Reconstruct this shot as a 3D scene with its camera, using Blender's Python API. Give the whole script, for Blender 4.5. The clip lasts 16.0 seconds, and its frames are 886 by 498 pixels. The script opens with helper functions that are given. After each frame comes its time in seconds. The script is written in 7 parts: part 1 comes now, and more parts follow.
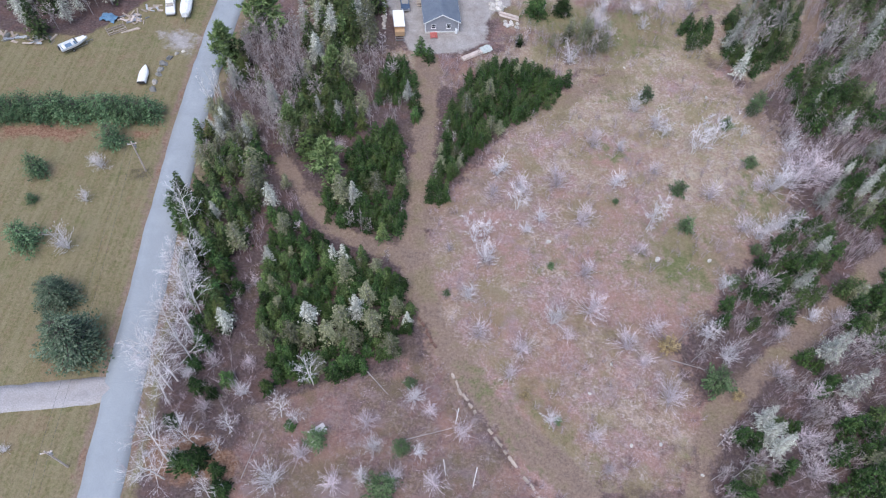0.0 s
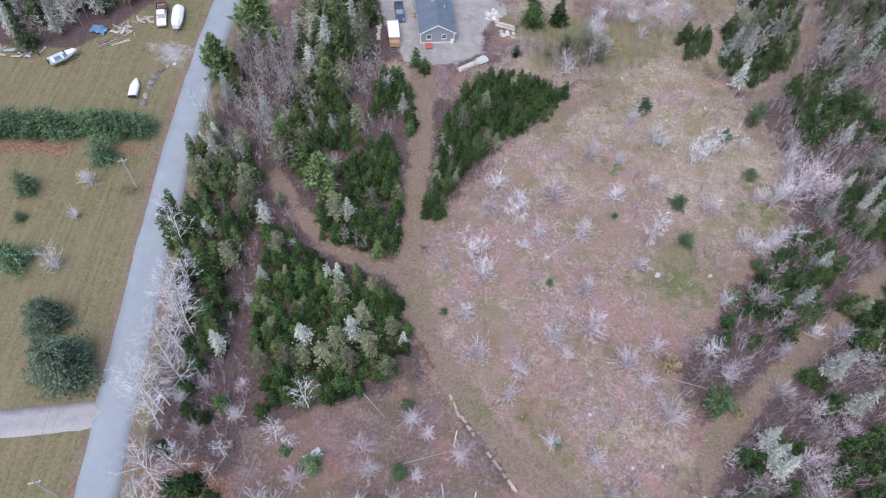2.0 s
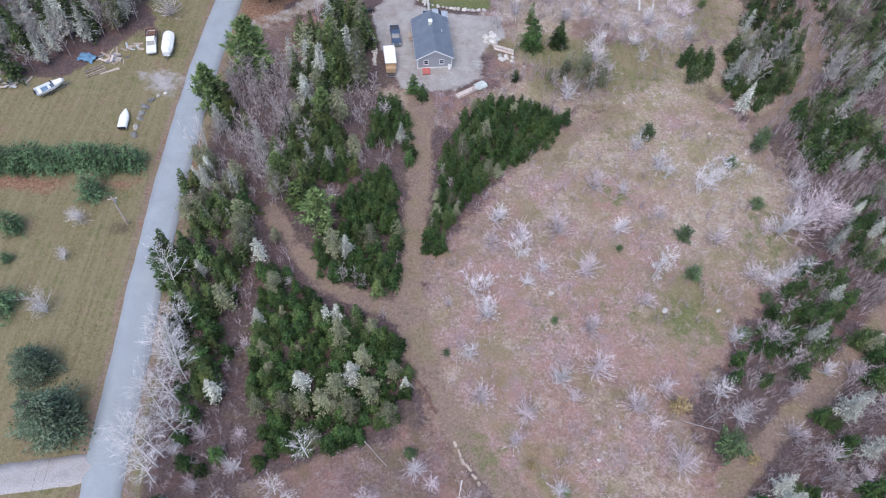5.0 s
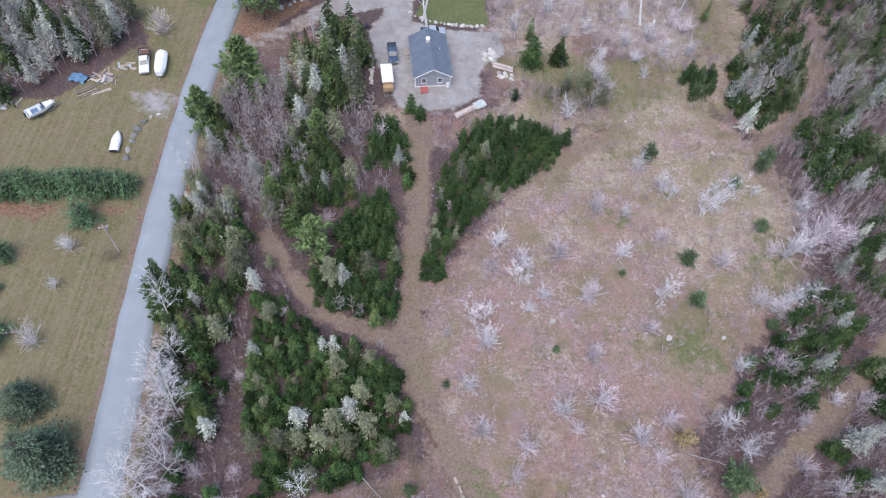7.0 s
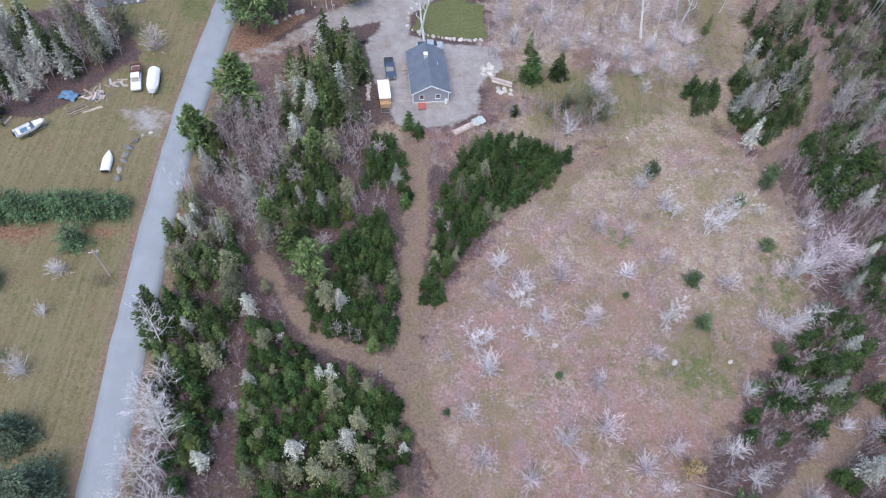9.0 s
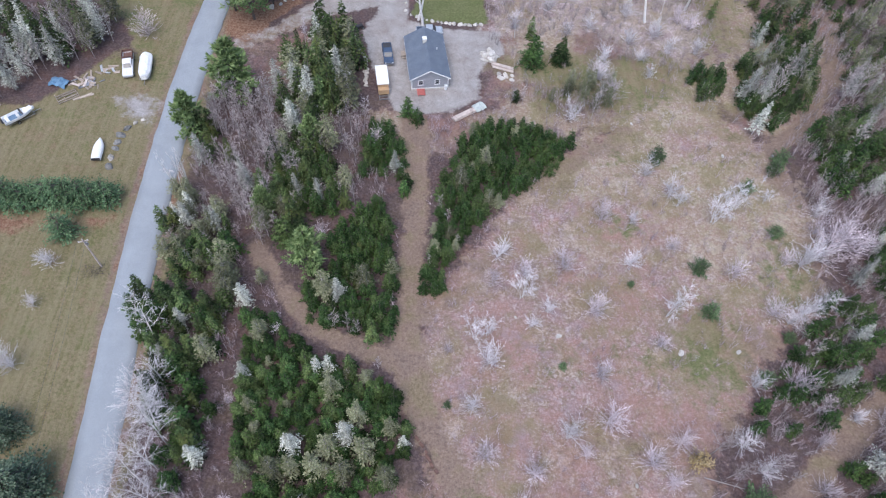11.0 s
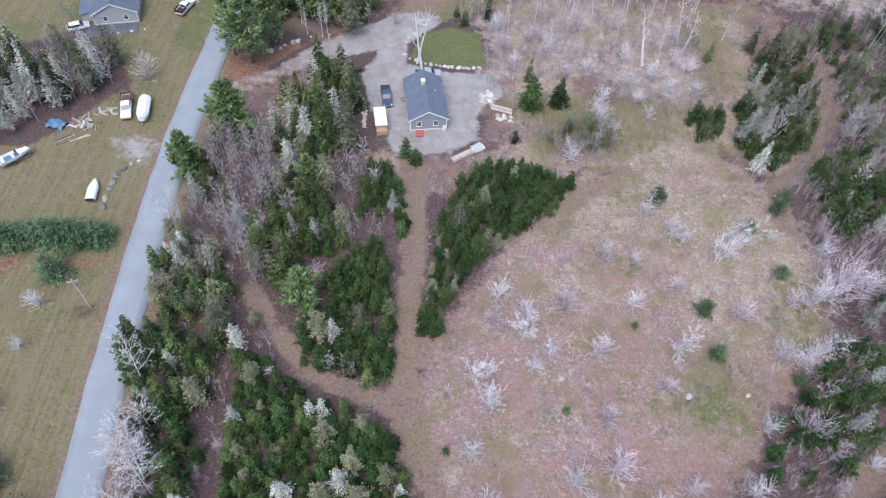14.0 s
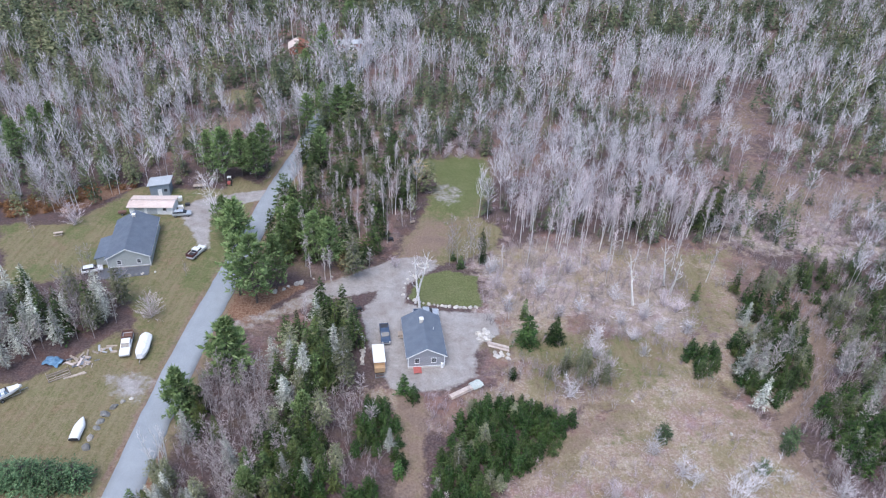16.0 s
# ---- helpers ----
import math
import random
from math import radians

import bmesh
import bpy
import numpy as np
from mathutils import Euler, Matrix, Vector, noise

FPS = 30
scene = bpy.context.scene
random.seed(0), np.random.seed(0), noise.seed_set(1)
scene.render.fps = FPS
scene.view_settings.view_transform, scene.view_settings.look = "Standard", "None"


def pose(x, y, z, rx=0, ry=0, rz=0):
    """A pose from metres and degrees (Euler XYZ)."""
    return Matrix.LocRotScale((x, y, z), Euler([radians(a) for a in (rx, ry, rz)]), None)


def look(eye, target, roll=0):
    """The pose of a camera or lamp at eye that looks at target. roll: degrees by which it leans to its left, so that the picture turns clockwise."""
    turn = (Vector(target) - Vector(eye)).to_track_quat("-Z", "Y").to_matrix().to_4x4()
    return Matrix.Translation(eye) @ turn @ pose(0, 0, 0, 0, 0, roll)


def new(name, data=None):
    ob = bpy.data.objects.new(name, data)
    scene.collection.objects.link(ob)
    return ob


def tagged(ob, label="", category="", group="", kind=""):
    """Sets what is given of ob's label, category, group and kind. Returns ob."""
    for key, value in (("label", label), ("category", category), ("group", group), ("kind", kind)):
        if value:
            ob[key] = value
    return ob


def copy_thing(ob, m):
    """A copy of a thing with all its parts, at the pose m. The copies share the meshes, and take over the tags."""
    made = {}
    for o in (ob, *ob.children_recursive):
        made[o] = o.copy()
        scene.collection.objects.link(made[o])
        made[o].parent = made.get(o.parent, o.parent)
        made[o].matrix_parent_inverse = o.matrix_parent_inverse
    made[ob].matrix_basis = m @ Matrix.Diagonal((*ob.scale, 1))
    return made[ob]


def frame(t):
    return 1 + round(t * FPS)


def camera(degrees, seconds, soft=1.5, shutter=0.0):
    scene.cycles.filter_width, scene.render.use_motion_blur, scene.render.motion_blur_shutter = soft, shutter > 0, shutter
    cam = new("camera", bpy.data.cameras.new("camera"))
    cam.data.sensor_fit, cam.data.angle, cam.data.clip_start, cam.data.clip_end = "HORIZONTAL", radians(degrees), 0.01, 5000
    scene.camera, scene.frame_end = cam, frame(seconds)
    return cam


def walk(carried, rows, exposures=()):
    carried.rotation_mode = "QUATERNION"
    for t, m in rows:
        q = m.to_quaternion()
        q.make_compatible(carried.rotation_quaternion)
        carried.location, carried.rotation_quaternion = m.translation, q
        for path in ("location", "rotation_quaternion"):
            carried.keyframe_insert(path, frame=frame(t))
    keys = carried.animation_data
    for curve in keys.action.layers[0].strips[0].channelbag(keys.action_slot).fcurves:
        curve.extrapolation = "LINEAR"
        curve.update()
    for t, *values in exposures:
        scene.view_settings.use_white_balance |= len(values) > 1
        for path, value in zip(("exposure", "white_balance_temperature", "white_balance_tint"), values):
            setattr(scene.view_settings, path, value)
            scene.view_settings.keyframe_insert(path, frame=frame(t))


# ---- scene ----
cam = camera(65.9, 16.0, 1.2)
PATH = [
    (0, (0.964, 0.82, 97.198), (0.965, 1.91, 95.522), 4.1),
    (0.5, (1.004, 1.641, 97.232), (1.006, 2.729, 95.554), 4.1),
    (1, (1.022, 2.466, 97.19), (1.026, 3.555, 95.513), 4),
    (1.5, (0.88, 3.386, 97.288), (0.887, 4.474, 95.61), 4.1),
    (2, (0.746, 4.255, 97.219), (0.757, 5.345, 95.542), 4.2),
    (2.5, (0.613, 5.262, 97.269), (0.624, 6.353, 95.592), 4.1),
    (3, (0.253, 6.224, 97.322), (0.27, 7.316, 95.646), 4.2),
    (3.5, (0, 7.311, 97.489), (0.019, 8.402, 95.814), 4.3),
    (4, (-0.279, 8.416, 97.468), (-0.257, 9.51, 95.794), 4.3),
    (6.5, (-0.986, 14.762, 97.986), (-0.954, 15.854, 96.311), 4.3),
    (7, (-1.002, 15.876, 97.961), (-0.97, 16.97, 96.287), 4.2),
    (7.5, (-1.077, 16.922, 97.79), (-1.043, 18.02, 96.118), 4.2),
    (8, (-1.148, 18.075, 97.657), (-1.114, 19.176, 95.987), 4.2),
    (8.5, (-1.425, 19.272, 97.736), (-1.387, 20.372, 96.067), 4.3),
    (11, (-1.33, 20.918, 94.496), (-1.29, 22.005, 92.817), 4.1),
    (11.5, (-1.163, 20.743, 93.527), (-1.125, 21.822, 91.843), 4.1),
    (12, (-1.111, 20.384, 92.508), (-1.071, 21.455, 90.82), 4.1),
    (12.1, (-1.06, 20.191, 92.346), (-1.019, 21.24, 90.644), 4.16),
    (12.2, (-1.009, 19.999, 92.185), (-0.968, 21.016, 90.464), 4.25),
    (12.3, (-0.958, 19.806, 92.023), (-0.916, 20.789, 90.282), 4.35),
    (12.4, (-0.907, 19.614, 91.862), (-0.865, 20.571, 90.106), 4.42),
    (12.5, (-0.856, 19.421, 91.7), (-0.813, 20.349, 89.929), 4.5),
    (12.7, (-0.836, 19.654, 91.77), (-0.79, 20.515, 89.965), 4.8),
    (12.85, (-0.822, 19.828, 91.822), (-0.775, 20.671, 90.009), 4.89),
    (13, (-0.807, 20.003, 91.874), (-0.76, 20.843, 90.06), 4.9),
    (13.1, (-0.825, 20.168, 91.882), (-0.779, 21.015, 90.071), 4.87),
    (13.2, (-0.844, 20.332, 91.89), (-0.797, 21.194, 90.086), 4.82),
    (13.3, (-0.862, 20.497, 91.898), (-0.817, 21.402, 90.115), 4.65),
    (13.4, (-0.881, 20.661, 91.906), (-0.837, 21.609, 90.145), 4.48),
    (13.5, (-0.899, 20.826, 91.914), (-0.857, 21.818, 90.178), 4.3),
    (14, (-0.984, 21.057, 91.7), (-0.95, 22.262, 90.104), 3.6),
    (14.5, (-1.199, 21.039, 91.503), (-1.171, 22.439, 90.076), 3.2),
    (14.8, (-1.344, 20.867, 91.221), (-1.319, 22.388, 89.922), 3.05),
    (15, (-1.44, 20.753, 91.033), (-1.416, 22.313, 89.781), 3),
    (15.15, (-1.482, 20.689, 90.939), (-1.458, 22.25, 89.689), 3),
    (15.3, (-1.525, 20.626, 90.845), (-1.501, 22.188, 89.596), 3),
    (15.4, (-1.553, 20.583, 90.783), (-1.528, 22.159, 89.551), 3),
    (15.5, (-1.581, 20.541, 90.72), (-1.556, 22.132, 89.508), 3),
    (15.7, (-1.634, 20.478, 90.735), (-1.611, 22.116, 89.588), 2.95),
    (15.85, (-1.674, 20.431, 90.746), (-1.652, 22.097, 89.639), 2.92),
    (16, (-1.714, 20.384, 90.757), (-1.692, 22.065, 89.674), 2.9),
]
walk(cam, [(t, look(eye, target, roll)) for t, eye, target, roll in PATH], exposures=[(0, 0.70, 6200, 11.5), (12.5, 0.71, 6200, 11.5), (14, 0.78, 6200, 11.5), (16, 0.80, 6150, 11)])

# ---- world and light: an overcast November day ----
world = bpy.data.worlds.new("overcast_sky")
scene.world = world
world.use_nodes = True
wn = world.node_tree.nodes
sky = wn.new("ShaderNodeTexSky")
sky.sky_type, sky.sun_disc = "NISHITA", False
sky.sun_elevation, sky.sun_rotation = radians(64), radians(200)
sky.air_density, sky.dust_density, sky.ozone_density = 1.0, 2.0, 1.0
world.node_tree.links.new(sky.outputs["Color"], wn["Background"].inputs["Color"])
wn["Background"].inputs["Strength"].default_value = 0.17
sun_data = bpy.data.lights.new("sun", "SUN")
sun_data.energy, sun_data.angle, sun_data.color = 1.25, radians(45), (1.0, 0.97, 0.95)
sun = new("sun", sun_data)
sun.matrix_world = look((0, 0, 200), (7, 19.5, 200 - 42))


# ---- materials ----
def node_mat(name):
    m = bpy.data.materials.new(name)
    m.use_nodes = True
    return m, m.node_tree.nodes, m.node_tree.links, m.node_tree.nodes["Principled BSDF"]


def ramp_of(nodes, colors):
    r = nodes.new("ShaderNodeValToRGB")
    e = r.color_ramp.elements
    while len(e) < len(colors):
        e.new(0.5)
    for i, c in enumerate(colors):
        e[i].position = 0.25 + 0.5 * i / max(1, len(colors) - 1)
        e[i].color = (*c, 1)
    return r


def noise_of(nodes, links, coord, scale, detail=4, rough=0.6):
    n = nodes.new("ShaderNodeTexNoise")
    n.inputs["Scale"].default_value = scale
    n.inputs["Detail"].default_value = detail
    n.inputs["Roughness"].default_value = rough
    links.new(coord, n.inputs["Vector"])
    return n.outputs["Fac"]


def mix_of(nodes, links, fac, a, b, mode="MIX"):
    n = nodes.new("ShaderNodeMix")
    n.data_type, n.blend_type = "RGBA", mode
    for socket, v in ((n.inputs[0], fac), (n.inputs[6], a), (n.inputs[7], b)):
        if hasattr(v, "is_linked"):
            links.new(v, socket)
        elif isinstance(v, (int, float)):
            socket.default_value = v
        else:
            socket.default_value = (*v, 1)
    return n.outputs[2]


def map_of(nodes, links, value, lo, hi, a=0.0, b=1.0):
    n = nodes.new("ShaderNodeMapRange")
    links.new(value, n.inputs[0])
    for i, v in enumerate((lo, hi, a, b)):
        n.inputs[i + 1].default_value = v
    return n.outputs[0]


def surface(name, colors, scale=1.0, rough=0.85, metal=0.0, bump=0.15, vary=0.0, fine=12.0, world_space=False, spec=0.3):
    """Colour over two scales of noise, a fine bump, and a shade of its own for each object."""
    m, nodes, links, bsdf = node_mat(name)
    if world_space:
        coord = nodes.new("ShaderNodeNewGeometry").outputs["Position"]
    else:
        coord = nodes.new("ShaderNodeTexCoord").outputs["Object"]
    ramp = ramp_of(nodes, colors)
    links.new(noise_of(nodes, links, coord, scale), ramp.inputs[0])
    grain = noise_of(nodes, links, coord, scale * fine, 3)
    color = mix_of(nodes, links, 1.0, ramp.outputs[0], map_grey(nodes, links, grain, 0.75, 1.25), "MULTIPLY")
    if vary:
        info = nodes.new("ShaderNodeObjectInfo").outputs["Random"]
        color = mix_of(nodes, links, 1.0, color, map_grey(nodes, links, info, 1 - vary, 1 + vary, 0, 1), "MULTIPLY")
    links.new(color, bsdf.inputs["Base Color"])
    bsdf.inputs["Roughness"].default_value = rough
    bsdf.inputs["Metallic"].default_value = metal
    bsdf.inputs["Specular IOR Level"].default_value = spec
    if bump:
        b = nodes.new("ShaderNodeBump")
        b.inputs["Strength"].default_value = bump
        b.inputs["Distance"].default_value = 0.03
        links.new(grain, b.inputs["Height"])
        links.new(b.outputs[0], bsdf.inputs["Normal"])
    return m


def map_grey(nodes, links, value, a, b, lo=0.25, hi=0.75):
    v = map_of(nodes, links, value, lo, hi, a, b)
    c = nodes.new("ShaderNodeCombineColor")
    for i in range(3):
        links.new(v, c.inputs[i])
    return c.outputs[0]


def foliage(name, colors, vary=0.25, rough=0.7, size=0.35, amp=0.3, drift=0.0):
    """Each spray takes a tone of its own, each tree a shade of its own."""
    m, nodes, links, bsdf = node_mat(name)
    geo = nodes.new("ShaderNodeNewGeometry")
    ramp = ramp_of(nodes, colors)
    for i, e in enumerate(ramp.color_ramp.elements):
        e.position = i / max(1, len(colors) - 1)
    links.new(geo.outputs["Random Per Island"], ramp.inputs[0])
    info = nodes.new("ShaderNodeObjectInfo").outputs["Random"]
    color = mix_of(nodes, links, 1.0, ramp.outputs[0], map_grey(nodes, links, info, 1 - vary, 1 + vary, 0, 1), "MULTIPLY")
    patch = noise_of(nodes, links, geo.outputs["Position"], size, 3)
    color = mix_of(nodes, links, 1.0, color, map_grey(nodes, links, patch, 1 - amp, 1 + amp, 0.35, 0.65), "MULTIPLY")
    if drift:
        warm = map_of(nodes, links, noise_of(nodes, links, geo.outputs["Position"], 0.22, 3), 0.5, 0.64, 0.0, drift)
        color = mix_of(nodes, links, warm, color, tuple(a * b for a, b in zip(colors[-1], (1.15, 0.98, 0.75))))
    links.new(color, bsdf.inputs["Base Color"])
    bsdf.inputs["Roughness"].default_value = rough
    bsdf.inputs["Specular IOR Level"].default_value = 0.08
    return m


FIR = foliage("fir_needles", [(0.012, 0.03, 0.009), (0.031, 0.063, 0.019), (0.075, 0.122, 0.042)], 0.6, amp=0.45, drift=0.35)
FIR_LIGHT = foliage("light_fir_needles", [(0.04, 0.066, 0.021), (0.072, 0.108, 0.035), (0.125, 0.168, 0.065)], 0.35)
SPRUCE = foliage("spruce_needles", [(0.019, 0.035, 0.013), (0.05, 0.078, 0.028), (0.105, 0.14, 0.056)], 0.6, amp=0.55, drift=0.6)
OLIVE = foliage("olive_needles", [(0.10, 0.108, 0.055), (0.15, 0.155, 0.09), (0.22, 0.222, 0.14)], 0.4)
PINE = foliage("pine_needles", [(0.085, 0.14, 0.05), (0.155, 0.22, 0.085), (0.235, 0.30, 0.135)])
BLUE_PINE = foliage("blue_green_needles", [(0.034, 0.072, 0.034), (0.085, 0.145, 0.07), (0.155, 0.225, 0.118)])
FIELD_PINE = foliage("grey_green_pine_needles", [(0.045, 0.078, 0.034), (0.09, 0.135, 0.06), (0.15, 0.2, 0.1)])
LICHEN = foliage("lichen_grey_sprays", [(0.21, 0.215, 0.172), (0.345, 0.35, 0.292), (0.52, 0.525, 0.46)], 0.45)
TWIG = foliage("grey_twigs", [(0.21, 0.172, 0.168), (0.35, 0.30, 0.29), (0.52, 0.47, 0.455)], 0.25, 0.9)
TWIG_PINK = foliage("pinkish_twigs", [(0.20, 0.15, 0.155), (0.34, 0.27, 0.28), (0.50, 0.43, 0.44)], 0.2, 0.9)
# Grey twigs with a slight blue tint painted in for distance haze.
FAR_TWIG_HAZED = foliage("hazed_far_grey_twigs", [(0.28, 0.255, 0.27), (0.45, 0.42, 0.435), (0.64, 0.61, 0.62)], 0.1, 0.9, 0.16, 0.4)
TWIG_SHRUB = foliage("lavender_grey_twigs", [(0.40, 0.33, 0.345), (0.56, 0.48, 0.495), (0.74, 0.66, 0.67)], 0.2, 0.9)
LAWN_SPRUCE = foliage("grey_green_needles", [(0.035, 0.06, 0.036), (0.075, 0.105, 0.065), (0.14, 0.17, 0.115)])
TWIG_PALE = foliage("pale_twigs", [(0.45, 0.41, 0.42), (0.62, 0.58, 0.585), (0.80, 0.76, 0.76)], 0.15, 0.9)
# Pale bark and twigs, nudged towards blue to imitate haze over distance.
FAR_PALE_HAZED = foliage("hazed_far_pale_twigs", [(0.36, 0.33, 0.34), (0.56, 0.53, 0.54), (0.76, 0.73, 0.735)], 0.12, 0.9, 0.16, 0.35)
# Paler than the near conifers: distance haze is mixed into the needle colour.
FAR_GREEN_HAZED = foliage("hazed_far_conifer_needles", [(0.055, 0.078, 0.044), (0.10, 0.13, 0.074), (0.165, 0.195, 0.118)], size=0.12, amp=0.5, drift=0.5)
FAR_OLIVE = foliage("far_olive_needles", [(0.09, 0.102, 0.05), (0.15, 0.16, 0.085), (0.23, 0.232, 0.135)])
RUSTY = foliage("rusty_leaves", [(0.14, 0.06, 0.028), (0.22, 0.11, 0.05), (0.31, 0.18, 0.09)])
TAN = foliage("tan_leaves", [(0.22, 0.15, 0.06), (0.34, 0.25, 0.12), (0.46, 0.37, 0.21)])
BARK = surface("bark", [(0.06, 0.048, 0.042), (0.12, 0.10, 0.09)], 3.0, 0.95, vary=0.2)
BARK_GREY = surface("grey_bark", [(0.24, 0.21, 0.20), (0.40, 0.37, 0.355)], 3.0, 0.95, vary=0.2)
BIRCH = surface("birch_bark", [(0.50, 0.47, 0.45), (0.72, 0.69, 0.66), (0.35, 0.32, 0.30)], 2.5, 0.8, vary=0.1)
ASPHALT = surface("asphalt", [(0.245, 0.266, 0.284), (0.31, 0.332, 0.35)], 0.25, 0.8, bump=0.1, fine=60, world_space=True)
GRAVEL = surface("gravel", [(0.24, 0.225, 0.22), (0.34, 0.32, 0.32), (0.29, 0.265, 0.25)], 0.35, 0.95, bump=0.4, fine=14, world_space=True)
STONE = surface("pale_stone", [(0.30, 0.27, 0.24), (0.46, 0.43, 0.39), (0.55, 0.52, 0.48)], 1.2, 0.9, bump=0.5, vary=0.25)
DARK_STONE = surface("dark_stone", [(0.12, 0.12, 0.115), (0.24, 0.235, 0.22)], 1.2, 0.9, bump=0.5, vary=0.3)
SIDING = surface("grey_siding", [(0.27, 0.27, 0.29), (0.31, 0.31, 0.33)], 1.0, 0.6, bump=0.05)
SIDING_PALE = surface("pale_green_grey_siding", [(0.36, 0.385, 0.37), (0.41, 0.43, 0.415)], 1.0, 0.6, bump=0.05)
SHINGLE = surface("slate_blue_shingle", [(0.10, 0.12, 0.155), (0.145, 0.17, 0.205)], 0.6, 0.85, bump=0.3, vary=0.14, fine=20)
WHITE = surface("white_paint", [(0.74, 0.74, 0.74), (0.82, 0.82, 0.81)], 0.8, 0.5, bump=0.03)
COVER = surface("white_plastic_cover", [(0.70, 0.70, 0.68), (0.84, 0.84, 0.83)], 0.8, 0.45, bump=0.2)
GLASS = surface("dark_glass", [(0.03, 0.035, 0.045), (0.05, 0.055, 0.065)], 1.0, 0.08, bump=0, spec=0.6)
RED = surface("red_paint", [(0.36, 0.09, 0.08), (0.46, 0.15, 0.13)], 1.5, 0.6, bump=0.05)
WOOD = surface("weathered_wood", [(0.30, 0.24, 0.19), (0.46, 0.39, 0.33)], 2.0, 0.85, bump=0.3, vary=0.2)
NEW_WOOD = surface("raw_lumber", [(0.42, 0.27, 0.15), (0.52, 0.36, 0.21)], 2.0, 0.8, bump=0.2, vary=0.1)
LOG = surface("peeled_log", [(0.42, 0.34, 0.30), (0.60, 0.53, 0.48)], 1.5, 0.85, bump=0.3, vary=0.15)
TIN = surface("pinkish_tin_roof", [(0.56, 0.44, 0.38), (0.66, 0.55, 0.49)], 0.4, 0.55, bump=0.1)
GREY_TIN = surface("grey_tin", [(0.34, 0.36, 0.38), (0.45, 0.47, 0.49)], 0.5, 0.5, bump=0.08)
BLUE_GREY = surface("blue_grey_boards", [(0.20, 0.235, 0.27), (0.27, 0.30, 0.33)], 1.0, 0.7, bump=0.1)
RUBBER = surface("rubber", [(0.018, 0.018, 0.018), (0.03, 0.03, 0.03)], 3.0, 0.85, bump=0.05)
STEEL = surface("galvanised_steel", [(0.34, 0.34, 0.35), (0.46, 0.46, 0.47)], 2.0, 0.45, 0.8, bump=0.05)
DARK_STEEL = surface("dark_painted_steel", [(0.03, 0.03, 0.035), (0.06, 0.06, 0.065)], 2.0, 0.6, bump=0.05)
CAR_BLUE = surface("dull_blue_car_paint", [(0.05, 0.075, 0.12), (0.065, 0.09, 0.14)], 1.0, 0.22, bump=0, spec=0.6)
CAR_DARK = surface("dark_blue_car_paint", [(0.045, 0.06, 0.09), (0.06, 0.075, 0.105)], 1.0, 0.22, bump=0, spec=0.6)
CAR_SILVER = surface("silver_car_paint", [(0.42, 0.45, 0.48), (0.50, 0.53, 0.56)], 1.0, 0.25, 0.3, bump=0, spec=0.6)
CAR_WHITE = surface("white_car_paint", [(0.66, 0.66, 0.66), (0.76, 0.76, 0.76)], 1.0, 0.25, bump=0, spec=0.6)
RUST_BROWN = surface("rusty_brown_steel", [(0.12, 0.065, 0.05), (0.20, 0.12, 0.095)], 1.5, 0.8, bump=0.2)
MAROON = surface("dark_maroon_paint", [(0.07, 0.022, 0.024), (0.11, 0.04, 0.04)], 1.5, 0.5, bump=0.05)
PAVING = surface("dark_paving", [(0.085, 0.09, 0.105), (0.13, 0.135, 0.15)], 0.5, 0.8, bump=0.2)
RUST_RED = surface("reddish_brown_boards", [(0.24, 0.09, 0.06), (0.34, 0.15, 0.10)], 1.0, 0.8, bump=0.1)
PLY = surface("bleached_plywood", [(0.50, 0.46, 0.45), (0.62, 0.58, 0.57)], 1.2, 0.8, bump=0.1)
SHEET = surface("dull_plastic_sheet", [(0.36, 0.40, 0.37), (0.52, 0.55, 0.52)], 1.5, 0.5, bump=0.3)
TARP = surface("blue_tarp", [(0.08, 0.17, 0.27), (0.15, 0.26, 0.37)], 1.0, 0.5, bump=0.3)
BOAT_BLUE = surface("blue_boat_lining", [(0.10, 0.17, 0.26), (0.16, 0.24, 0.33)], 1.0, 0.5, bump=0.05)


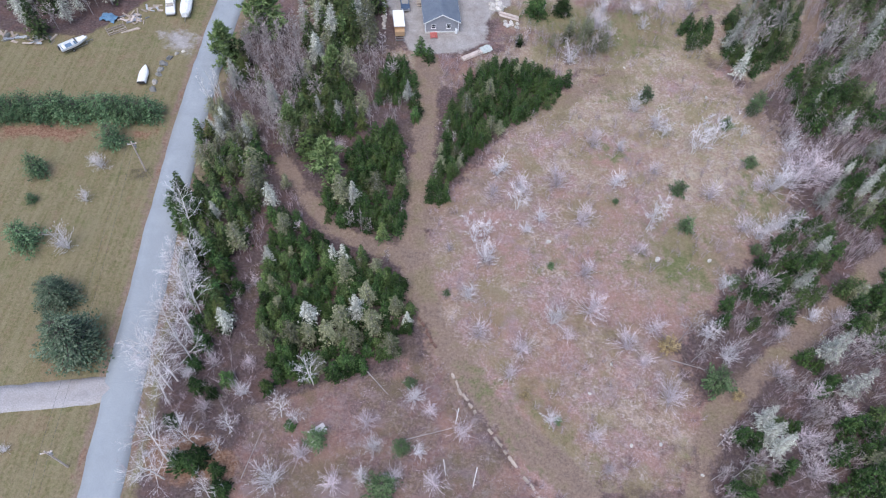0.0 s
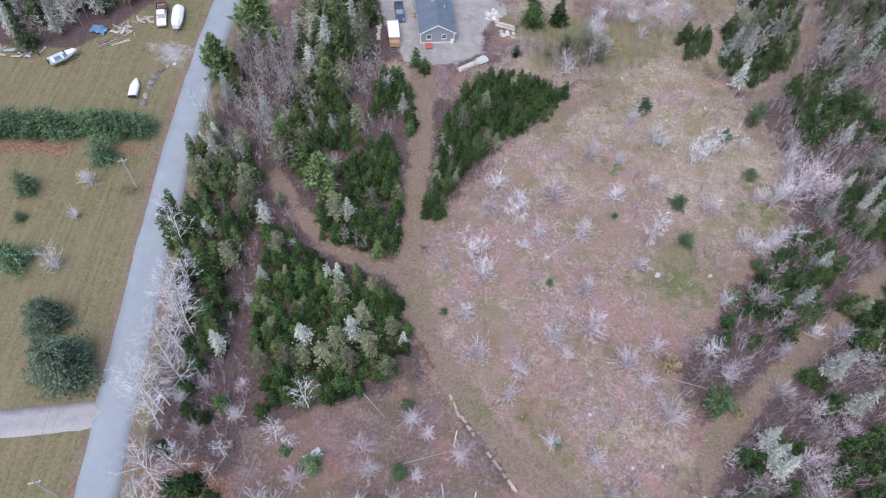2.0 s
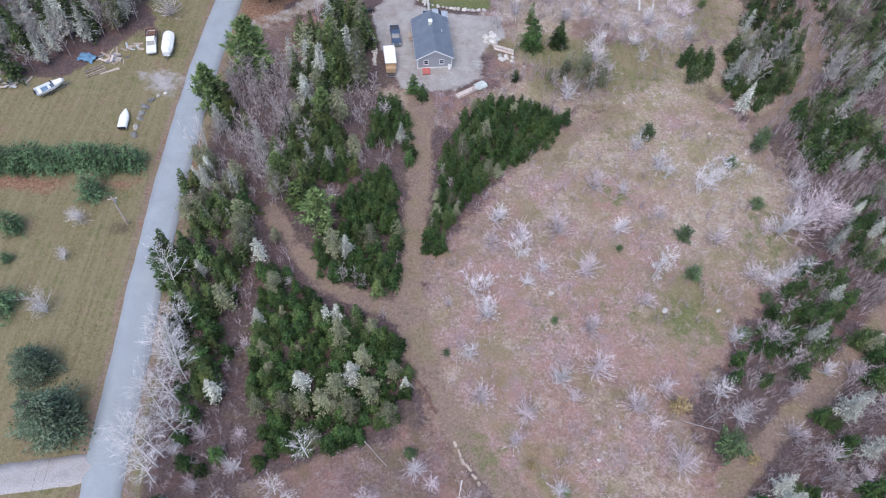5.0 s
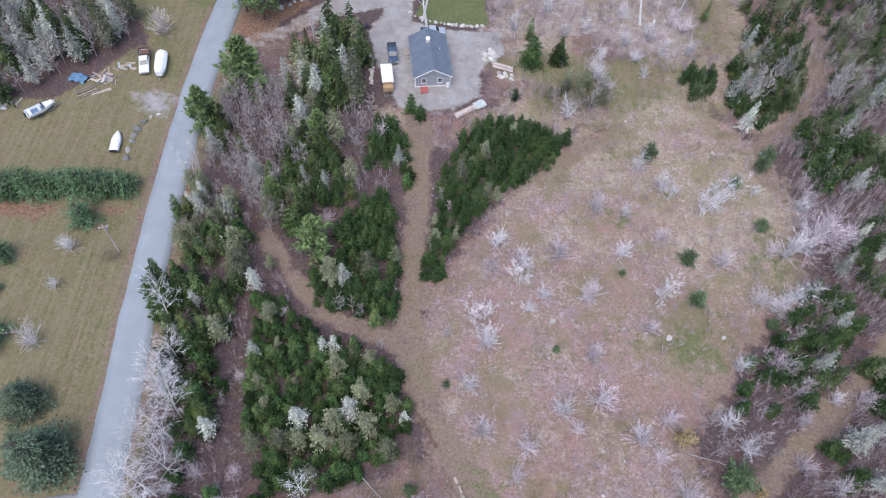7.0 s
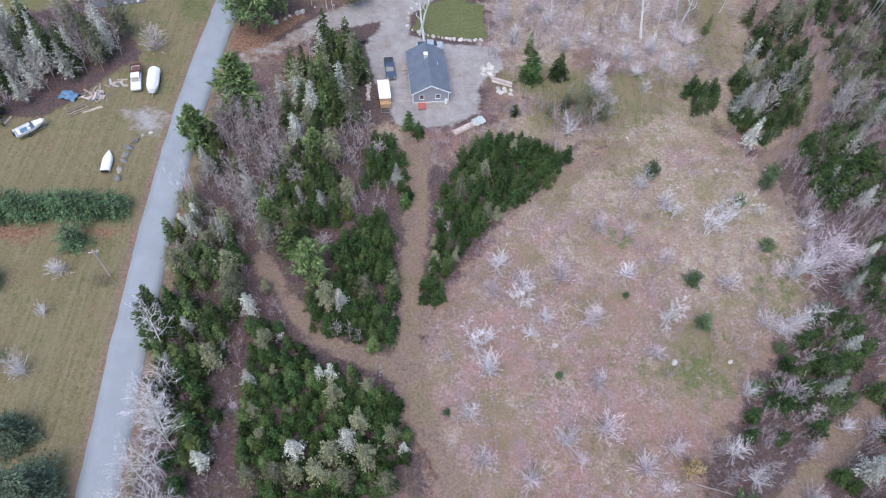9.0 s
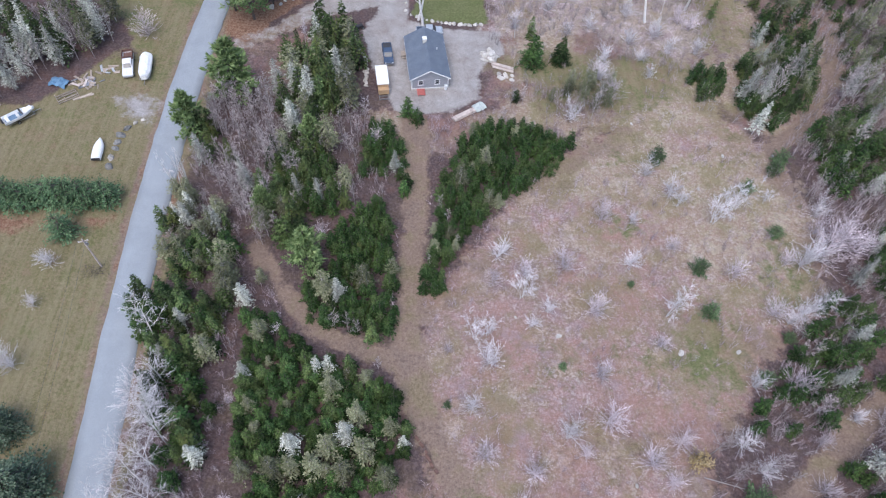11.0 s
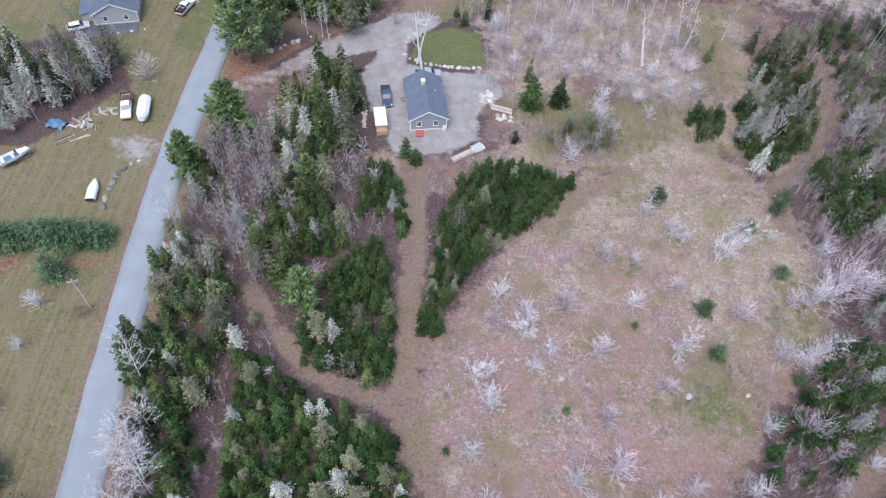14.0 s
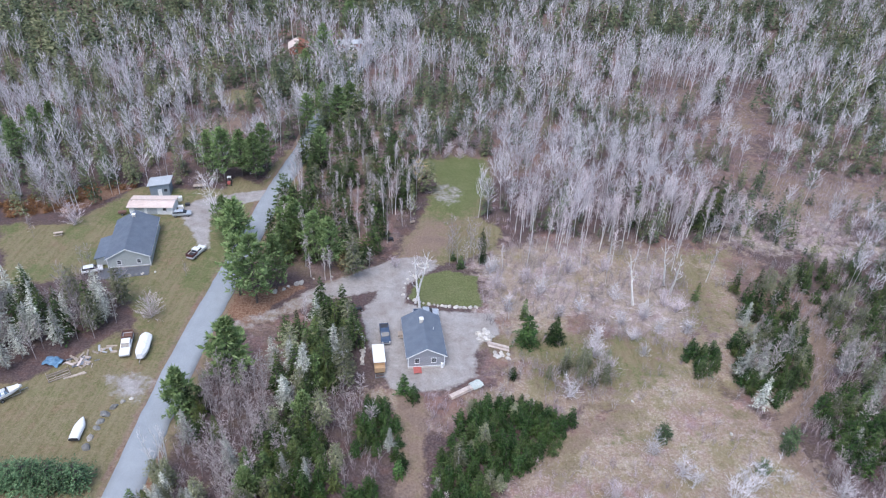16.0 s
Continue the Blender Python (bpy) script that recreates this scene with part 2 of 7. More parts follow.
def ground_material():
    m, nodes, links, bsdf = node_mat("ground_cover")
    pos = nodes.new("ShaderNodeNewGeometry").outputs["Position"]
    mid = noise_of(nodes, links, pos, 0.45, 6, 0.7)
    patch = noise_of(nodes, links, pos, 0.15, 7, 0.7)
    small = noise_of(nodes, links, pos, 2.2, 5, 0.7)
    fleck = map_of(nodes, links, noise_of(nodes, links, pos, 4.2, 3, 0.6), 0.58, 0.68, 0.0, 0.7)
    grain = noise_of(nodes, links, pos, 5.5, 4, 0.75)
    warm = map_of(nodes, links, noise_of(nodes, links, pos, 0.085, 5, 0.65), 0.47, 0.6, 0.0, 0.55)
    moved = nodes.new("ShaderNodeMapping")
    moved.inputs["Location"].default_value = (61.0, 37.0, 9.0)
    links.new(pos, moved.inputs["Vector"])
    mossy = map_of(nodes, links, noise_of(nodes, links, moved.outputs[0], 0.12, 6, 0.68), 0.5, 0.62, 0.0, 0.6)
    mauve = map_of(nodes, links, noise_of(nodes, links, moved.outputs[0], 0.21, 5, 0.68), 0.53, 0.66, 0.0, 0.6)
    thatch = map_of(nodes, links, noise_of(nodes, links, moved.outputs[0], 0.75, 6, 0.78), 0.55, 0.68, 0.0, 0.6)
    rows = nodes.new("ShaderNodeMapping")
    rows.inputs["Rotation"].default_value = (0.0, 0.0, radians(-12))
    rows.inputs["Scale"].default_value = (1.4, 0.07, 1.0)
    links.new(pos, rows.inputs["Vector"])
    mown = noise_of(nodes, links, rows.outputs[0], 1.0, 4, 0.6)
    bleach = map_of(nodes, links, noise_of(nodes, links, pos, 0.55, 6, 0.75), 0.54, 0.66, 0.0, 0.72)

    def cover(colors, source, second=None, amount=0.4):
        r = ramp_of(nodes, colors)
        for i, e in enumerate(r.color_ramp.elements):
            e.position = 0.36 + 0.28 * i / max(1, len(colors) - 1)
        links.new(source, r.inputs[0])
        out = r.outputs[0]
        if second:
            r2 = ramp_of(nodes, second)
            for i, e in enumerate(r2.color_ramp.elements):
                e.position = 0.39 + 0.22 * i / max(1, len(second) - 1)
            links.new(patch, r2.inputs[0])
            out = mix_of(nodes, links, amount, out, r2.outputs[0])
        return out

    color = cover([(0.042, 0.029, 0.027), (0.084, 0.06, 0.058), (0.16, 0.124, 0.12)], small, [(0.15, 0.088, 0.072), (0.095, 0.07, 0.072), (0.13, 0.095, 0.07)], 0.45)
    covers = [
        ("heath", cover([(0.075, 0.05, 0.044), (0.15, 0.103, 0.094), (0.265, 0.2, 0.187)], small, [(0.18, 0.105, 0.09), (0.145, 0.10, 0.10), (0.16, 0.12, 0.075), (0.23, 0.165, 0.155)], 0.5)),
        ("field", cover([(0.15, 0.105, 0.08), (0.255, 0.183, 0.153), (0.42, 0.34, 0.30)], small, [(0.31, 0.18, 0.16), (0.265, 0.17, 0.165), (0.185, 0.14, 0.09), (0.36, 0.285, 0.215)], 0.55)),
        ("brush", cover([(0.19, 0.145, 0.13), (0.31, 0.25, 0.24), (0.47, 0.40, 0.39)], small, [(0.21, 0.145, 0.12), (0.32, 0.25, 0.24), (0.235, 0.20, 0.115), (0.38, 0.33, 0.32)], 0.6)),
        ("straw", cover([(0.14, 0.106, 0.068), (0.238, 0.19, 0.13), (0.39, 0.34, 0.272)], small, [(0.20, 0.17, 0.085), (0.34, 0.28, 0.20), (0.30, 0.205, 0.165), (0.40, 0.34, 0.26)], 0.55)),
        ("lawn", cover([(0.09, 0.083, 0.04), (0.158, 0.136, 0.077), (0.245, 0.205, 0.132)], small, [(0.12, 0.125, 0.048), (0.205, 0.163, 0.10), (0.145, 0.132, 0.06), (0.215, 0.15, 0.098)], 0.55)),
        ("trail", cover([(0.13, 0.097, 0.069), (0.2, 0.152, 0.112), (0.28, 0.222, 0.17)], small, [(0.185, 0.15, 0.085), (0.225, 0.155, 0.125), (0.17, 0.12, 0.105)], 0.5)),
        ("green", cover([(0.07, 0.088, 0.03), (0.11, 0.132, 0.052), (0.18, 0.19, 0.09)], small, [(0.10, 0.115, 0.045), (0.16, 0.15, 0.078)], 0.45)),
        ("rust", cover([(0.13, 0.07, 0.045), (0.205, 0.12, 0.08), (0.285, 0.19, 0.135)], small)),
        ("gravel", cover([(0.23, 0.205, 0.19), (0.30, 0.28, 0.265), (0.38, 0.355, 0.34)], mid, [(0.25, 0.215, 0.195), (0.34, 0.32, 0.305)], 0.5)),
    ]
    for name, c in covers:
        if name in ("field", "brush", "straw"):
            c = mix_of(nodes, links, fleck, c, (0.46, 0.39, 0.37))
            c = mix_of(nodes, links, bleach, c, (0.60, 0.51, 0.495) if name == "brush" else (0.42, 0.36, 0.345))
        if name in ("field", "heath"):
            c = mix_of(nodes, links, warm, c, (0.27, 0.155, 0.125))
            c = mix_of(nodes, links, mauve, c, (0.235, 0.18, 0.185) if name == "field" else (0.20, 0.158, 0.165))
        if name == "heath":
            c = mix_of(nodes, links, mossy, c, (0.125, 0.102, 0.058))
            c = mix_of(nodes, links, thatch, c, (0.30, 0.255, 0.26))
        if name == "field":
            c = mix_of(nodes, links, thatch, c, (0.36, 0.29, 0.285))
        if name in ("field", "straw"):
            c = mix_of(nodes, links, mossy, c, (0.185, 0.155, 0.075))
        if name == "lawn":
            c = mix_of(nodes, links, map_of(nodes, links, mown, 0.42, 0.62, 0.0, 0.5), c, (0.225, 0.195, 0.118))
        a = nodes.new("ShaderNodeAttribute")
        a.attribute_name = name
        wob = nodes.new("ShaderNodeMath")
        wob.operation = "ADD"
        links.new(a.outputs["Fac"], wob.inputs[0])
        links.new(map_of(nodes, links, mid, 0.3, 0.7, -0.35, 0.35), wob.inputs[1])
        color = mix_of(nodes, links, map_of(nodes, links, wob.outputs[0], 0.3, 0.7), color, c)
    color = mix_of(nodes, links, 1.0, color, map_grey(nodes, links, grain, 0.64, 1.36), "MULTIPLY")
    links.new(color, bsdf.inputs["Base Color"])
    bsdf.inputs["Roughness"].default_value = 0.97
    bsdf.inputs["Specular IOR Level"].default_value = 0.1
    b = nodes.new("ShaderNodeBump")
    b.inputs["Strength"].default_value = 0.7
    b.inputs["Distance"].default_value = 0.12
    links.new(small, b.inputs["Height"])
    links.new(b.outputs[0], bsdf.inputs["Normal"])
    return m


GROUND = ground_material()

# ground cover outlines
FIELD = [(-2, 73), (2, 76), (10, 90), (16, 97), (24, 105), (33, 111), (37, 118), (48, 121), (59, 110), (62, 105), (66, 93), (62, 74), (54, 69), (49, 61), (43, 55), (38, 48), (41, 41), (41, 32), (39, 26), (17, 24), (8, 35), (1, 45), (-2, 51), (-4, 59), (-2, 66)]
HEATH = [(-26, 34), (-16, 38), (-8, 41), (1, 45), (8, 35), (17, 24), (19, 19), (-25, 16), (-26, 28)]
TRAIL_MAIN = [(-5, 110), (-4, 95), (-4, 77), (-4, 63), (0, 51), (5, 43), (11, 36), (20, 28), (27, 21)]
TRAIL_SIDE = [(-29, 80), (-21, 70), (-15, 65), (-5, 62)]
TRAIL_EAST = [(82, 72), (69, 61), (60, 53), (51, 45), (44, 38), (40, 30), (38, 24)]
TRAIL_NORTH = [(86, 146), (78, 127), (70, 114), (62, 107)]
GREEN_PATCH = [(37, 65), (41, 68), (45, 65), (45, 61), (40, 58), (37, 62)]
YARD = [(-17, 135), (-12, 149), (-4, 157), (-1, 154), (-8, 146), (-8, 139), (-2, 137), (11, 136), (12, 130), (7, 126), (7, 117), (2, 113), (-6, 112), (-9, 113), (-14, 125)]
DRIVE = [(-43.5, 130.5), (-37.1, 134.4), (-32.2, 139.8), (-28, 144.3), (-20.9, 148.3), (-12.4, 155.3), (-5.8, 157.3), (-2.4, 155.8), (-8, 146), (-17.5, 141.2), (-23.5, 139.8), (-30.1, 135.3), (-34.8, 129.9), (-42.5, 126.5)]
ISLAND_LAWN = [(-7, 141), (-5, 149), (1, 152), (8, 150), (9, 139), (2, 139), (-4, 138)]
FAR_FIELD = [(-7, 210), (2, 215), (13, 215), (14, 199), (10, 182), (2, 167), (-3, 157), (-10, 156), (-11, 158), (-7, 172), (-2, 194)]
FAR_GRASS = [(-11, 158), (2, 178), (14, 176), (14, 163), (-2, 154)]
BRUSH = [(9, 157), (17, 165), (38, 167), (57, 159), (57, 141), (50, 127), (36, 130), (33, 137), (14, 134), (9, 139)]
MEADOW = [(12, 128), (36, 132), (51, 131), (64, 139), (64, 157), (73, 167), (59, 166), (53, 147), (54, 131), (47, 120), (34, 113), (19, 114)]
GLADE_A = [(91, 211), (136, 211), (136, 200), (128, 196), (100, 181), (86, 189)]
GLADE_B = [(89, 253), (105, 263), (126, 290), (103, 224), (98, 207), (89, 207), (102, 242)]
GLADE_C = [(63, 264), (100, 287), (92, 262), (63, 253)]
HOUSE_LOT = [(-109, 163), (-94, 166), (-87, 176), (-84, 185), (-73, 187), (-60, 187), (-60, 196), (-50, 190), (-49, 163), (-50, 148), (-51, 118), (-58, 117), (-66, 134), (-79, 146), (-87, 141), (-95, 138)]
HOUSE_DRIVE = [(-48, 188), (-59, 184), (-66, 180), (-69, 174), (-58, 157), (-56, 157), (-60, 173), (-55, 178), (-47, 183)]
LOT_RIDGE = [(-90, 227), (-71, 239), (-53, 247), (-64, 221), (-78, 217)]
RUST_A = [(-45, 132), (-44, 140), (-34, 145), (-28, 144), (-40, 129)]
RUST_B = [(-110, 166), (-95, 171), (-85, 186), (-87, 189), (-103, 180), (-114, 172)]
RUST_C = [(-39, 29), (-33, 30), (-27, 28), (-26, 24), (-34, 23), (-37, 24)]
RUST_D = [(-83, 85), (-54, 86), (-53, 85), (-63, 82), (-82, 82)]
# thickets
THICKET_LOW = [(-29, 69), (-23, 67), (-18, 62), (-12, 60), (-5, 57), (-3, 50), (-4, 45), (-10, 41), (-17, 39), (-23, 40), (-25, 45), (-27, 50), (-28, 61)]
THICKET_MID = [(-20, 73), (-16, 86), (-11, 91), (-8, 86), (-6, 68), (-8, 65), (-13, 67), (-19, 68)]
THICKET_TRAIL = [(0, 95), (6, 109), (14, 111), (22, 106), (24, 106), (19, 98), (12, 94), (8, 88), (2, 80), (1, 74), (-2, 74), (-0, 87)]
ROADSIDE = [(-46, 69), (-44, 74), (-40, 80), (-33, 82), (-31, 73), (-32, 66), (-31, 55), (-31, 46), (-34, 44), (-38, 52), (-41, 62)]
UPPER_STAND = [(-26, 123), (-20, 125), (-18, 113), (-19, 106), (-21, 97), (-21, 89), (-25, 81), (-29, 82), (-29, 96), (-27, 106)]
CLUMP_N = [(49, 126), (55, 128), (56, 121), (50, 119)]
CLUMP_NE = [(60, 129), (74, 135), (75, 125), (70, 118), (61, 111), (58, 115)]
STAND_E = [(71, 112), (81, 116), (87, 103), (88, 95), (81, 99), (70, 96), (69, 107)]
STAND_E_MID = [(64, 77), (70, 76), (69, 69), (67, 62), (58, 55), (47, 49), (46, 54), (53, 64), (59, 69)]
STAND_E_ROW = [(68, 62), (77, 65), (81, 58), (78, 48), (72, 51), (67, 55)]
STAND_SE = [(61, 38), (69, 40), (75, 35), (72, 24), (57, 23)]
STAND_SE_MID = [(46, 35), (55, 41), (52, 26), (51, 22), (39, 22), (43, 28)]
STAND_SE_TOP = [(59, 50), (62, 48), (62, 43), (60, 42), (58, 46)]
WOODS_NW = [(-99, 131), (-85, 134), (-76, 137), (-68, 136), (-65, 130), (-67, 124), (-73, 120), (-76, 116), (-80, 111), (-86, 106)]
STAND_DRIVE = [(-30, 110), (-31, 128), (-27, 133), (-22, 136), (-19.5, 133), (-17.5, 128), (-17, 120), (-17, 113), (-18, 106), (-25, 104)]
STAND_MID_N = [(-29.5, 101.7), (-23.9, 103.6), (-19.0, 97.6), (-14.1, 90.7), (-17.8, 87.9), (-25.8, 88.0), (-29.0, 92.3)]
ROADSIDE_N = [(-44.9, 81.4), (-44.3, 92.6), (-39.5, 89.1), (-33.1, 83.9), (-31.3, 77.0), (-42.3, 77.5)]
FIRS_BY_TRAIL = [(-13.9, 97.3), (-14.1, 107.1), (-10.3, 107.4), (-8.0, 98.3), (-9.4, 95.5)]
STAND_E_EDGE = [(75.4, 89.8), (85.3, 94.8), (91.0, 88.4), (85.0, 70.5), (78.3, 71.8), (72.9, 73.1), (71.2, 79.7)]
# single trees: x, y, height
BIRCHES_ROAD = [(-34.9, 40.2, 10), (-36.8, 37.4, 9), (-37.1, 33.9, 9), (-35, 25.7, 10), (-34.9, 23.3, 9), (-28.1, 21.2, 8), (-38.1, 53.7, 9), (-39, 51.1, 8), (-20.6, 33.1, 9), (-18.1, 32.5, 7), (-16.8, 38.3, 9), (-41.4, 63.8, 7), (-35.7, 48.1, 8), (-36.5, 45.1, 9), (-37.8, 43.1, 9), (-38.5, 57.3, 7), (-37.4, 50, 9), (-37.3, 36, 9), (-31.5, 28.1, 7), (-27.2, 30.4, 7), (-28.4, 27.7, 6)]
GREY_SPRUCES_WEST = [(-32.5, 92.5, 9), (-15, 71.7, 8), (-29, 70.3, 7), (-27, 58.2, 6), (-16.7, 59.6, 6), (-15.2, 59.9, 6), (-18.8, 48.1, 8), (-11.6, 49.6, 8), (-41.4, 97.9, 9), (-36.1, 83.8, 7), (-41.1, 87.6, 7), (-41.1, 84.7, 7), (-20.5, 90.8, 6), (-7.9, 98, 6), (-26.6, 105.8, 10), (-27.7, 115.7, 9), (-30.8, 115, 9), (-3.8, 49.3, 5)]
OLIVE_SPRUCES_WEST = [(-17.3, 72.5, 7), (-11.4, 74.3, 7), (-25.8, 64.6, 7), (-13.8, 48, 8), (-9, 47.6, 7), (-15.4, 45.2, 7), (-5.9, 44.3, 6), (-14.3, 56.3, 7), (-16.2, 94.1, 6), (3.5, 94.8, 7), (7.9, 99.6, 6), (-27.5, 74.7, 4), (-20.8, 44.8, 7), (-10.3, 52.5, 7), (-18.4, 45.2, 6), (-11.5, 44.8, 6), (-5.7, 51.1, 6)]
GREY_SPRUCES_EAST = [(58.7, 110.8, 9), (58.2, 119, 10), (61.8, 119.4, 10), (79.3, 121.3, 10), (85.8, 118.8, 10), (78.6, 110.7, 9), (67.9, 78.2, 8), (64.7, 67.8, 7), (59.9, 60.5, 8), (61.5, 48.4, 10), (63.1, 42.4, 10), (49.1, 36.6, 8), (49.7, 34.9, 8), (50.3, 32.8, 8), (91.4, 128, 10), (69.4, 126.3, 9), (76.8, 97.5, 7), (71.2, 101.5, 7), (77.2, 82.6, 8), (81.2, 91, 8)]
PINES_WEST = [(-20.4, 78, 10), (-38.8, 114.8, 12.5), (-22.9, 102.4, 8.5), (-44.5, 104.6, 10), (-28.8, 87.3, 7)]
BARE_EAST = [(39.2, 49.7, 9), (40.9, 46.5, 8), (47.7, 47.5, 6), (54.7, 55.5, 7), (53.9, 58.6, 6), (64.3, 48.3, 10), (65.7, 48.4, 10), (69.8, 48.7, 10), (42.8, 33.3, 7), (41.2, 28.4, 7), (44.5, 29, 9), (47, 29.6, 9), (55.2, 33.4, 8), (56.4, 31.8, 8), (52.9, 30.8, 8), (56.8, 36.8, 8), (53.7, 41.9, 7), (56.3, 38.5, 7), (72.2, 93.7, 8), (74.6, 94.7, 8), (70.9, 97.2, 6), (65, 96, 7), (60.5, 92.6, 6), (55.6, 64.7, 7), (49.3, 46.2, 5), (55.4, 68.7, 6), (75.2, 106.2, 8), (62.4, 69.3, 7)]
BARE_FIELD = [(36.2, 71.3, 9), (51.5, 92.8, 7), (47, 89.6, 9), (8, 66.8, 6), (6.1, 66.1, 6), (13.6, 73.4, 8), (41.5, 93, 5), (57, 94.5, 4), (48.8, 90.8, 7)]
BARE_MID = [(-39.5, 104.4, 8), (-36.7, 101.4, 8), (-35.1, 104.8, 8), (-31.9, 100.3, 8), (-30.3, 103.7, 8), (-34.9, 109.9, 8), (-37.2, 109.7, 7), (-39.8, 111.1, 8), (-28.4, 99.1, 7), (-26, 94.7, 7), (-24.3, 94.8, 7), (-27.7, 82.9, 6), (-28.5, 81.5, 6), (-26.3, 83.8, 6), (-17.9, 104.9, 7), (-16.4, 106.7, 7), (-14.9, 103.6, 7), (-16.3, 101.1, 6), (-14.2, 107.8, 7), (-15, 99.6, 6), (-40.1, 96.3, 8), (-41, 94.7, 8), (-13.1, 66.4, 5), (-15.1, 66.8, 5), (-11.6, 66, 4), (-8.1, 60.6, 4), (-32.8, 93.2, 8), (-9.7, 91.8, 4)]
BARE_YARD = [(13, 114.9, 6), (15.4, 116, 5), (21.9, 114.1, 6), (23.6, 112.5, 6), (24.9, 113.5, 6), (28.4, 113, 7), (29.7, 114.9, 7), (31.8, 119.5, 6), (28.3, 121.9, 6), (11.3, 109.6, 5), (1.4, 87.1, 4), (0.1, 89.8, 4), (3.1, 83.1, 3), (-1.3, 78.7, 3)]
FIRS_YARD = [(-5.6, 94.7, 4), (-6.1, 93.1, 4), (-4.5, 109.9, 4), (-6.4, 111.7, 5), (14, 116.8, 3)]
GREEN_SHRUBS_FIELD = [(42.8, 79.7, 1.9), (43.2, 71.7, 1.8), (54.3, 96.8, 1.7), (57.3, 87.6, 1.5), (39.3, 103.2, 2), (19.2, 61.8, 0.9), (2.1, 55.3, 0.8), (31.3, 76.6, 0.7), (49.5, 61, 1.5), (43.7, 42.7, 2.6), (19.5, 35.2, 0.9), (61.9, 103.8, 2.1), (54.7, 67.9, 1.3), (60.4, 101.5, 1.8), (-5, 23.8, 2.7), (-2.5, 39.5, 1.1), (-2.9, 29.7, 1.5), (-15, 29.9, 1.9)]
LAWN_PINES = [(-60.6, 81.7, 2.8), (-71.2, 73.8, 2.7), (-70.2, 67.9, 1.1), (-67.5, 59.3, 3)]
LAWN_SPRUCES = [(-58.5, 49.2, 3.7), (-52.9, 41.2, 5.8)]
LAWN_SHRUBS = [(-61.2, 76.5, 2.5), (-61.3, 68.7, 1.9), (-60.7, 59, 3.2), (-57.7, 25.6, 1.3)]
SHRUBS_A = [(8.2, 62, 3.3), (7.3, 48, 2.9), (25.1, 53.7, 3.6), (19.2, 51.3, 3.2), (21.4, 48.8, 2), (30.9, 47.9, 3.2), (33, 45.4, 2.3), (36.4, 39.5, 3.5), (24.7, 71.5, 3.3), (14.3, 46.2, 2.7), (12.2, 41.9, 2.3), (34.9, 51.2, 2.9), (5.7, 54.9, 2.3), (5.8, 32.4, 2.3), (-12, 24.3, 3), (2.2, 25, 2.5), (-1.9, 37.3, 2.4), (0.7, 35.4, 1.9), (24.7, 60.8, 2.7), (34.2, 66.2, 2.2), (52.9, 60.1, 3.8), (53.4, 72.3, 3.1), (57.9, 72.6, 3.3), (47.5, 60, 2.6), (27.8, 89.6, 3.1), (40.7, 95.2, 3.1), (36.8, 99.5, 2.6), (9.8, 81.1, 2.9)]
SHRUBS_B = [(21, 79.3, 3.4), (14.4, 77.5, 3.1), (17.4, 71.2, 2.4), (14.9, 68.8, 2), (31.4, 80.6, 2.6), (39, 84, 2.4), (48.5, 78.8, 2.9), (64.2, 82.6, 5), (60.1, 81.9, 4.2), (67.9, 85.5, 5.1), (57.8, 81.7, 2.5), (55.6, 70.8, 2.8), (2.1, 63.7, 1.5), (26.2, 28.3, 1.7), (18.4, 35.5, 1.9), (24.5, 32.9, 2.1), (-8.4, 32.6, 2.6), (-20, 23.8, 3), (-16.9, 27.5, 2.5), (-7.9, 24.7, 2.2), (-3.3, 25.8, 2.2), (-0.5, 29.2, 1.8), (-6.9, 29.5, 2.2), (65.6, 91.8, 3), (64.2, 88.1, 3.1), (8.9, 76, 2.5), (33.2, 89.1, 2), (70.2, 85, 3.7)]
SHRUBS_C = [(24.5, 112.7, 3), (31.9, 118.4, 3.4), (31.1, 123.8, 3.5), (-12, 104, 2.8), (-19.4, 84.2, 1.9), (61.2, 73.6, 2.9), (61.5, 55.4, 2.3), (55.3, 51.9, 2.2), (65.1, 55.6, 2.6), (58, 41.6, 3), (54.7, 34.5, 3.1), (55.2, 29.8, 3.1), (62.6, 39.4, 2.6), (53.7, 45, 2.6), (46.3, 47.2, 2.7), (43.8, 50.9, 2.7), (-32, 48.1, 1.9), (-31.8, 40.4, 2.2), (-35.6, 38.4, 1.8), (-26.7, 36.4, 2), (-31.8, 33.5, 1.8), (-28.9, 54.6, 1.5), (-26.9, 40.9, 1.6), (-23.7, 66.2, 1.4)]
FAR_PINES = [(-36.2, 162.2, 10), (-38.6, 165.6, 9), (-37.4, 154.7, 8), (-49.8, 159.7, 10), (-120.5, 216.2, 10)]
FAR_SPRUCES = [(17.8, 135.1, 6), (-39.7, 117.2, 9), (-23.6, 121.4, 10), (-22.7, 124.3, 10), (-22.3, 112.3, 10), (-22.6, 114.3, 9), (-25.5, 121.1, 8), (57, 144, 6), (67.8, 138.6, 9), (69.7, 133.3, 7), (73.7, 134.8, 8), (-31.7, 167.6, 9), (-39.4, 174.7, 10), (-33.8, 156.7, 9), (-24.4, 155.8, 8), (-41.5, 161.2, 9), (9.8, 162.7, 6), (29.5, 175.6, 6), (42.4, 298.4, 8), (-118.2, 285.3, 8), (-15.5, 215.2, 8)]
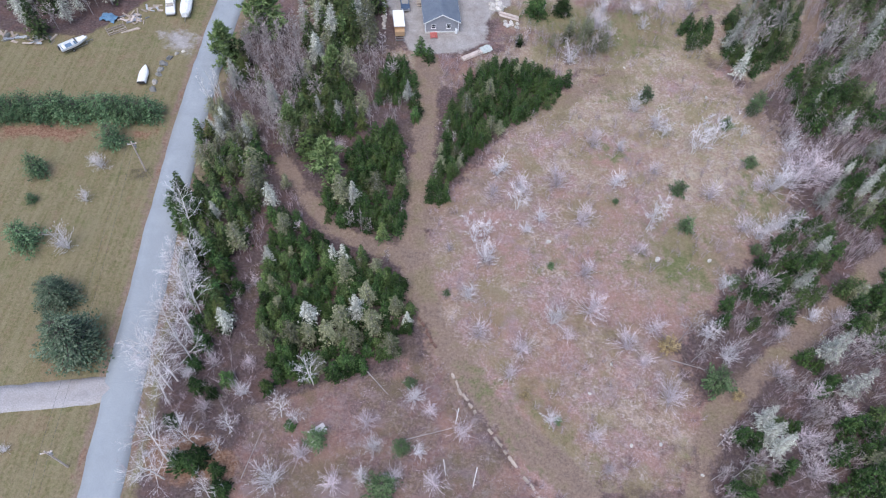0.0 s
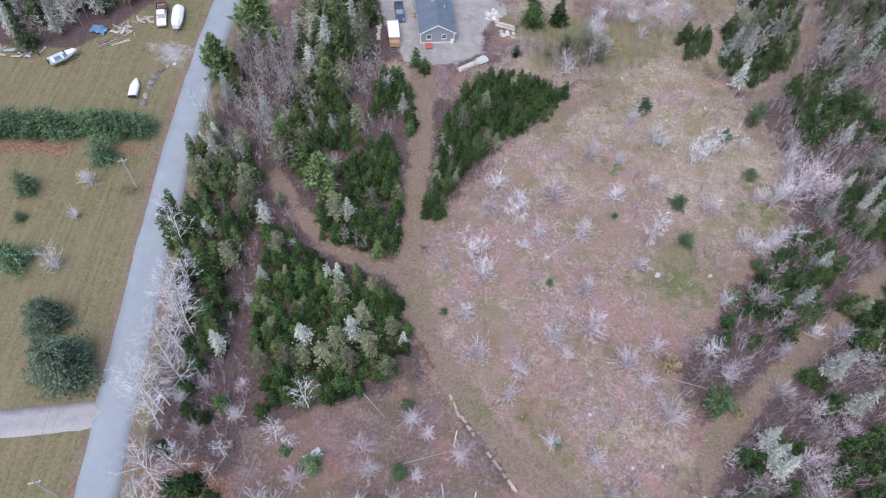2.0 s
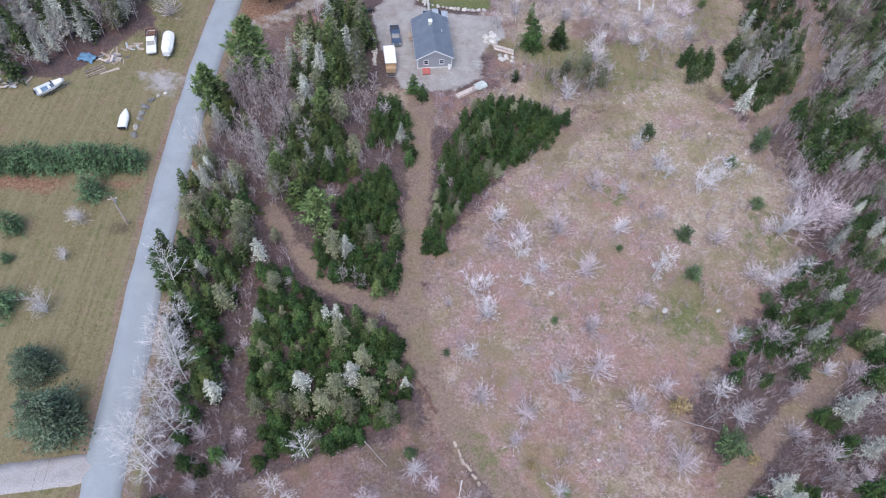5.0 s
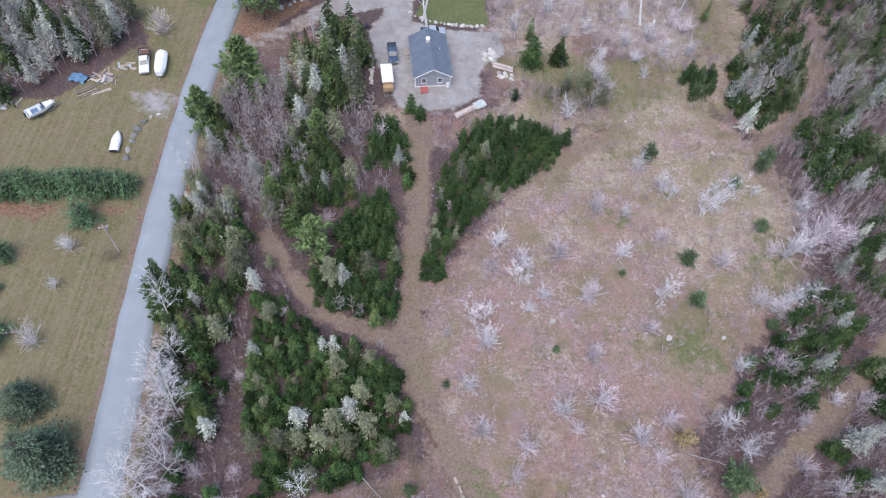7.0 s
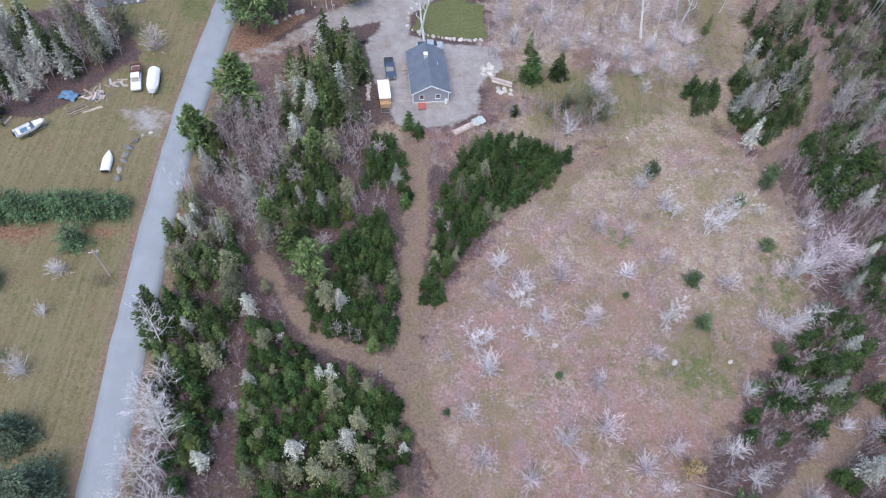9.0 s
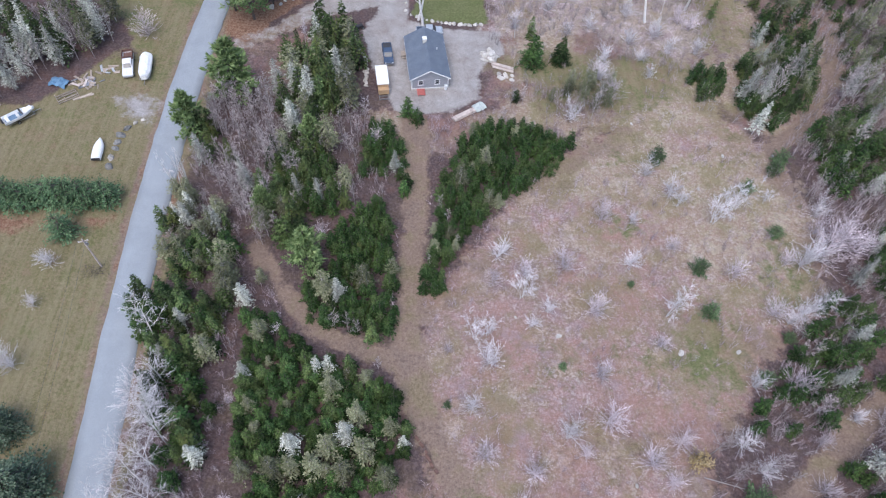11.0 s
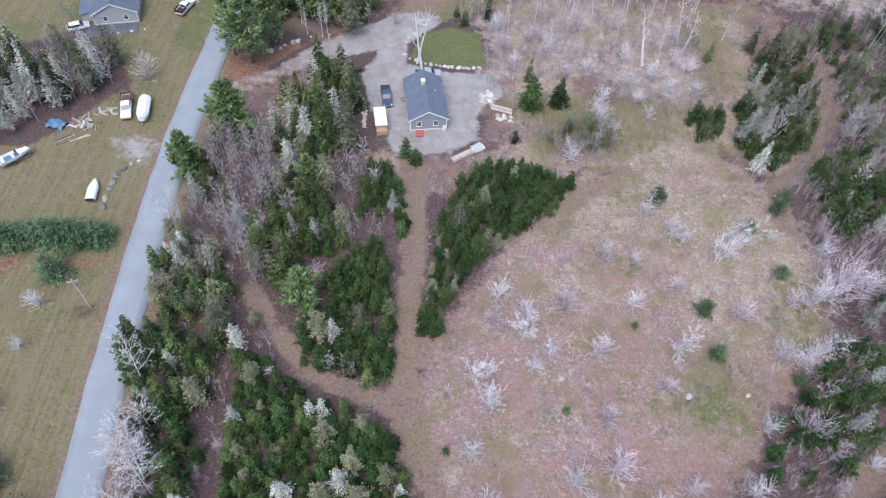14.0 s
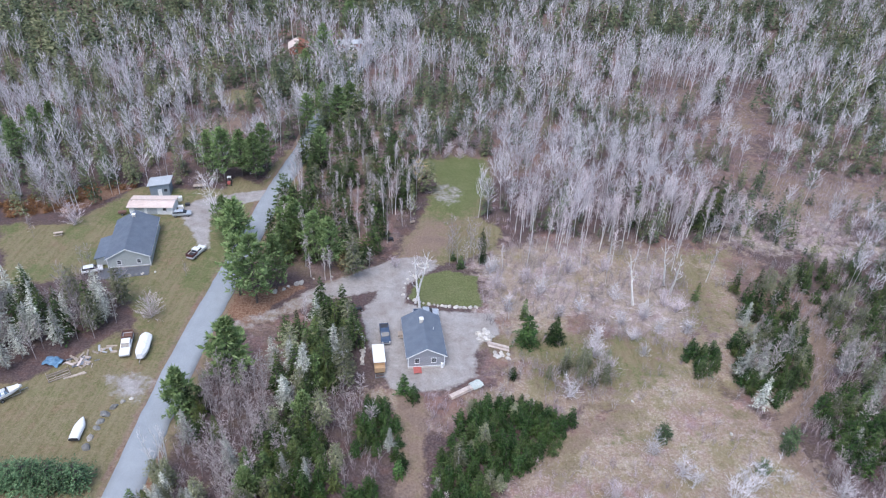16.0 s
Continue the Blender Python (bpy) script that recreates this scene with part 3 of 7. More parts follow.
FAR_BIRCHES = [(-57.3, 169.7, 12), (14.5, 134.9, 7), (19.4, 165.7, 12), (22.2, 165.9, 13), (25.4, 162.3, 12), (28.4, 163.8, 11), (30.9, 166.6, 12), (38.9, 163.3, 13), (41.5, 162.3, 14), (44.9, 165.1, 13), (49.1, 168.1, 14), (55, 171.3, 14), (63.2, 172, 14), (67.9, 175.2, 13), (73.6, 170.1, 10), (-18.3, 173.6, 12), (-15.1, 171, 13), (-12.7, 177.1, 12), (-9.9, 180.3, 12), (-14.9, 186.2, 12), (-27.4, 127.4, 8)]
GREAT_PINES = [(-39.5, 137, 17), (-43.7, 139.3, 15), (-36.3, 142, 14), (-53, 162.4, 11)]
ROAD_PINES = [(-61.7, 192.6, 15), (-66.9, 196.7, 13), (-57.6, 195.1, 14), (-53.2, 193.4, 13), (-52.3, 200, 14), (-118.5, 193.3, 15), (-126.1, 200, 14), (-120.4, 206.5, 13), (-29.5, 153, 13), (-25.8, 150.9, 14), (-35, 228.9, 15), (-41, 237.8, 14), (-32.2, 238.9, 13), (-44.9, 227.8, 14), (-49.9, 293.6, 16), (-53.1, 272.9, 14), (-46, 344.2, 15), (-36.1, 201.6, 14)]
FAR_THICKET = [(-4, 216, 3.5), (-1.4, 220.5, 4), (1.3, 217.4, 4), (4, 222.9, 4), (6.6, 217.2, 4), (9.4, 221.7, 4), (-6.8, 220, 3.5), (0.1, 213.2, 3), (4.8, 213.7, 3), (8.3, 214.9, 3), (-3.3, 223.4, 4), (11.3, 225, 4)]
FIRS_WEST = [(-36, 46.5, 5), (-33.9, 50.8, 6), (-34.1, 43.1, 5), (-33.9, 48.6, 5), (-33.8, 56, 6), (-36, 52.2, 6), (-29.3, 37.7, 4), (-31.1, 35.5, 4), (-30.4, 26.4, 5), (-27.8, 24.5, 4), (-33.1, 25.5, 5), (-31.2, 25.2, 5), (-26.6, 22.2, 5), (-19, 31.6, 3), (-23.3, 37, 4), (-21.9, 38.8, 4), (-21.4, 40.7, 4), (-35.7, 31, 4), (-17.8, 40.9, 5), (-13.8, 39.9, 5), (-12.4, 41.3, 5), (-31.6, 46.4, 5), (-31.1, 53.2, 4), (-34.8, 39.8, 4), (-33.5, 36.4, 4)]
BARE_STAND = [(-42, 112), (-29, 114), (-27, 92), (-29, 83), (-38, 92)]
STAND_BEHIND = [(-40, 154), (-42, 175), (-42, 206), (-35, 234), (-19, 213), (-8, 196), (-11, 165), (-18, 147), (-28, 144)]
FAR_BARE_EDGE = [(17, 178), (19, 169), (23, 171), (28, 161), (34, 168), (40, 160), (47, 169), (54, 163), (61, 172), (69, 168), (80, 178), (70, 182), (40, 182)]
DARK_WEST = [(-30, 90), (-30, 103), (-26, 105), (-21, 99), (-21, 93), (-23, 86), (-27, 86)]
DARK_WEST_B = [(-43, 105), (-38, 104), (-36, 97), (-41, 98)]
FIRS_TRAIL_W = [(-13, 109), (-8, 107), (-6, 96), (-12, 98)]
EAST_NORTH = [(67, 148), (83, 157), (110, 162), (91, 121), (78, 117), (80, 134), (69, 123), (60, 128)]
BARE_NE = [(59.3, 119.7, 9), (60.1, 118.1, 10), (61.8, 119.8, 9), (62.4, 117.5, 9), (65.3, 120.8, 9), (76.7, 118.3, 10), (78.9, 120.9, 10), (78.9, 118.5, 10), (81.6, 121.8, 9), (70.6, 124.5, 7), (69.6, 127, 9)]
SNAGS = [(-5.6, 139, 12), (-4.5, 137.1, 12), (42.6, 141.7, 13), (51.6, 149.9, 13), (52.1, 146.6, 11)]
BROAD_FIRS = [(17.6, 127.1, 7.5), (23.4, 128, 7)]
TAN_TREES = [(37, 48.3, 4), (14.7, 38.6, 2), (46.9, 40.9, 2.5), (-7.5, 198, 7), (-23, 151, 4)]
SHRUBS_D = [(38.3, 135.1, 3), (32.6, 129.3, 2.7), (43.6, 137.2, 3.4), (51.6, 139.8, 3.2), (30.5, 123.7, 3.1), (18.8, 148.1, 3.2), (12.2, 145.4, 3.1), (22.3, 144.2, 2.9), (29.7, 153.1, 3.6), (37.9, 154.1, 3.1), (49.6, 141.9, 2.9), (39.8, 129.9, 2.5), (45.6, 132.1, 2.5), (11.2, 152, 3.2), (25.3, 136.6, 2.2), (30.4, 138.8, 2.5), (14.4, 137.7, 2.5), (38.7, 143.4, 2.6), (51.6, 132.5, 2.6), (41.1, 124.9, 2.2)]
BARE_LOT = [(-91.5, 164.5, 7), (-80, 147.9, 6), (-80.2, 145.7, 6), (-57.3, 145.2, 4), (-69.5, 137.9, 6), (-68.1, 139, 6), (-98.3, 158.6, 6)]
SHRUBS_LOT = [(-59.7, 130.6, 3.9), (-91.3, 165.1, 4.2), (-99.5, 173.6, 5.2), (-10.9, 152.8, 2.1)]


# ---- plan geometry ----
def edge_distance(px, py, poly):
    """Metres inside (plus) or outside (minus) of an outline, for arrays of points."""
    x, y = np.asarray(px, float), np.asarray(py, float)
    best = np.full(x.shape, 1e9)
    inside = np.zeros(x.shape, bool)
    for (x0, y0), (x1, y1) in zip(poly, poly[1:] + poly[:1]):
        dx, dy = x1 - x0, y1 - y0
        t = np.clip(((x - x0) * dx + (y - y0) * dy) / (dx * dx + dy * dy + 1e-9), 0, 1)
        best = np.minimum(best, np.hypot(x - x0 - t * dx, y - y0 - t * dy))
        if y0 != y1:
            inside ^= ((y0 > y) != (y1 > y)) & (x < (x1 - x0) * (y - y0) / (y1 - y0) + x0)
    return np.where(inside, best, -best)


def line_distance(px, py, line):
    x, y = np.asarray(px, float), np.asarray(py, float)
    best = np.full(x.shape, 1e9)
    for (x0, y0), (x1, y1) in zip(line, line[1:]):
        dx, dy = x1 - x0, y1 - y0
        t = np.clip(((x - x0) * dx + (y - y0) * dy) / (dx * dx + dy * dy), 0, 1)
        best = np.minimum(best, np.hypot(x - x0 - t * dx, y - y0 - t * dy))
    return best


def lattice(x, y, scale, seed):
    """Smooth value noise from 0 to 1."""
    rng = np.random.RandomState(seed)
    table = rng.rand(256, 256)
    u, v = np.asarray(x, float) / scale, np.asarray(y, float) / scale
    i, j = np.floor(u).astype(int), np.floor(v).astype(int)
    a, b = u - i, v - j
    a, b = a * a * (3 - 2 * a), b * b * (3 - 2 * b)
    g = lambda p, q: table[p % 256, q % 256]
    return (g(i, j) * (1 - a) + g(i + 1, j) * a) * (1 - b) + (g(i, j + 1) * (1 - a) + g(i + 1, j + 1) * a) * b


def scatter(poly, spacing, seed, keep=1.0):
    """Uneven points inside an outline."""
    rng = np.random.RandomState(seed)
    xs, ys = [p[0] for p in poly], [p[1] for p in poly]
    gx, gy = np.meshgrid(np.arange(min(xs), max(xs), spacing), np.arange(min(ys), max(ys), spacing))
    gx = gx + rng.uniform(-0.45, 0.45, gx.shape) * spacing
    gy = gy + rng.uniform(-0.45, 0.45, gy.shape) * spacing
    ok = (edge_distance(gx, gy, poly) > -0.3) & (rng.rand(*gx.shape) < keep)
    return list(zip(gx[ok], gy[ok]))


# ---- mesh helpers ----
class Geo:
    """Points and triangles, gathered."""

    def __init__(self):
        self.v, self.t, self.n = [], [], 0

    def add(self, v, t):
        v = np.asarray(v, float).reshape(-1, 3)
        self.v.append(v)
        self.t.append(np.asarray(t, int).reshape(-1, 3) + self.n)
        self.n += len(v)

    def arrays(self):
        return np.concatenate(self.v), np.concatenate(self.t)

    def tube(self, p0, p1, r0, r1, n=4):
        p0, p1 = np.asarray(p0, float), np.asarray(p1, float)
        d = p1 - p0
        d = d / (np.linalg.norm(d) + 1e-9)
        a = np.cross(d, (0.3, 0.9, 0.2) if abs(d[2]) > 0.8 else (0, 0, 1))
        a = a / (np.linalg.norm(a) + 1e-9)
        b = np.cross(d, a)
        ang = np.arange(n) * 2 * math.pi / n
        ring = np.cos(ang)[:, None] * a + np.sin(ang)[:, None] * b
        if r1 <= 0:
            self.add(np.vstack([p0 + ring * r0, p1]), [(i, (i + 1) % n, n) for i in range(n)])
        else:
            t = []
            for i in range(n):
                j = (i + 1) % n
                t += [(i, j, n + j), (i, n + j, n + i)]
            self.add(np.vstack([p0 + ring * r0, p1 + ring * r1]), t)

    def leaf(self, p, d, w, up):
        """A spray: a folded diamond with a raised midrib."""
        p, d = np.asarray(p, float), np.asarray(d, float)
        s = np.cross(d, up)
        s = s / (np.linalg.norm(s) + 1e-9) * w
        k = np.asarray(up) * w * 0.25
        self.add([p, p + d * 0.45 + s - k, p + d, p + d * 0.45 - s - k], [(0, 1, 2), (0, 2, 3)])


def twig(g, p, e, w, rng):
    """One fine twig, broad at its root."""
    d = e - p
    s = np.cross(d, rng.normal(size=3))
    s = s / (np.linalg.norm(s) + 1e-9) * w
    g.add([p - s, p + s, e], [(0, 1, 2)])


def mesh_from(name, v, t, mat, smooth=False):
    me = bpy.data.meshes.new(name)
    me.vertices.add(len(v))
    me.vertices.foreach_set("co", np.ascontiguousarray(v, np.float32).ravel())
    me.loops.add(len(t) * 3)
    me.loops.foreach_set("vertex_index", np.ascontiguousarray(t, np.int32).ravel())
    me.polygons.add(len(t))
    me.polygons.foreach_set("loop_start", np.arange(0, len(t) * 3, 3, dtype=np.int32))
    me.polygons.foreach_set("loop_total", np.full(len(t), 3, np.int32))
    if smooth:
        me.polygons.foreach_set("use_smooth", np.ones(len(t), bool))
    me.update(calc_edges=True)
    me.materials.append(mat)
    return me


def part(name, bm, material, parent=None, label=""):
    """Links a bmesh, or gathered triangles, as one mesh object under a thing or a part."""
    if isinstance(bm, Geo):
        me = mesh_from(name, *bm.arrays(), material)
    else:
        me = bpy.data.meshes.new(name)
        bm.normal_update()
        bm.to_mesh(me)
        bm.free()
        me.materials.append(material)
    ob = new(name, me)
    if parent is not None:
        ob.parent = parent
    return tagged(ob, label)


def thing(name, m, label, category, group="", kind=""):
    ob = new(name)
    ob.matrix_world = m
    ob.empty_display_size = 0.2
    return tagged(ob, label, category, group, kind)


def box(bm, x0, x1, y0, y1, z0, z1, bevel=0.0, m=None):
    r = bmesh.ops.create_cube(bm, size=1.0)["verts"]
    bmesh.ops.transform(bm, verts=r, matrix=Matrix.LocRotScale(((x0 + x1) / 2, (y0 + y1) / 2, (z0 + z1) / 2), None, (x1 - x0, y1 - y0, z1 - z0)))
    if bevel:
        edges = list({e for v in r for e in v.link_edges})
        out = bmesh.ops.bevel(bm, geom=edges, offset=bevel, segments=2, profile=0.6, affect="EDGES")
        r = list({v for f in out["faces"] for v in f.verts} | {v for v in r if v.is_valid})
    if m is not None:
        bmesh.ops.transform(bm, verts=r, matrix=m)
    return bm


def boxes(*items):
    bm = bmesh.new()
    for it in items:
        box(bm, *it)
    return bm


def rod(bm, p0, p1, r0, r1=None, n=8):
    p0, p1 = Vector(p0), Vector(p1)
    m = Matrix.Translation((p0 + p1) / 2) @ (p1 - p0).to_track_quat("Z", "Y").to_matrix().to_4x4()
    bmesh.ops.create_cone(bm, cap_ends=True, segments=n, radius1=r0, radius2=r0 if r1 is None else r1, depth=(p1 - p0).length, matrix=m)
    return bm


def prism(bm, outline, y0, y1):
    """An outline of (x, z), swept from y0 to y1."""
    a = [bm.verts.new((x, y0, z)) for x, z in outline]
    b = [bm.verts.new((x, y1, z)) for x, z in outline]
    bm.faces.new(a)
    bm.faces.new(b[::-1])
    for i in range(len(a)):
        j = (i + 1) % len(a)
        bm.faces.new((a[j], a[i], b[i], b[j]))
    bmesh.ops.recalc_face_normals(bm, faces=bm.faces)
    return bm


def rock_bm(seed, sx, sy, sz):
    rng = random.Random(seed)
    bm = bmesh.new()
    bmesh.ops.create_icosphere(bm, subdivisions=2, radius=1.0)
    off = Vector((rng.uniform(0, 50), rng.uniform(0, 50), 0))
    for v in bm.verts:
        k = 1 + 0.45 * noise.noise(v.co * 1.1 + off) + 0.15 * noise.noise(v.co * 3 + off)
        v.co = Vector((v.co.x * sx * k, v.co.y * sy * k, max(-0.25, v.co.z * k) * sz))
    return bm


# ---- ground ----
ROAD_LINE = [(-20, -120), (-33, -60), (-38.8, -15), (-42.9, 20), (-43.8, 30), (-45.3, 44), (-45.9, 55), (-46.8, 63), (-47.4, 73), (-48.1, 84), (-48.5, 92), (-48.9, 104), (-49, 119), (-48.7, 130), (-48.1, 144), (-47.2, 165), (-46.6, 185), (-45.3, 200), (-43.8, 216), (-43.5, 237), (-42.8, 255), (-38, 290), (-34, 311), (-25, 379), (-17, 420), (10, 520), (60, 700)]
SOUTH_DRIVE = [(-46, 35.6), (-54, 34), (-62, 32.5), (-75, 31), (-110, 30)]


def axis(lo, hi, step):
    inner = list(np.arange(lo, hi + step / 2, step))
    left, right, s = [], [], step
    a, b = lo, hi
    while s < 800:
        s *= 1.6
        a, b = a - s, b + s
        left.insert(0, a)
        right.append(b)
    return np.array(left + inner + right)


def build_ground():
    xs, ys = axis(-125, 130, 1.0), axis(-5, 270, 1.0)
    gx, gy = np.meshgrid(xs, ys)
    x, y = gx.ravel(), gy.ravel()
    z = (lattice(x, y, 7, 1) - 0.5) * 0.16 + (lattice(x, y, 2.3, 2) - 0.5) * 0.08 - 0.06
    flat = np.minimum(line_distance(x, y, ROAD_LINE), line_distance(x, y, SOUTH_DRIVE) + 1.5)
    z = np.where(flat < 5, np.minimum(z, -0.06), z)
    v = np.stack([x, y, z], 1)
    nx, ny = len(xs), len(ys)
    k = (np.arange(ny - 1)[:, None] * nx + np.arange(nx - 1)[None, :]).ravel()
    t = np.concatenate([np.stack([k, k + 1, k + nx + 1], 1), np.stack([k, k + nx + 1, k + nx], 1)])
    me = mesh_from("ground", v, t, GROUND, True)
    wob = (lattice(x, y, 5, 3) - 0.5) * 4 + (lattice(x, y, 2, 4) - 0.5) * 2

    def area(*polys, soft=1.5, wobble=0.6):
        d = np.full(x.shape, -1e9)
        for p in polys:
            d = np.maximum(d, edge_distance(x, y, p))
        return np.clip(0.5 + (d + wob * wobble) / (2 * soft), 0, 1)

    def band(*lines, width=2.0, soft=1.2, wobble=0.4):
        d = np.full(x.shape, 1e9)
        for p in lines:
            d = np.minimum(d, line_distance(x, y, p))
        return np.clip(0.5 + (width - d + wob * wobble) / (2 * soft), 0, 1)

    west = np.interp(y, [p[1] for p in ROAD_LINE], [p[0] for p in ROAD_LINE]) - x
    lawn_w = np.clip((west + 1) / 3, 0, 1) * np.clip((128 - y) / 6, 0, 1)
    woods = area(WOODS_NW, wobble=1.0)
    lawn_w = lawn_w * (1 - np.clip(edge_distance(x, y, [(-300, 109), (-76, 110), (-70, 117), (-66, 124), (-66, 140), (-300, 150)]) / 2 + 0.5, 0, 1))
    verge = np.clip(0.5 + (5.2 - line_distance(x, y, ROAD_LINE) + wob * 0.4) / 3, 0, 1) * (y < 215)
    trails = np.maximum(np.maximum(band(TRAIL_MAIN, width=2.2), band(TRAIL_EAST, width=1.7)), np.maximum(band(TRAIL_SIDE, width=1.4), band(TRAIL_NORTH, width=2.0)))
    trails = np.maximum(trails, 0.6 * area(GLADE_A, GLADE_B, GLADE_C, LOT_RIDGE, soft=5, wobble=1.5))
    rim = np.clip(0.5 + (3.5 - np.abs(edge_distance(x, y, FIELD) - 2.5) + wob * 0.8) / 4, 0, 1) * (lattice(x, y, 9, 8) * 0.7 + 0.1) * (y < 112) * (y > 40)
    lot = area(HOUSE_LOT)
    shoulder = np.clip(1 - np.abs(line_distance(x, y, ROAD_LINE) - 3.3) / 1.2, 0, 1) * (0.75 + 0.5 * lattice(x, y, 4, 13))
    covers = {
        "heath": np.maximum.reduce([area(HEATH), area(STAND_BEHIND, soft=3) * 0.75, area([(-44, 118), (-41, 134), (-22, 134), (-20, 120), (-30, 110)], soft=3, wobble=1) * 0.7, area(FIELD, soft=3), np.clip((y - 185) / 20, 0, 1) * (0.25 + 0.6 * lattice(x, y, 12, 33)), area(OPEN_NORTH, soft=4, wobble=1.5)]),
        "field": area(FIELD, soft=3) * (1 - 0.75 * np.clip((62 - y) / 14, 0, 1) * lattice(x, y, 9, 19)),
        "straw": np.maximum.reduce([area(FIELD, soft=4) * np.clip((y + 0.25 * x - 72) / 22, 0, 1) * (0.25 + 0.85 * lattice(x, y, 9, 29)), area(OPEN_NORTH, soft=5, wobble=1.5) * lattice(x, y, 8, 31) * 0.9]),
        "brush": np.maximum(area(BRUSH, soft=6, wobble=1.2), area(EAST_GLADE, soft=6, wobble=1.5) * 0.55 * (0.5 + lattice(x, y, 8, 35))),
        "lawn": np.maximum.reduce([lawn_w, area(FIELD) * np.clip((y - 78) / 26, 0, 1) * (0.05 + 0.6 * lattice(x, y, 11, 23)), area(FIELD) * np.clip(1 - np.hypot(x - 43, y - 66) / 17, 0, 1) * 0.8, area(FIELD) * np.clip(1 - np.abs(x - 26 + (y - 26) * 0.9) / 7, 0, 1) * (y < 40) * 0.6, verge * 0.9, lot, area(MEADOW, soft=6, wobble=1.2) * 0.9, area(FAR_GRASS, FAR_FIELD, FAR_LOT, RIDGE_GRASS)]),
        "trail": np.maximum.reduce([trails, rim, shoulder, area(DRIVE, soft=1.2), area(FAR_FIELD, soft=3) * np.clip((184 - y) / 14, 0, 1)]),
        "green": np.maximum.reduce([area(ISLAND_LAWN, soft=0.6, wobble=0.2), area(GREEN_PATCH, soft=3, wobble=1) * 0.62, area(FAR_FIELD, soft=4) * 0.95 * np.clip((y - 165) / 20, 0, 1), lot * lattice(x, y, 9, 9) * np.where(x < -72, 0.95, 0.75), area(MEADOW, soft=5) * lattice(x, y, 6, 11) * 0.65, area(FIELD) * np.clip(lattice(x, y, 8, 17) - 0.45, 0, 1) * 0.9]),
        "rust": np.maximum.reduce([area(RUST_A, RUST_B, soft=1), area(RUST_C) * 0.8, area(RUST_D) * 0.8, np.clip(1 - np.abs(line_distance(x, y, ROAD_LINE) - 3.4) / 0.9, 0, 1) * 0.75 * lattice(x, y, 4, 13)]),
        "gravel": np.maximum.reduce([np.maximum(area(YARD, soft=0.8, wobble=0.25), area(DRIVE, soft=0.8, wobble=0.25) * np.clip((x + 40) / 18, 0.45, 1)) * (1 - area(ISLAND_LAWN, soft=0.5, wobble=0)), area(HOUSE_DRIVE, soft=0.8, wobble=0.25), area(TURNOUT, soft=1.5) * 0.8, np.clip(1.3 - np.hypot((x - 1) / 4, (y - 190) / 6), 0, 0.5)]),
    }
    for name, values in covers.items():
        at = me.attributes.new(name, "FLOAT", "POINT")
        at.data.foreach_set("value", np.ascontiguousarray(values, np.float32))
    ob = new("ground", me)
    return tagged(ob, "open ground of dry grass, pinkish heath and leaf litter", "ground", kind="structure")


CABIN_LOT = [(-72, 298), (-57, 301), (-56, 319), (-70, 322)]
RIDGE_GRASS = [(-84, 246), (-72, 251), (-68, 266), (-80, 264)]
FAR_LOT = [(-47, 300), (-50, 330), (-37, 332), (-36, 300)]
EAST_GLADE = [(64, 168), (90, 160), (112, 164), (130, 182), (138, 204), (100, 216), (84, 200)]
OPEN_NORTH = [(-8, 103), (-14, 112), (-8, 114), (6, 112), (10, 118), (10, 165), (40, 172), (78, 168), (84, 140), (80, 122), (70, 110), (60, 106), (48, 117), (40, 113), (29, 101), (14, 108), (4, 103)]
TURNOUT = [(-53, 106), (-53, 114), (-58, 115), (-62, 113), (-59, 109)]
build_ground()


def strip(line, half, z, step=2.0, ragged=0.12, seed=5):
    """A crowned ribbon along a line, with ragged edges."""
    pts = []
    for (x0, y0), (x1, y1) in zip(line, line[1:]):
        n = max(1, int(math.hypot(x1 - x0, y1 - y0) / step))
        pts += [(x0 + (x1 - x0) * i / n, y0 + (y1 - y0) * i / n) for i in range(n)]
    pts.append(line[-1])
    p = np.array(pts)
    for _ in range(6):
        p[1:-1] = (p[:-2] + p[1:-1] * 2 + p[2:]) / 4
    d = np.gradient(p, axis=0)
    d /= np.linalg.norm(d, axis=1)[:, None]
    nrm = np.stack([d[:, 1], -d[:, 0]], 1)
    rng = np.random.RandomState(seed)
    cols = [(-1, -0.06), (-1, 0), (-0.5, 0.03), (0, 0.05), (0.5, 0.03), (1, 0), (1, -0.06)]
    v = []
    for i in range(len(p)):
        w = (rng.uniform(-ragged, ragged), rng.uniform(-ragged, ragged))
        for c, dz in cols:
            h = half * c + (w[0] if c == -1 else w[1] if c == 1 else 0)
            v.append((p[i, 0] + nrm[i, 0] * h, p[i, 1] + nrm[i, 1] * h, z + dz))
    t, n = [], len(cols)
    for i in range(len(p) - 1):
        for j in range(n - 1):
            k = i * n + j
            t += [(k, k + 1, k + n + 1), (k, k + n + 1, k + n)]
    return np.array(v), np.array(t)


tagged(new("road", mesh_from("road", *strip(ROAD_LINE, 2.85, 0.0), ASPHALT, True)), "straight worn grey asphalt road with crumbled edges", "road", kind="structure")


tagged(new("driveway", mesh_from("driveway", *strip([(-45.6, 35.7)] + SOUTH_DRIVE[1:], 2.1, -0.03, 1.5, 0.18, 6), GRAVEL, True)), "pale grey gravel driveway between lawns", "driveway", kind="structure")


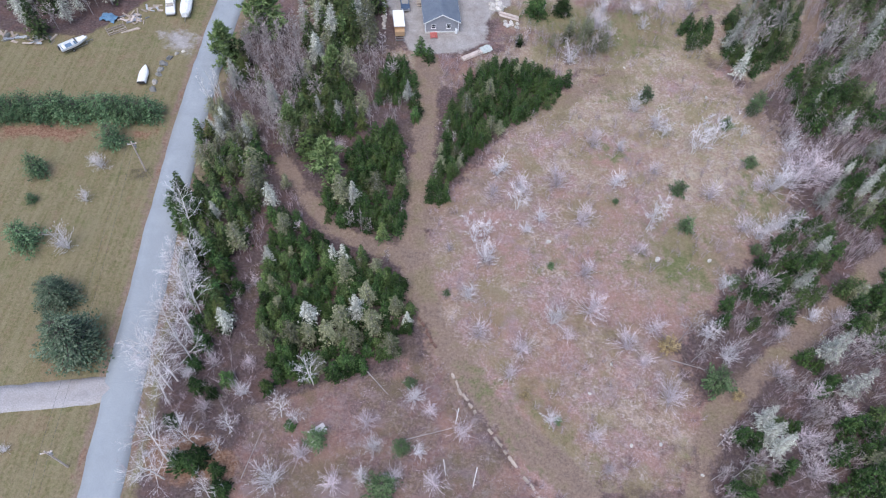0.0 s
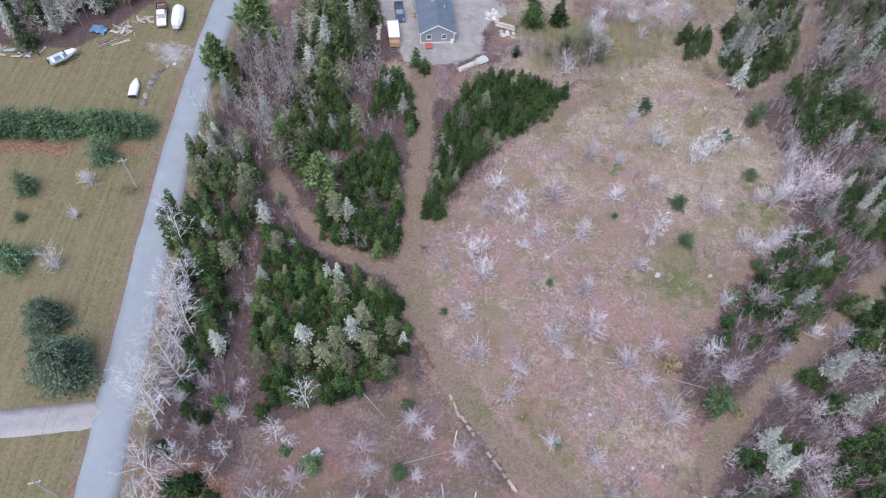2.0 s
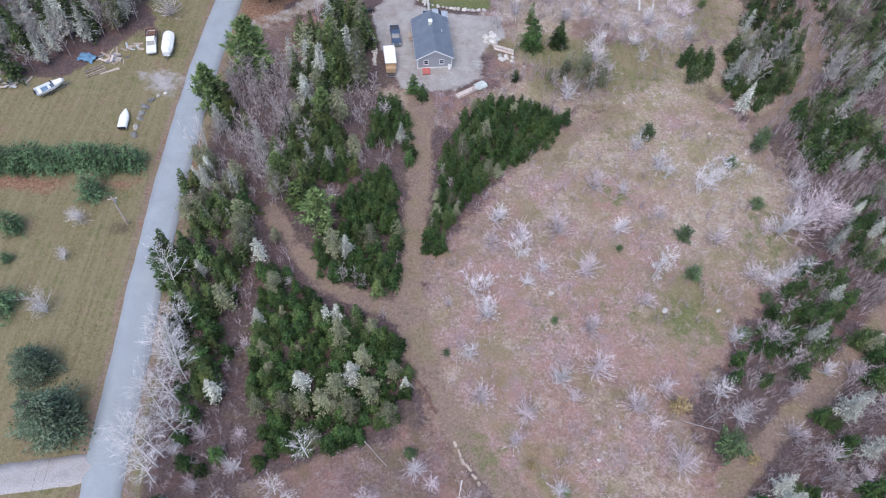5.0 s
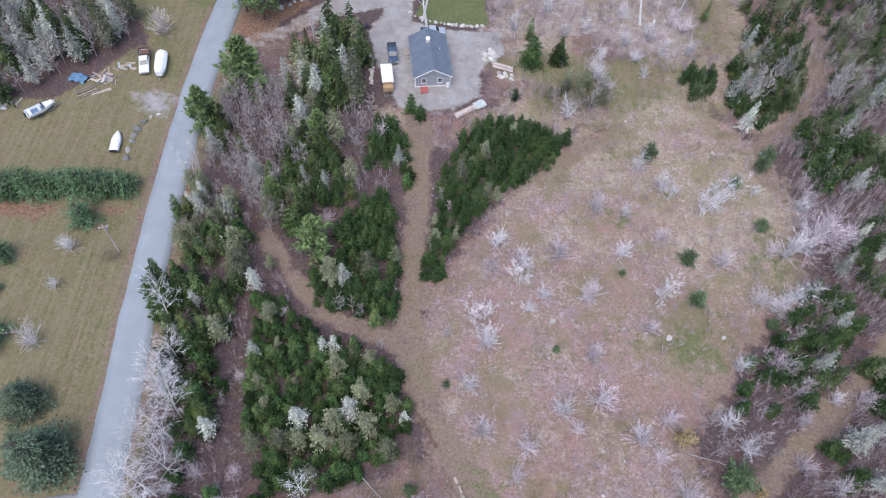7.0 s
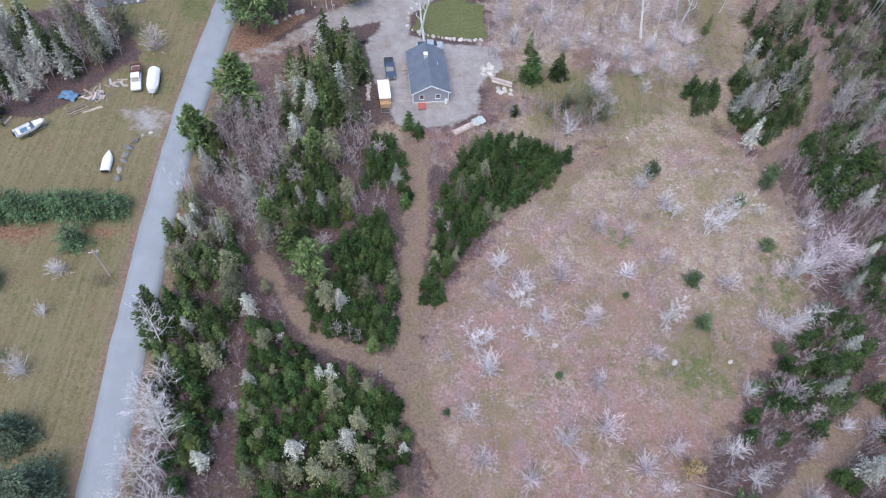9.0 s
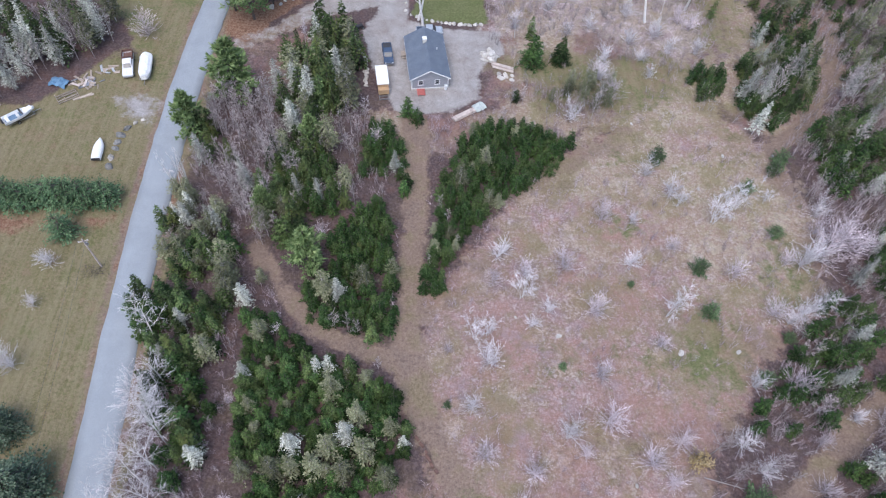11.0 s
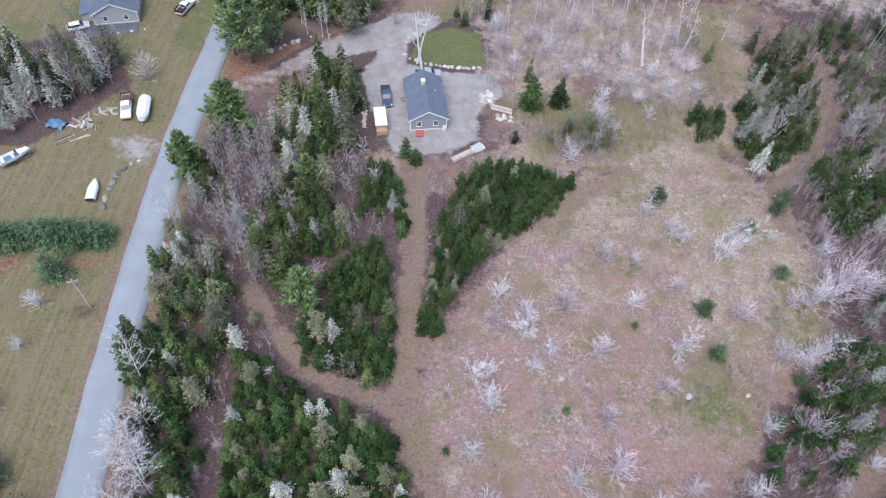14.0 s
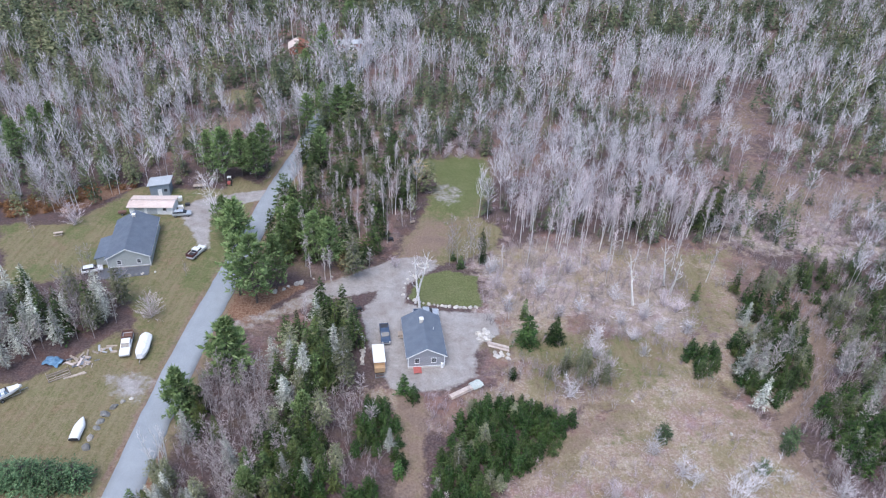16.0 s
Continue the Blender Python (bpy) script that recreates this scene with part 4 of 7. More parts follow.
# ---- trees ----
def bare_tree(seed, h, spread, limbs=12, branches=5, twigs=5, lean=0.08, r=None, low=0.3, rise=0.9, thick=1.0, stems=1):
    """Trunk with limbs, and a crown of fine twigs."""
    rng = np.random.RandomState(seed)
    wood, fine = Geo(), Geo()
    r = r or h * 0.011
    for s in range(stems):
        a0 = rng.rand() * 6.28
        ln = lean + (0.22 if stems > 1 else 0) * rng.rand()
        hh = h * rng.uniform(0.8, 1.0) if s else h
        p, pts = np.array([math.cos(a0), math.sin(a0), 0]) * (0.15 if stems > 1 else 0), []
        for i in range(6):
            pts.append(p.copy())
            p = p + np.array([math.cos(a0) * ln + rng.uniform(-0.05, 0.05), math.sin(a0) * ln + rng.uniform(-0.05, 0.05), 1]) * hh / 5
        pts[0][2] -= 0.25
        for i in range(5):
            wood.tube(pts[i], pts[i + 1], r * (1 - 0.17 * i), r * (1 - 0.17 * (i + 1)), 5)
        for i in range(limbs // stems):
            f = low + (0.97 - low) * (i + rng.rand()) / (limbs // stems)
            q = f * 5
            k = min(4, int(q))
            base = pts[k] + (pts[k + 1] - pts[k]) * (q - k)
            az = i * 2.4 + rng.rand()
            up = rise * rng.uniform(0.6, 1.3)
            d = np.array([math.cos(az), math.sin(az), up])
            d /= np.linalg.norm(d)
            ll = spread * (1.15 - 0.6 * f) * rng.uniform(0.7, 1.15)
            m = base + d * ll * 0.5
            d2 = d + np.array([rng.uniform(-0.3, 0.3), rng.uniform(-0.3, 0.3), 0.25])
            e = m + d2 / np.linalg.norm(d2) * ll * 0.5
            lr = r * 0.4 * (1.1 - 0.6 * f)
            wood.tube(base, m, lr, lr * 0.65, 3)
            wood.tube(m, e, lr * 0.65, lr * 0.2, 3)
            for b in range(branches):
                g = rng.uniform(0.25, 1.0)
                s0 = base + (m - base) * g * 2 if g < 0.5 else m + (e - m) * (g - 0.5) * 2
                bd = d + rng.uniform(-0.9, 0.9, 3) * (1, 1, 0.6)
                bd /= np.linalg.norm(bd)
                bl = ll * rng.uniform(0.25, 0.5)
                s1 = s0 + bd * bl
                fine.tube(s0, s1, 0.024 * thick, 0, 3)
                for w in range(2 * twigs):
                    u = s0 + (s1 - s0) * rng.uniform(0.15, 1)
                    td = bd + rng.uniform(-1, 1, 3) * (0.9, 0.9, 0.7)
                    td /= np.linalg.norm(td)
                    twig(fine, u, u + td * bl * rng.uniform(0.35, 0.8), 0.013 * thick, rng)
    return wood, fine


def burst(seed, r, stems=30, twigs=44, thick=1.0):
    """A tall shrub: a few leaning stems, limbs that rise from them in a plume, and a haze of fine twigs."""
    rng = np.random.RandomState(seed)
    wood, fine = Geo(), Geo()
    roots = []
    for k in range(3):
        az, ln = rng.rand() * 6.28, rng.uniform(0.12, 0.4)
        top = np.array([math.cos(az) * ln, math.sin(az) * ln, rng.uniform(0.9, 1.35)]) * r
        p = np.array([math.cos(az), math.sin(az), 0]) * 0.03 * r - (0, 0, 0.06)
        m = (p + top) / 2 + rng.uniform(-0.06, 0.06, 3) * r
        wood.tube(p, m, 0.017 * thick, 0.011 * thick, 4)
        wood.tube(m, top, 0.011 * thick, 0, 3)
        roots.append((p, m, top))
    for i in range(stems):
        p, m, top = roots[i % 3]
        f = rng.uniform(0.0, 0.95) ** 1.3
        base = p + (m - p) * 2 * f if f < 0.5 else m + (top - m) * (2 * f - 1)
        az, el = rng.rand() * 6.28, rng.uniform(0.15, 1.25)
        d = np.array([math.cos(az) * math.cos(el), math.sin(az) * math.cos(el), math.sin(el)])
        ln = r * rng.uniform(0.45, 1.0) * (1.0 - 0.45 * f)
        mid = base + d * ln * 0.5
        d = d + rng.uniform(-0.25, 0.25, 3) + (0, 0, 0.12)
        end = mid + d / np.linalg.norm(d) * ln * 0.5
        fine.tube(base, mid, 0.0055 * thick, 0.004 * thick, 3)
        twig(fine, mid, end, 0.0045 * thick, rng)
        for _ in range(twigs):
            g = rng.uniform(0.4, 2.0)
            u = base + (mid - base) * g if g < 1 else mid + (end - mid) * (g - 1)
            td = d * 1.1 + rng.uniform(-1, 1, 3) * 0.8
            twig(fine, u, u + td / np.linalg.norm(td) * ln * rng.uniform(0.12, 0.34), 0.0042 * thick, rng)
    return wood, fine


def conifer(seed, h, r, layers=11, per=8, sprays=6, droop=0.25, bare=0.06, leaf=0.3, ragged=0.25, power=0.9):
    """Whorls of branches, each a fan of small sprays that tip outwards, round a tapered trunk."""
    rng = np.random.RandomState(seed)
    wood, green = Geo(), Geo()
    wood.tube((0, 0, -0.25), (0, 0, h * 0.5), h * 0.013, h * 0.008, 5)
    wood.tube((0, 0, h * 0.5), (0, 0, h * 0.98), h * 0.008, 0, 5)
    lobes = rng.uniform(0, 6.28, 3)
    for i in range(layers):
        f = bare + (0.97 - bare) * (i + 0.3 * rng.rand()) / layers
        rr = r * (1 - f) ** power + 0.05 * r
        n = max(4, int(per * (0.45 + 0.55 * (1 - f)) + rng.rand()))
        for j in range(n):
            az = 6.28 * (j + rng.rand() * 0.8) / n + i
            lobe = 1 + 0.5 * ragged * math.sin(3 * az + lobes[0] + 5 * f) + 0.35 * ragged * math.sin(5 * az + lobes[1] - 9 * f)
            ln = rr * rng.uniform(1 - ragged, 1 + 0.6 * ragged) * lobe
            out = np.array([math.cos(az), math.sin(az), 0])
            dz = -droop * ln + (0.35 * ln if f > 0.8 else 0)
            z = h * f + rng.uniform(-0.4, 0.4) * h / layers
            tip = np.array([0, 0, z]) + out * ln + (0, 0, dz)
            if j % 2 == 0:
                wood.tube((0, 0, z), tip, 0.02 + 0.004 * h * (1 - f), 0, 3)
            for k in range(sprays):
                g = 0.3 + 0.72 * (k + rng.rand()) / sprays
                side = 1 if k % 2 else -1
                wide = 0.3 * ln * (1.15 - g) * rng.rand()
                p = np.array([0, 0, z]) + out * ln * g + np.array([-out[1], out[0], 0]) * side * wide + (0, 0, dz * g + rng.uniform(-0.04, 0.04) * h / layers)
                a2 = az + side * rng.uniform(0.1, 1.0)
                ll = leaf * (0.45 + 0.55 * min(1.5, ln)) * rng.uniform(0.7, 1.3)
                d = np.array([math.cos(a2), math.sin(a2), rng.uniform(-0.45, 0.35) - 0.4 * droop]) * ll
                green.leaf(p - d * 0.25, d * 1.25, ll * rng.uniform(0.34, 0.5), out * rng.uniform(0.4, 1.0) + (rng.uniform(-0.25, 0.25), rng.uniform(-0.25, 0.25), 0.85))
    for k in range(5):
        a2 = k * 1.26
        green.leaf((0, 0, h * 0.9), np.array([math.cos(a2) * 0.08 * r, math.sin(a2) * 0.08 * r, h * 0.1]), 0.04 * r, np.array([math.cos(a2), math.sin(a2), 0.3]))
    return wood, green


def pine_tree(seed, h, r, limbs=26, tufts=16, low=0.25, leaf=0.5):
    """Tiers of open limbs that carry flat plumes of needles."""
    rng = np.random.RandomState(seed)
    wood, green = Geo(), Geo()
    wood.tube((0, 0, -0.3), (0, 0, h * 0.6), h * 0.016, h * 0.009, 7)
    wood.tube((0, 0, h * 0.6), (0, 0, h * 0.97), h * 0.009, 0, 6)
    for i in range(limbs):
        f = low + (0.98 - low) * (i + rng.rand()) / limbs
        f = f + 0.02 * math.sin(f * 60)
        az = i * 2.4 + rng.uniform(-0.4, 0.4)
        ln = r * (0.12 + 0.95 * math.sin(math.pi * min(1, (f - low) / (1 - low) * 0.72 + 0.28)) ** 0.8) * rng.uniform(0.5, 1.25) * (1.15 - 0.5 * f)
        d = np.array([math.cos(az), math.sin(az), 0.05 + 0.45 * f])
        d /= np.linalg.norm(d)
        side = np.array([-d[1], d[0], 0])
        base = np.array([0, 0, h * f])
        wood.tube(base, base + d * ln, 0.03 + 0.003 * h, 0.01, 3)
        for k in range(tufts):
            c = 0.25 + 0.8 * (k + rng.rand()) / tufts
            off = side * rng.uniform(-1, 1) * ln * 0.34 * (1.15 - c) + (0, 0, rng.uniform(-0.05, 0.09) * r * 0.6)
            p = base + d * ln * c + off
            a = d * 0.8 + side * np.sign(np.dot(off, side)) * 0.5 + rng.uniform(-0.7, 0.7, 3) + (0, 0, 0.25)
            a /= np.linalg.norm(a)
            size = leaf * r * 0.24 * rng.uniform(0.7, 1.3)
            green.leaf(p, a * size, size * 0.2, d * 0.5 + rng.uniform(-0.5, 0.5, 3) + (0, 0, 0.8))
            green.leaf(p, (a + rng.uniform(-0.6, 0.6, 3)) * size, size * 0.18, d * 0.2 + rng.uniform(-0.6, 0.6, 3) + (0, 0, 0.8))
    return wood, green


GROUND_Z = -0.06


class Kind:
    """A kind of tree: a few grown forms, then copies of them."""

    def __init__(self, name, label, category, forms, wood_mat, crown_mat, crown="crown"):
        self.name, self.label, self.category, self.forms = name, label, category, forms
        self.wood_mat, self.crown_mat, self.crown, self.first = wood_mat, crown_mat, crown, {}
        self.count = 0

    def plant(self, x, y, size, rng, group="", label=""):
        i = self.count % len(self.forms)
        self.count += 1
        turn = Matrix.Rotation(rng.uniform(0, 6.28), 4, "Z")
        m = Matrix.Translation((x, y, GROUND_Z)) @ Matrix.Rotation(rng.gauss(0, 0.03), 4, "X") @ turn @ Matrix.Diagonal((size * rng.uniform(0.9, 1.1),) * 2 + (size, 1))
        if i not in self.first:
            wood, green = self.forms[i]
            ob = thing(self.name, Matrix.Identity(4), self.label, self.category)
            part("trunk", wood, self.wood_mat, ob)
            tagged(part(self.crown, green, self.crown_mat, ob), kind="stuff")
            self.first[i] = ob
            ob.matrix_basis = m
            made = ob
        else:
            src = self.first[i]
            keep = src.matrix_basis.copy()
            src.matrix_basis = Matrix.Identity(4)
            made = copy_thing(src, m)
            src.matrix_basis = keep
        return tagged(made, label or self.label, "", group)


KINDS = {
    "fir": Kind("fir_tree", "young dark green fir in a dense thicket", "tree", [conifer(10 + i, 4.0, 1.12, 15, 9, 5, -0.12, 0.04, 0.25, 0.35, 0.55) for i in range(6)], BARK, FIR),
    "fir_light": Kind("fir_tree", "young light green fir among darker ones", "tree", [conifer(20 + i, 4.0, 1.12, 15, 9, 5, -0.12, 0.04, 0.25, 0.35, 0.55) for i in range(4)], BARK, FIR_LIGHT),
    "spruce": Kind("spruce_tree", "dark green spruce with a narrow crown", "tree", [conifer(30 + i, 8.0, 1.6, 20, 8, 5, 0.3, 0.1, 0.32, 0.45, 0.75) for i in range(5)], BARK, SPRUCE),
    "olive": Kind("spruce_tree", "olive green spruce with lichen on its sprays", "tree", [conifer(50 + i, 7.0, 1.7, 20, 10, 7, 0.0, 0.18, 0.22, 0.5, 0.5) for i in range(3)], BARK_GREY, OLIVE),
    "grey": Kind("dead_spruce", "dead spruce with pale lichen-grey sprays", "tree", [conifer(70 + i, 8.0, 1.45, 26, 10, 9, 0.15, 0.2, 0.14, 0.5, 0.7) for i in range(4)], BARK_GREY, LICHEN),
    "pine": Kind("white_pine", "light green white pine with an open crown", "tree", [pine_tree(90 + i, 10.0, 2.9, 60, 27, 0.13, 0.92) for i in range(3)], BARK, PINE),
    "great_pine": Kind("white_pine", "tall light green white pine with layered limbs", "tree", [pine_tree(95 + i, 15.0, 4.2, 66, 24, 0.2, 0.66) for i in range(4)], BARK, PINE),
    "round_pine": Kind("round_pine", "small rounded blue-green pine on the grass", "tree", [conifer(110 + i, 2.0, 0.9, 14, 15, 10, -0.2, 0.03, 0.1, 0.4, 0.45) for i in range(3)], BARK, BLUE_PINE),
    "field_pine": Kind("small_pine", "small bushy green pine in the field", "tree", [conifer(115 + i, 2.0, 0.9, 12, 13, 9, -0.25, 0.03, 0.13, 0.4, 0.4) for i in range(3)], BARK, FIELD_PINE),
    "broad_fir": Kind("fir_tree", "broad dark green fir beyond the yard", "tree", [conifer(128 + i, 7.0, 2.5, 20, 12, 8, 0.1, 0.05, 0.26, 0.35, 0.8) for i in range(2)], BARK, FIR),
    "big_round": Kind("round_spruce", "large dense dark green spruce on the lawn", "tree", [conifer(120 + i, 2.0, 0.9, 24, 22, 14, -0.05, 0.03, 0.07, 0.3, 0.5) for i in range(2)], BARK, LAWN_SPRUCE),
    "birch": Kind("birch_tree", "bare white birch with fine pale twigs", "tree", [bare_tree(130 + i, 9.0, 3.2, 19, 6, 5, 0.10, 0.1, 0.3, 1.0, 0.62) for i in range(5)], BIRCH, TWIG_PALE),
    "bare": Kind("bare_tree", "bare grey deciduous tree in winter", "tree", [bare_tree(150 + i, 8.0, 2.3, 15, 5, 5, 0.06, 0.065, 0.2, 1.9, 1.15) for i in range(4)], BARK_GREY, TWIG),
    "clump": Kind("bare_tree", "bare many-stemmed grey birch clump", "tree", [bare_tree(170 + i, 7.0, 2.3, 24, 6, 9, 0.05, 0.045, 0.1, 1.3, 0.7, 3) for i in range(3)], BIRCH, TWIG_PALE),
    "stems": Kind("bare_tree", "fan of slender pale leaning stems beside the road", "tree", [bare_tree(180 + i, 10.0, 1.7, 20, 4, 4, 0.08, 0.075, 0.3, 2.0, 0.7, 5) for i in range(2)], BIRCH, TWIG_PALE),
    "sapling": Kind("bare_shrub", "bare pinkish-grey shrub with fine spreading twigs", "shrub", [burst(190 + i, 1.0, 105, 15, 0.85) for i in range(4)], BARK_GREY, TWIG_SHRUB),
    "pale_sapling": Kind("bare_shrub", "bare pale grey shrub with fine spreading twigs", "shrub", [burst(210 + i, 1.0, 105, 15, 0.95) for i in range(4)], BIRCH, TWIG_PALE),
    "tall_birch": Kind("birch_tree", "tall bare birch with an upright crown", "tree", [bare_tree(260 + i, 12.0, 2.9, 18, 5, 6, 0.07, 0.11, 0.36, 3.2, 0.95) for i in range(4)], BIRCH, TWIG_SHRUB),
    "snag": Kind("birch_tree", "tall white birch with few broken limbs", "tree", [bare_tree(230 + i, 12.0, 3.0, 7, 3, 3, 0.22, 0.3, 0.4, 1.5, 1.8) for i in range(3)], BIRCH, TWIG_PALE),
    "tan": Kind("small_tree", "small tree with dry tan leaves", "tree", [conifer(240 + i, 4.0, 1.7, 11, 9, 7, -0.2, 0.1, 0.18, 0.4, 0.45) for i in range(2)], BARK, TAN),
    "rust_bush": Kind("rusty_bush", "bush with dry rust-coloured leaves", "bush", [conifer(250 + i, 2.0, 1.3, 8, 9, 6, -0.2, 0.05, 0.24, 0.4, 0.4) for i in range(2)], BARK, RUSTY),
}
FORM_H = {"fir": 4.0, "fir_light": 4.0, "spruce": 8.0, "olive": 7.0, "grey": 8.0, "pine": 10.0, "great_pine": 15.0, "broad_fir": 7.0, "round_pine": 2.0, "field_pine": 2.0, "big_round": 2.0, "birch": 9.0, "bare": 8.0, "clump": 7.0, "stems": 10.0, "sapling": 1.0, "pale_sapling": 1.0, "snag": 12.0, "tall_birch": 12.0, "tan": 4.0, "rust_bush": 2.0}


def plant_list(kind, places, seed, group):
    rng = random.Random(seed)
    for x, y, h in places:
        KINDS[kind].plant(x, y, h / FORM_H[kind] * rng.uniform(0.92, 1.08), rng, group)


JOINED = {"fir": (Geo(), Geo()), "fir_light": (Geo(), Geo()), "spruce": (Geo(), Geo())}


def plant_stand(poly, spacing, seed, mix, h0, h1, group, keep=1.0, joined=False):
    """mix: kind and share; heights from h0 to h1."""
    rng = random.Random(seed)
    for x, y in scatter(poly, spacing, seed, keep):
        pick = rng.random()
        for kind, share in mix:
            pick -= share
            if pick <= 0:
                break
        h = rng.uniform(h0, h1) * (1.25 if kind in ("spruce", "grey", "olive") else 1.0)
        if joined and (kind in ("fir", "fir_light") or (joined == "all" and kind == "spruce")):
            form = KINDS[kind].forms[rng.randrange(4)]
            a, s = rng.uniform(0, 6.28), h / FORM_H[kind]
            k = np.array([[math.cos(a), math.sin(a), 0], [-math.sin(a), math.cos(a), 0], [0, 0, 1]]) * s
            for to, geo in zip(JOINED[kind], form):
                v, t = geo.arrays()
                to.add(v @ k + (x, y, GROUND_Z), t)
        else:
            KINDS[kind].plant(x, y, h / FORM_H[kind], rng, group)


DARK = [("fir", 0.70), ("fir_light", 0.22), ("spruce", 0.04), ("olive", 0.04)]
TALL = [("spruce", 0.5), ("fir", 0.18), ("fir_light", 0.12), ("olive", 0.1), ("grey", 0.1)]
plant_stand(THICKET_LOW, 1.5, 1, DARK, 2.0, 4.4, "firs in the lower thicket")
plant_stand(THICKET_MID, 1.5, 2, DARK, 2.0, 4.4, "firs in the middle thicket", joined=True)
plant_stand(THICKET_TRAIL, 1.5, 3, DARK, 2.0, 4.4, "firs beside the trail", joined=True)
plant_stand(ROADSIDE, 2.3, 4, TALL, 4.0, 7.0, "spruces along the road", 0.8, joined=True)
plant_stand(UPPER_STAND, 2.7, 5, [("spruce", 0.4), ("fir", 0.14), ("fir_light", 0.16), ("olive", 0.14), ("grey", 0.08), ("bare", 0.08)], 4.6, 8.0, "spruces below the yard", 0.72, joined="all")
plant_stand(CLUMP_N, 1.8, 6, DARK, 3.0, 4.5, "firs at the field's north end", joined=True)
plant_stand(CLUMP_NE, 2.0, 7, [("spruce", 0.4), ("fir", 0.32), ("fir_light", 0.14), ("olive", 0.08), ("grey", 0.06)], 3.2, 5.4, "spruces at the field's corner", 0.9, joined="all")
plant_stand(STAND_E, 2.2, 8, DARK, 3.5, 6.0, "firs east of the field", 0.8, joined=True)
plant_stand(STAND_E_MID, 2.2, 9, DARK, 3.0, 5.0, "firs on the field's east edge", 0.7, joined=True)
plant_stand(STAND_E_ROW, 2.4, 10, DARK, 3.5, 6.0, "firs beyond the east trail", 0.8, joined=True)
plant_stand(STAND_SE, 2.3, 11, DARK, 3.5, 6.0, "firs in the south-east stand", 0.85, joined=True)
plant_stand(STAND_SE_MID, 2.2, 12, DARK, 3.0, 5.0, "firs below the east trail", 0.6, joined=True)
plant_stand(STAND_SE_TOP, 2.0, 13, DARK, 3.0, 5.0, "firs below the east trail", 0.9, joined=True)
plant_stand(WOODS_NW, 2.8, 14, [("spruce", 0.2), ("grey", 0.34), ("bare", 0.38), ("olive", 0.08)], 6.5, 9.2, "woods behind the lawn", 0.9, joined="all")
plant_stand(STAND_DRIVE, 2.7, 15, [("spruce", 0.56), ("fir_light", 0.16), ("olive", 0.12), ("grey", 0.05), ("bare", 0.11)], 5.0, 9.0, "spruces beside the driveway", 0.78, joined="all")
plant_stand(STAND_E_EDGE, 2.1, 19, [("fir", 0.4), ("fir_light", 0.12), ("olive", 0.2), ("grey", 0.12), ("bare", 0.16)], 2.8, 4.8, "firs on the field's east edge", 0.85, joined=True)
plant_stand(STAND_MID_N, 1.9, 16, [("fir", 0.4), ("spruce", 0.3), ("fir_light", 0.1), ("bare", 0.2)], 3.0, 5.5, "firs north of the middle thicket", 0.9, joined=True)
plant_stand(ROADSIDE_N, 2.2, 17, [("spruce", 0.3), ("olive", 0.3), ("grey", 0.2), ("bare", 0.2)], 3.5, 5.6, "spruces along the road", 0.85)
plant_stand(FIRS_BY_TRAIL, 1.8, 18, DARK, 2.5, 4.5, "firs west of the trail", 0.9, joined=True)
plant_list("birch", [(x, y, h * (1.4 if x < -30 else 0.85)) for x, y, h in BIRCHES_ROAD], 21, "birches along the road")
plant_list("stems", [(-43.2, 93.2, 11), (-44.2, 91.9, 10)], 63, "leaning birches beside the road")
plant_list("grey", GREY_SPRUCES_WEST, 22, "dead spruces west of the trail")
plant_list("olive", OLIVE_SPRUCES_WEST, 23, "olive spruces west of the trail")
plant_list("grey", GREY_SPRUCES_EAST, 24, "dead spruces east of the field")
plant_list("pine", PINES_WEST, 25, "white pines along the road")
plant_list("bare", BARE_EAST, 26, "bare trees east of the field")
plant_list("clump", BARE_FIELD, 27, "bare trees in the field")
plant_list("bare", BARE_MID, 28, "bare trees beside the road")
plant_list("bare", BARE_YARD, 29, "bare trees below the yard")
plant_list("olive", [(27, 117, 5), (30.5, 118, 5), (24, 118.5, 4.5), (33, 121.5, 4.5), (21, 117, 4), (29, 121, 5), (27.5, 119.1, 6), (24.7, 120.3, 5), (28.9, 115.4, 5), (31.5, 116.5, 5)], 58, "olive spruces beyond the logs")
plant_list("fir", FIRS_YARD, 30, "small firs below the yard")
plant_list("pine", [(x, y, h * 1.2) for x, y, h in FAR_PINES], 31, "tall pines beside the road")
plant_list("spruce", FAR_SPRUCES, 32, "spruces round the yard")
plant_list("great_pine", GREAT_PINES, 34, "great pines beside the driveway")
plant_list("great_pine", ROAD_PINES, 38, "great pines along the far road")
plant_list("sapling", [(x, y, h * 0.8) for x, y, h in FAR_THICKET], 39, "purplish thicket behind the far lawn")
plant_list("fir", FIRS_WEST, 35, "firs among the roadside birches")
plant_stand(BARE_STAND, 2.3, 36, [("bare", 1.0)], 5.5, 8.5, "bare trees beside the road", 0.85)
plant_stand(STAND_BEHIND, 3.6, 37, [("spruce", 0.27), ("fir_light", 0.1), ("tall_birch", 0.33), ("bare", 0.22), ("olive", 0.08)], 6.0, 10.0, "trees behind the driveway", 0.9, joined="all")
plant_list("tall_birch", FAR_BIRCHES[1:], 33, "tall birches behind the yard")
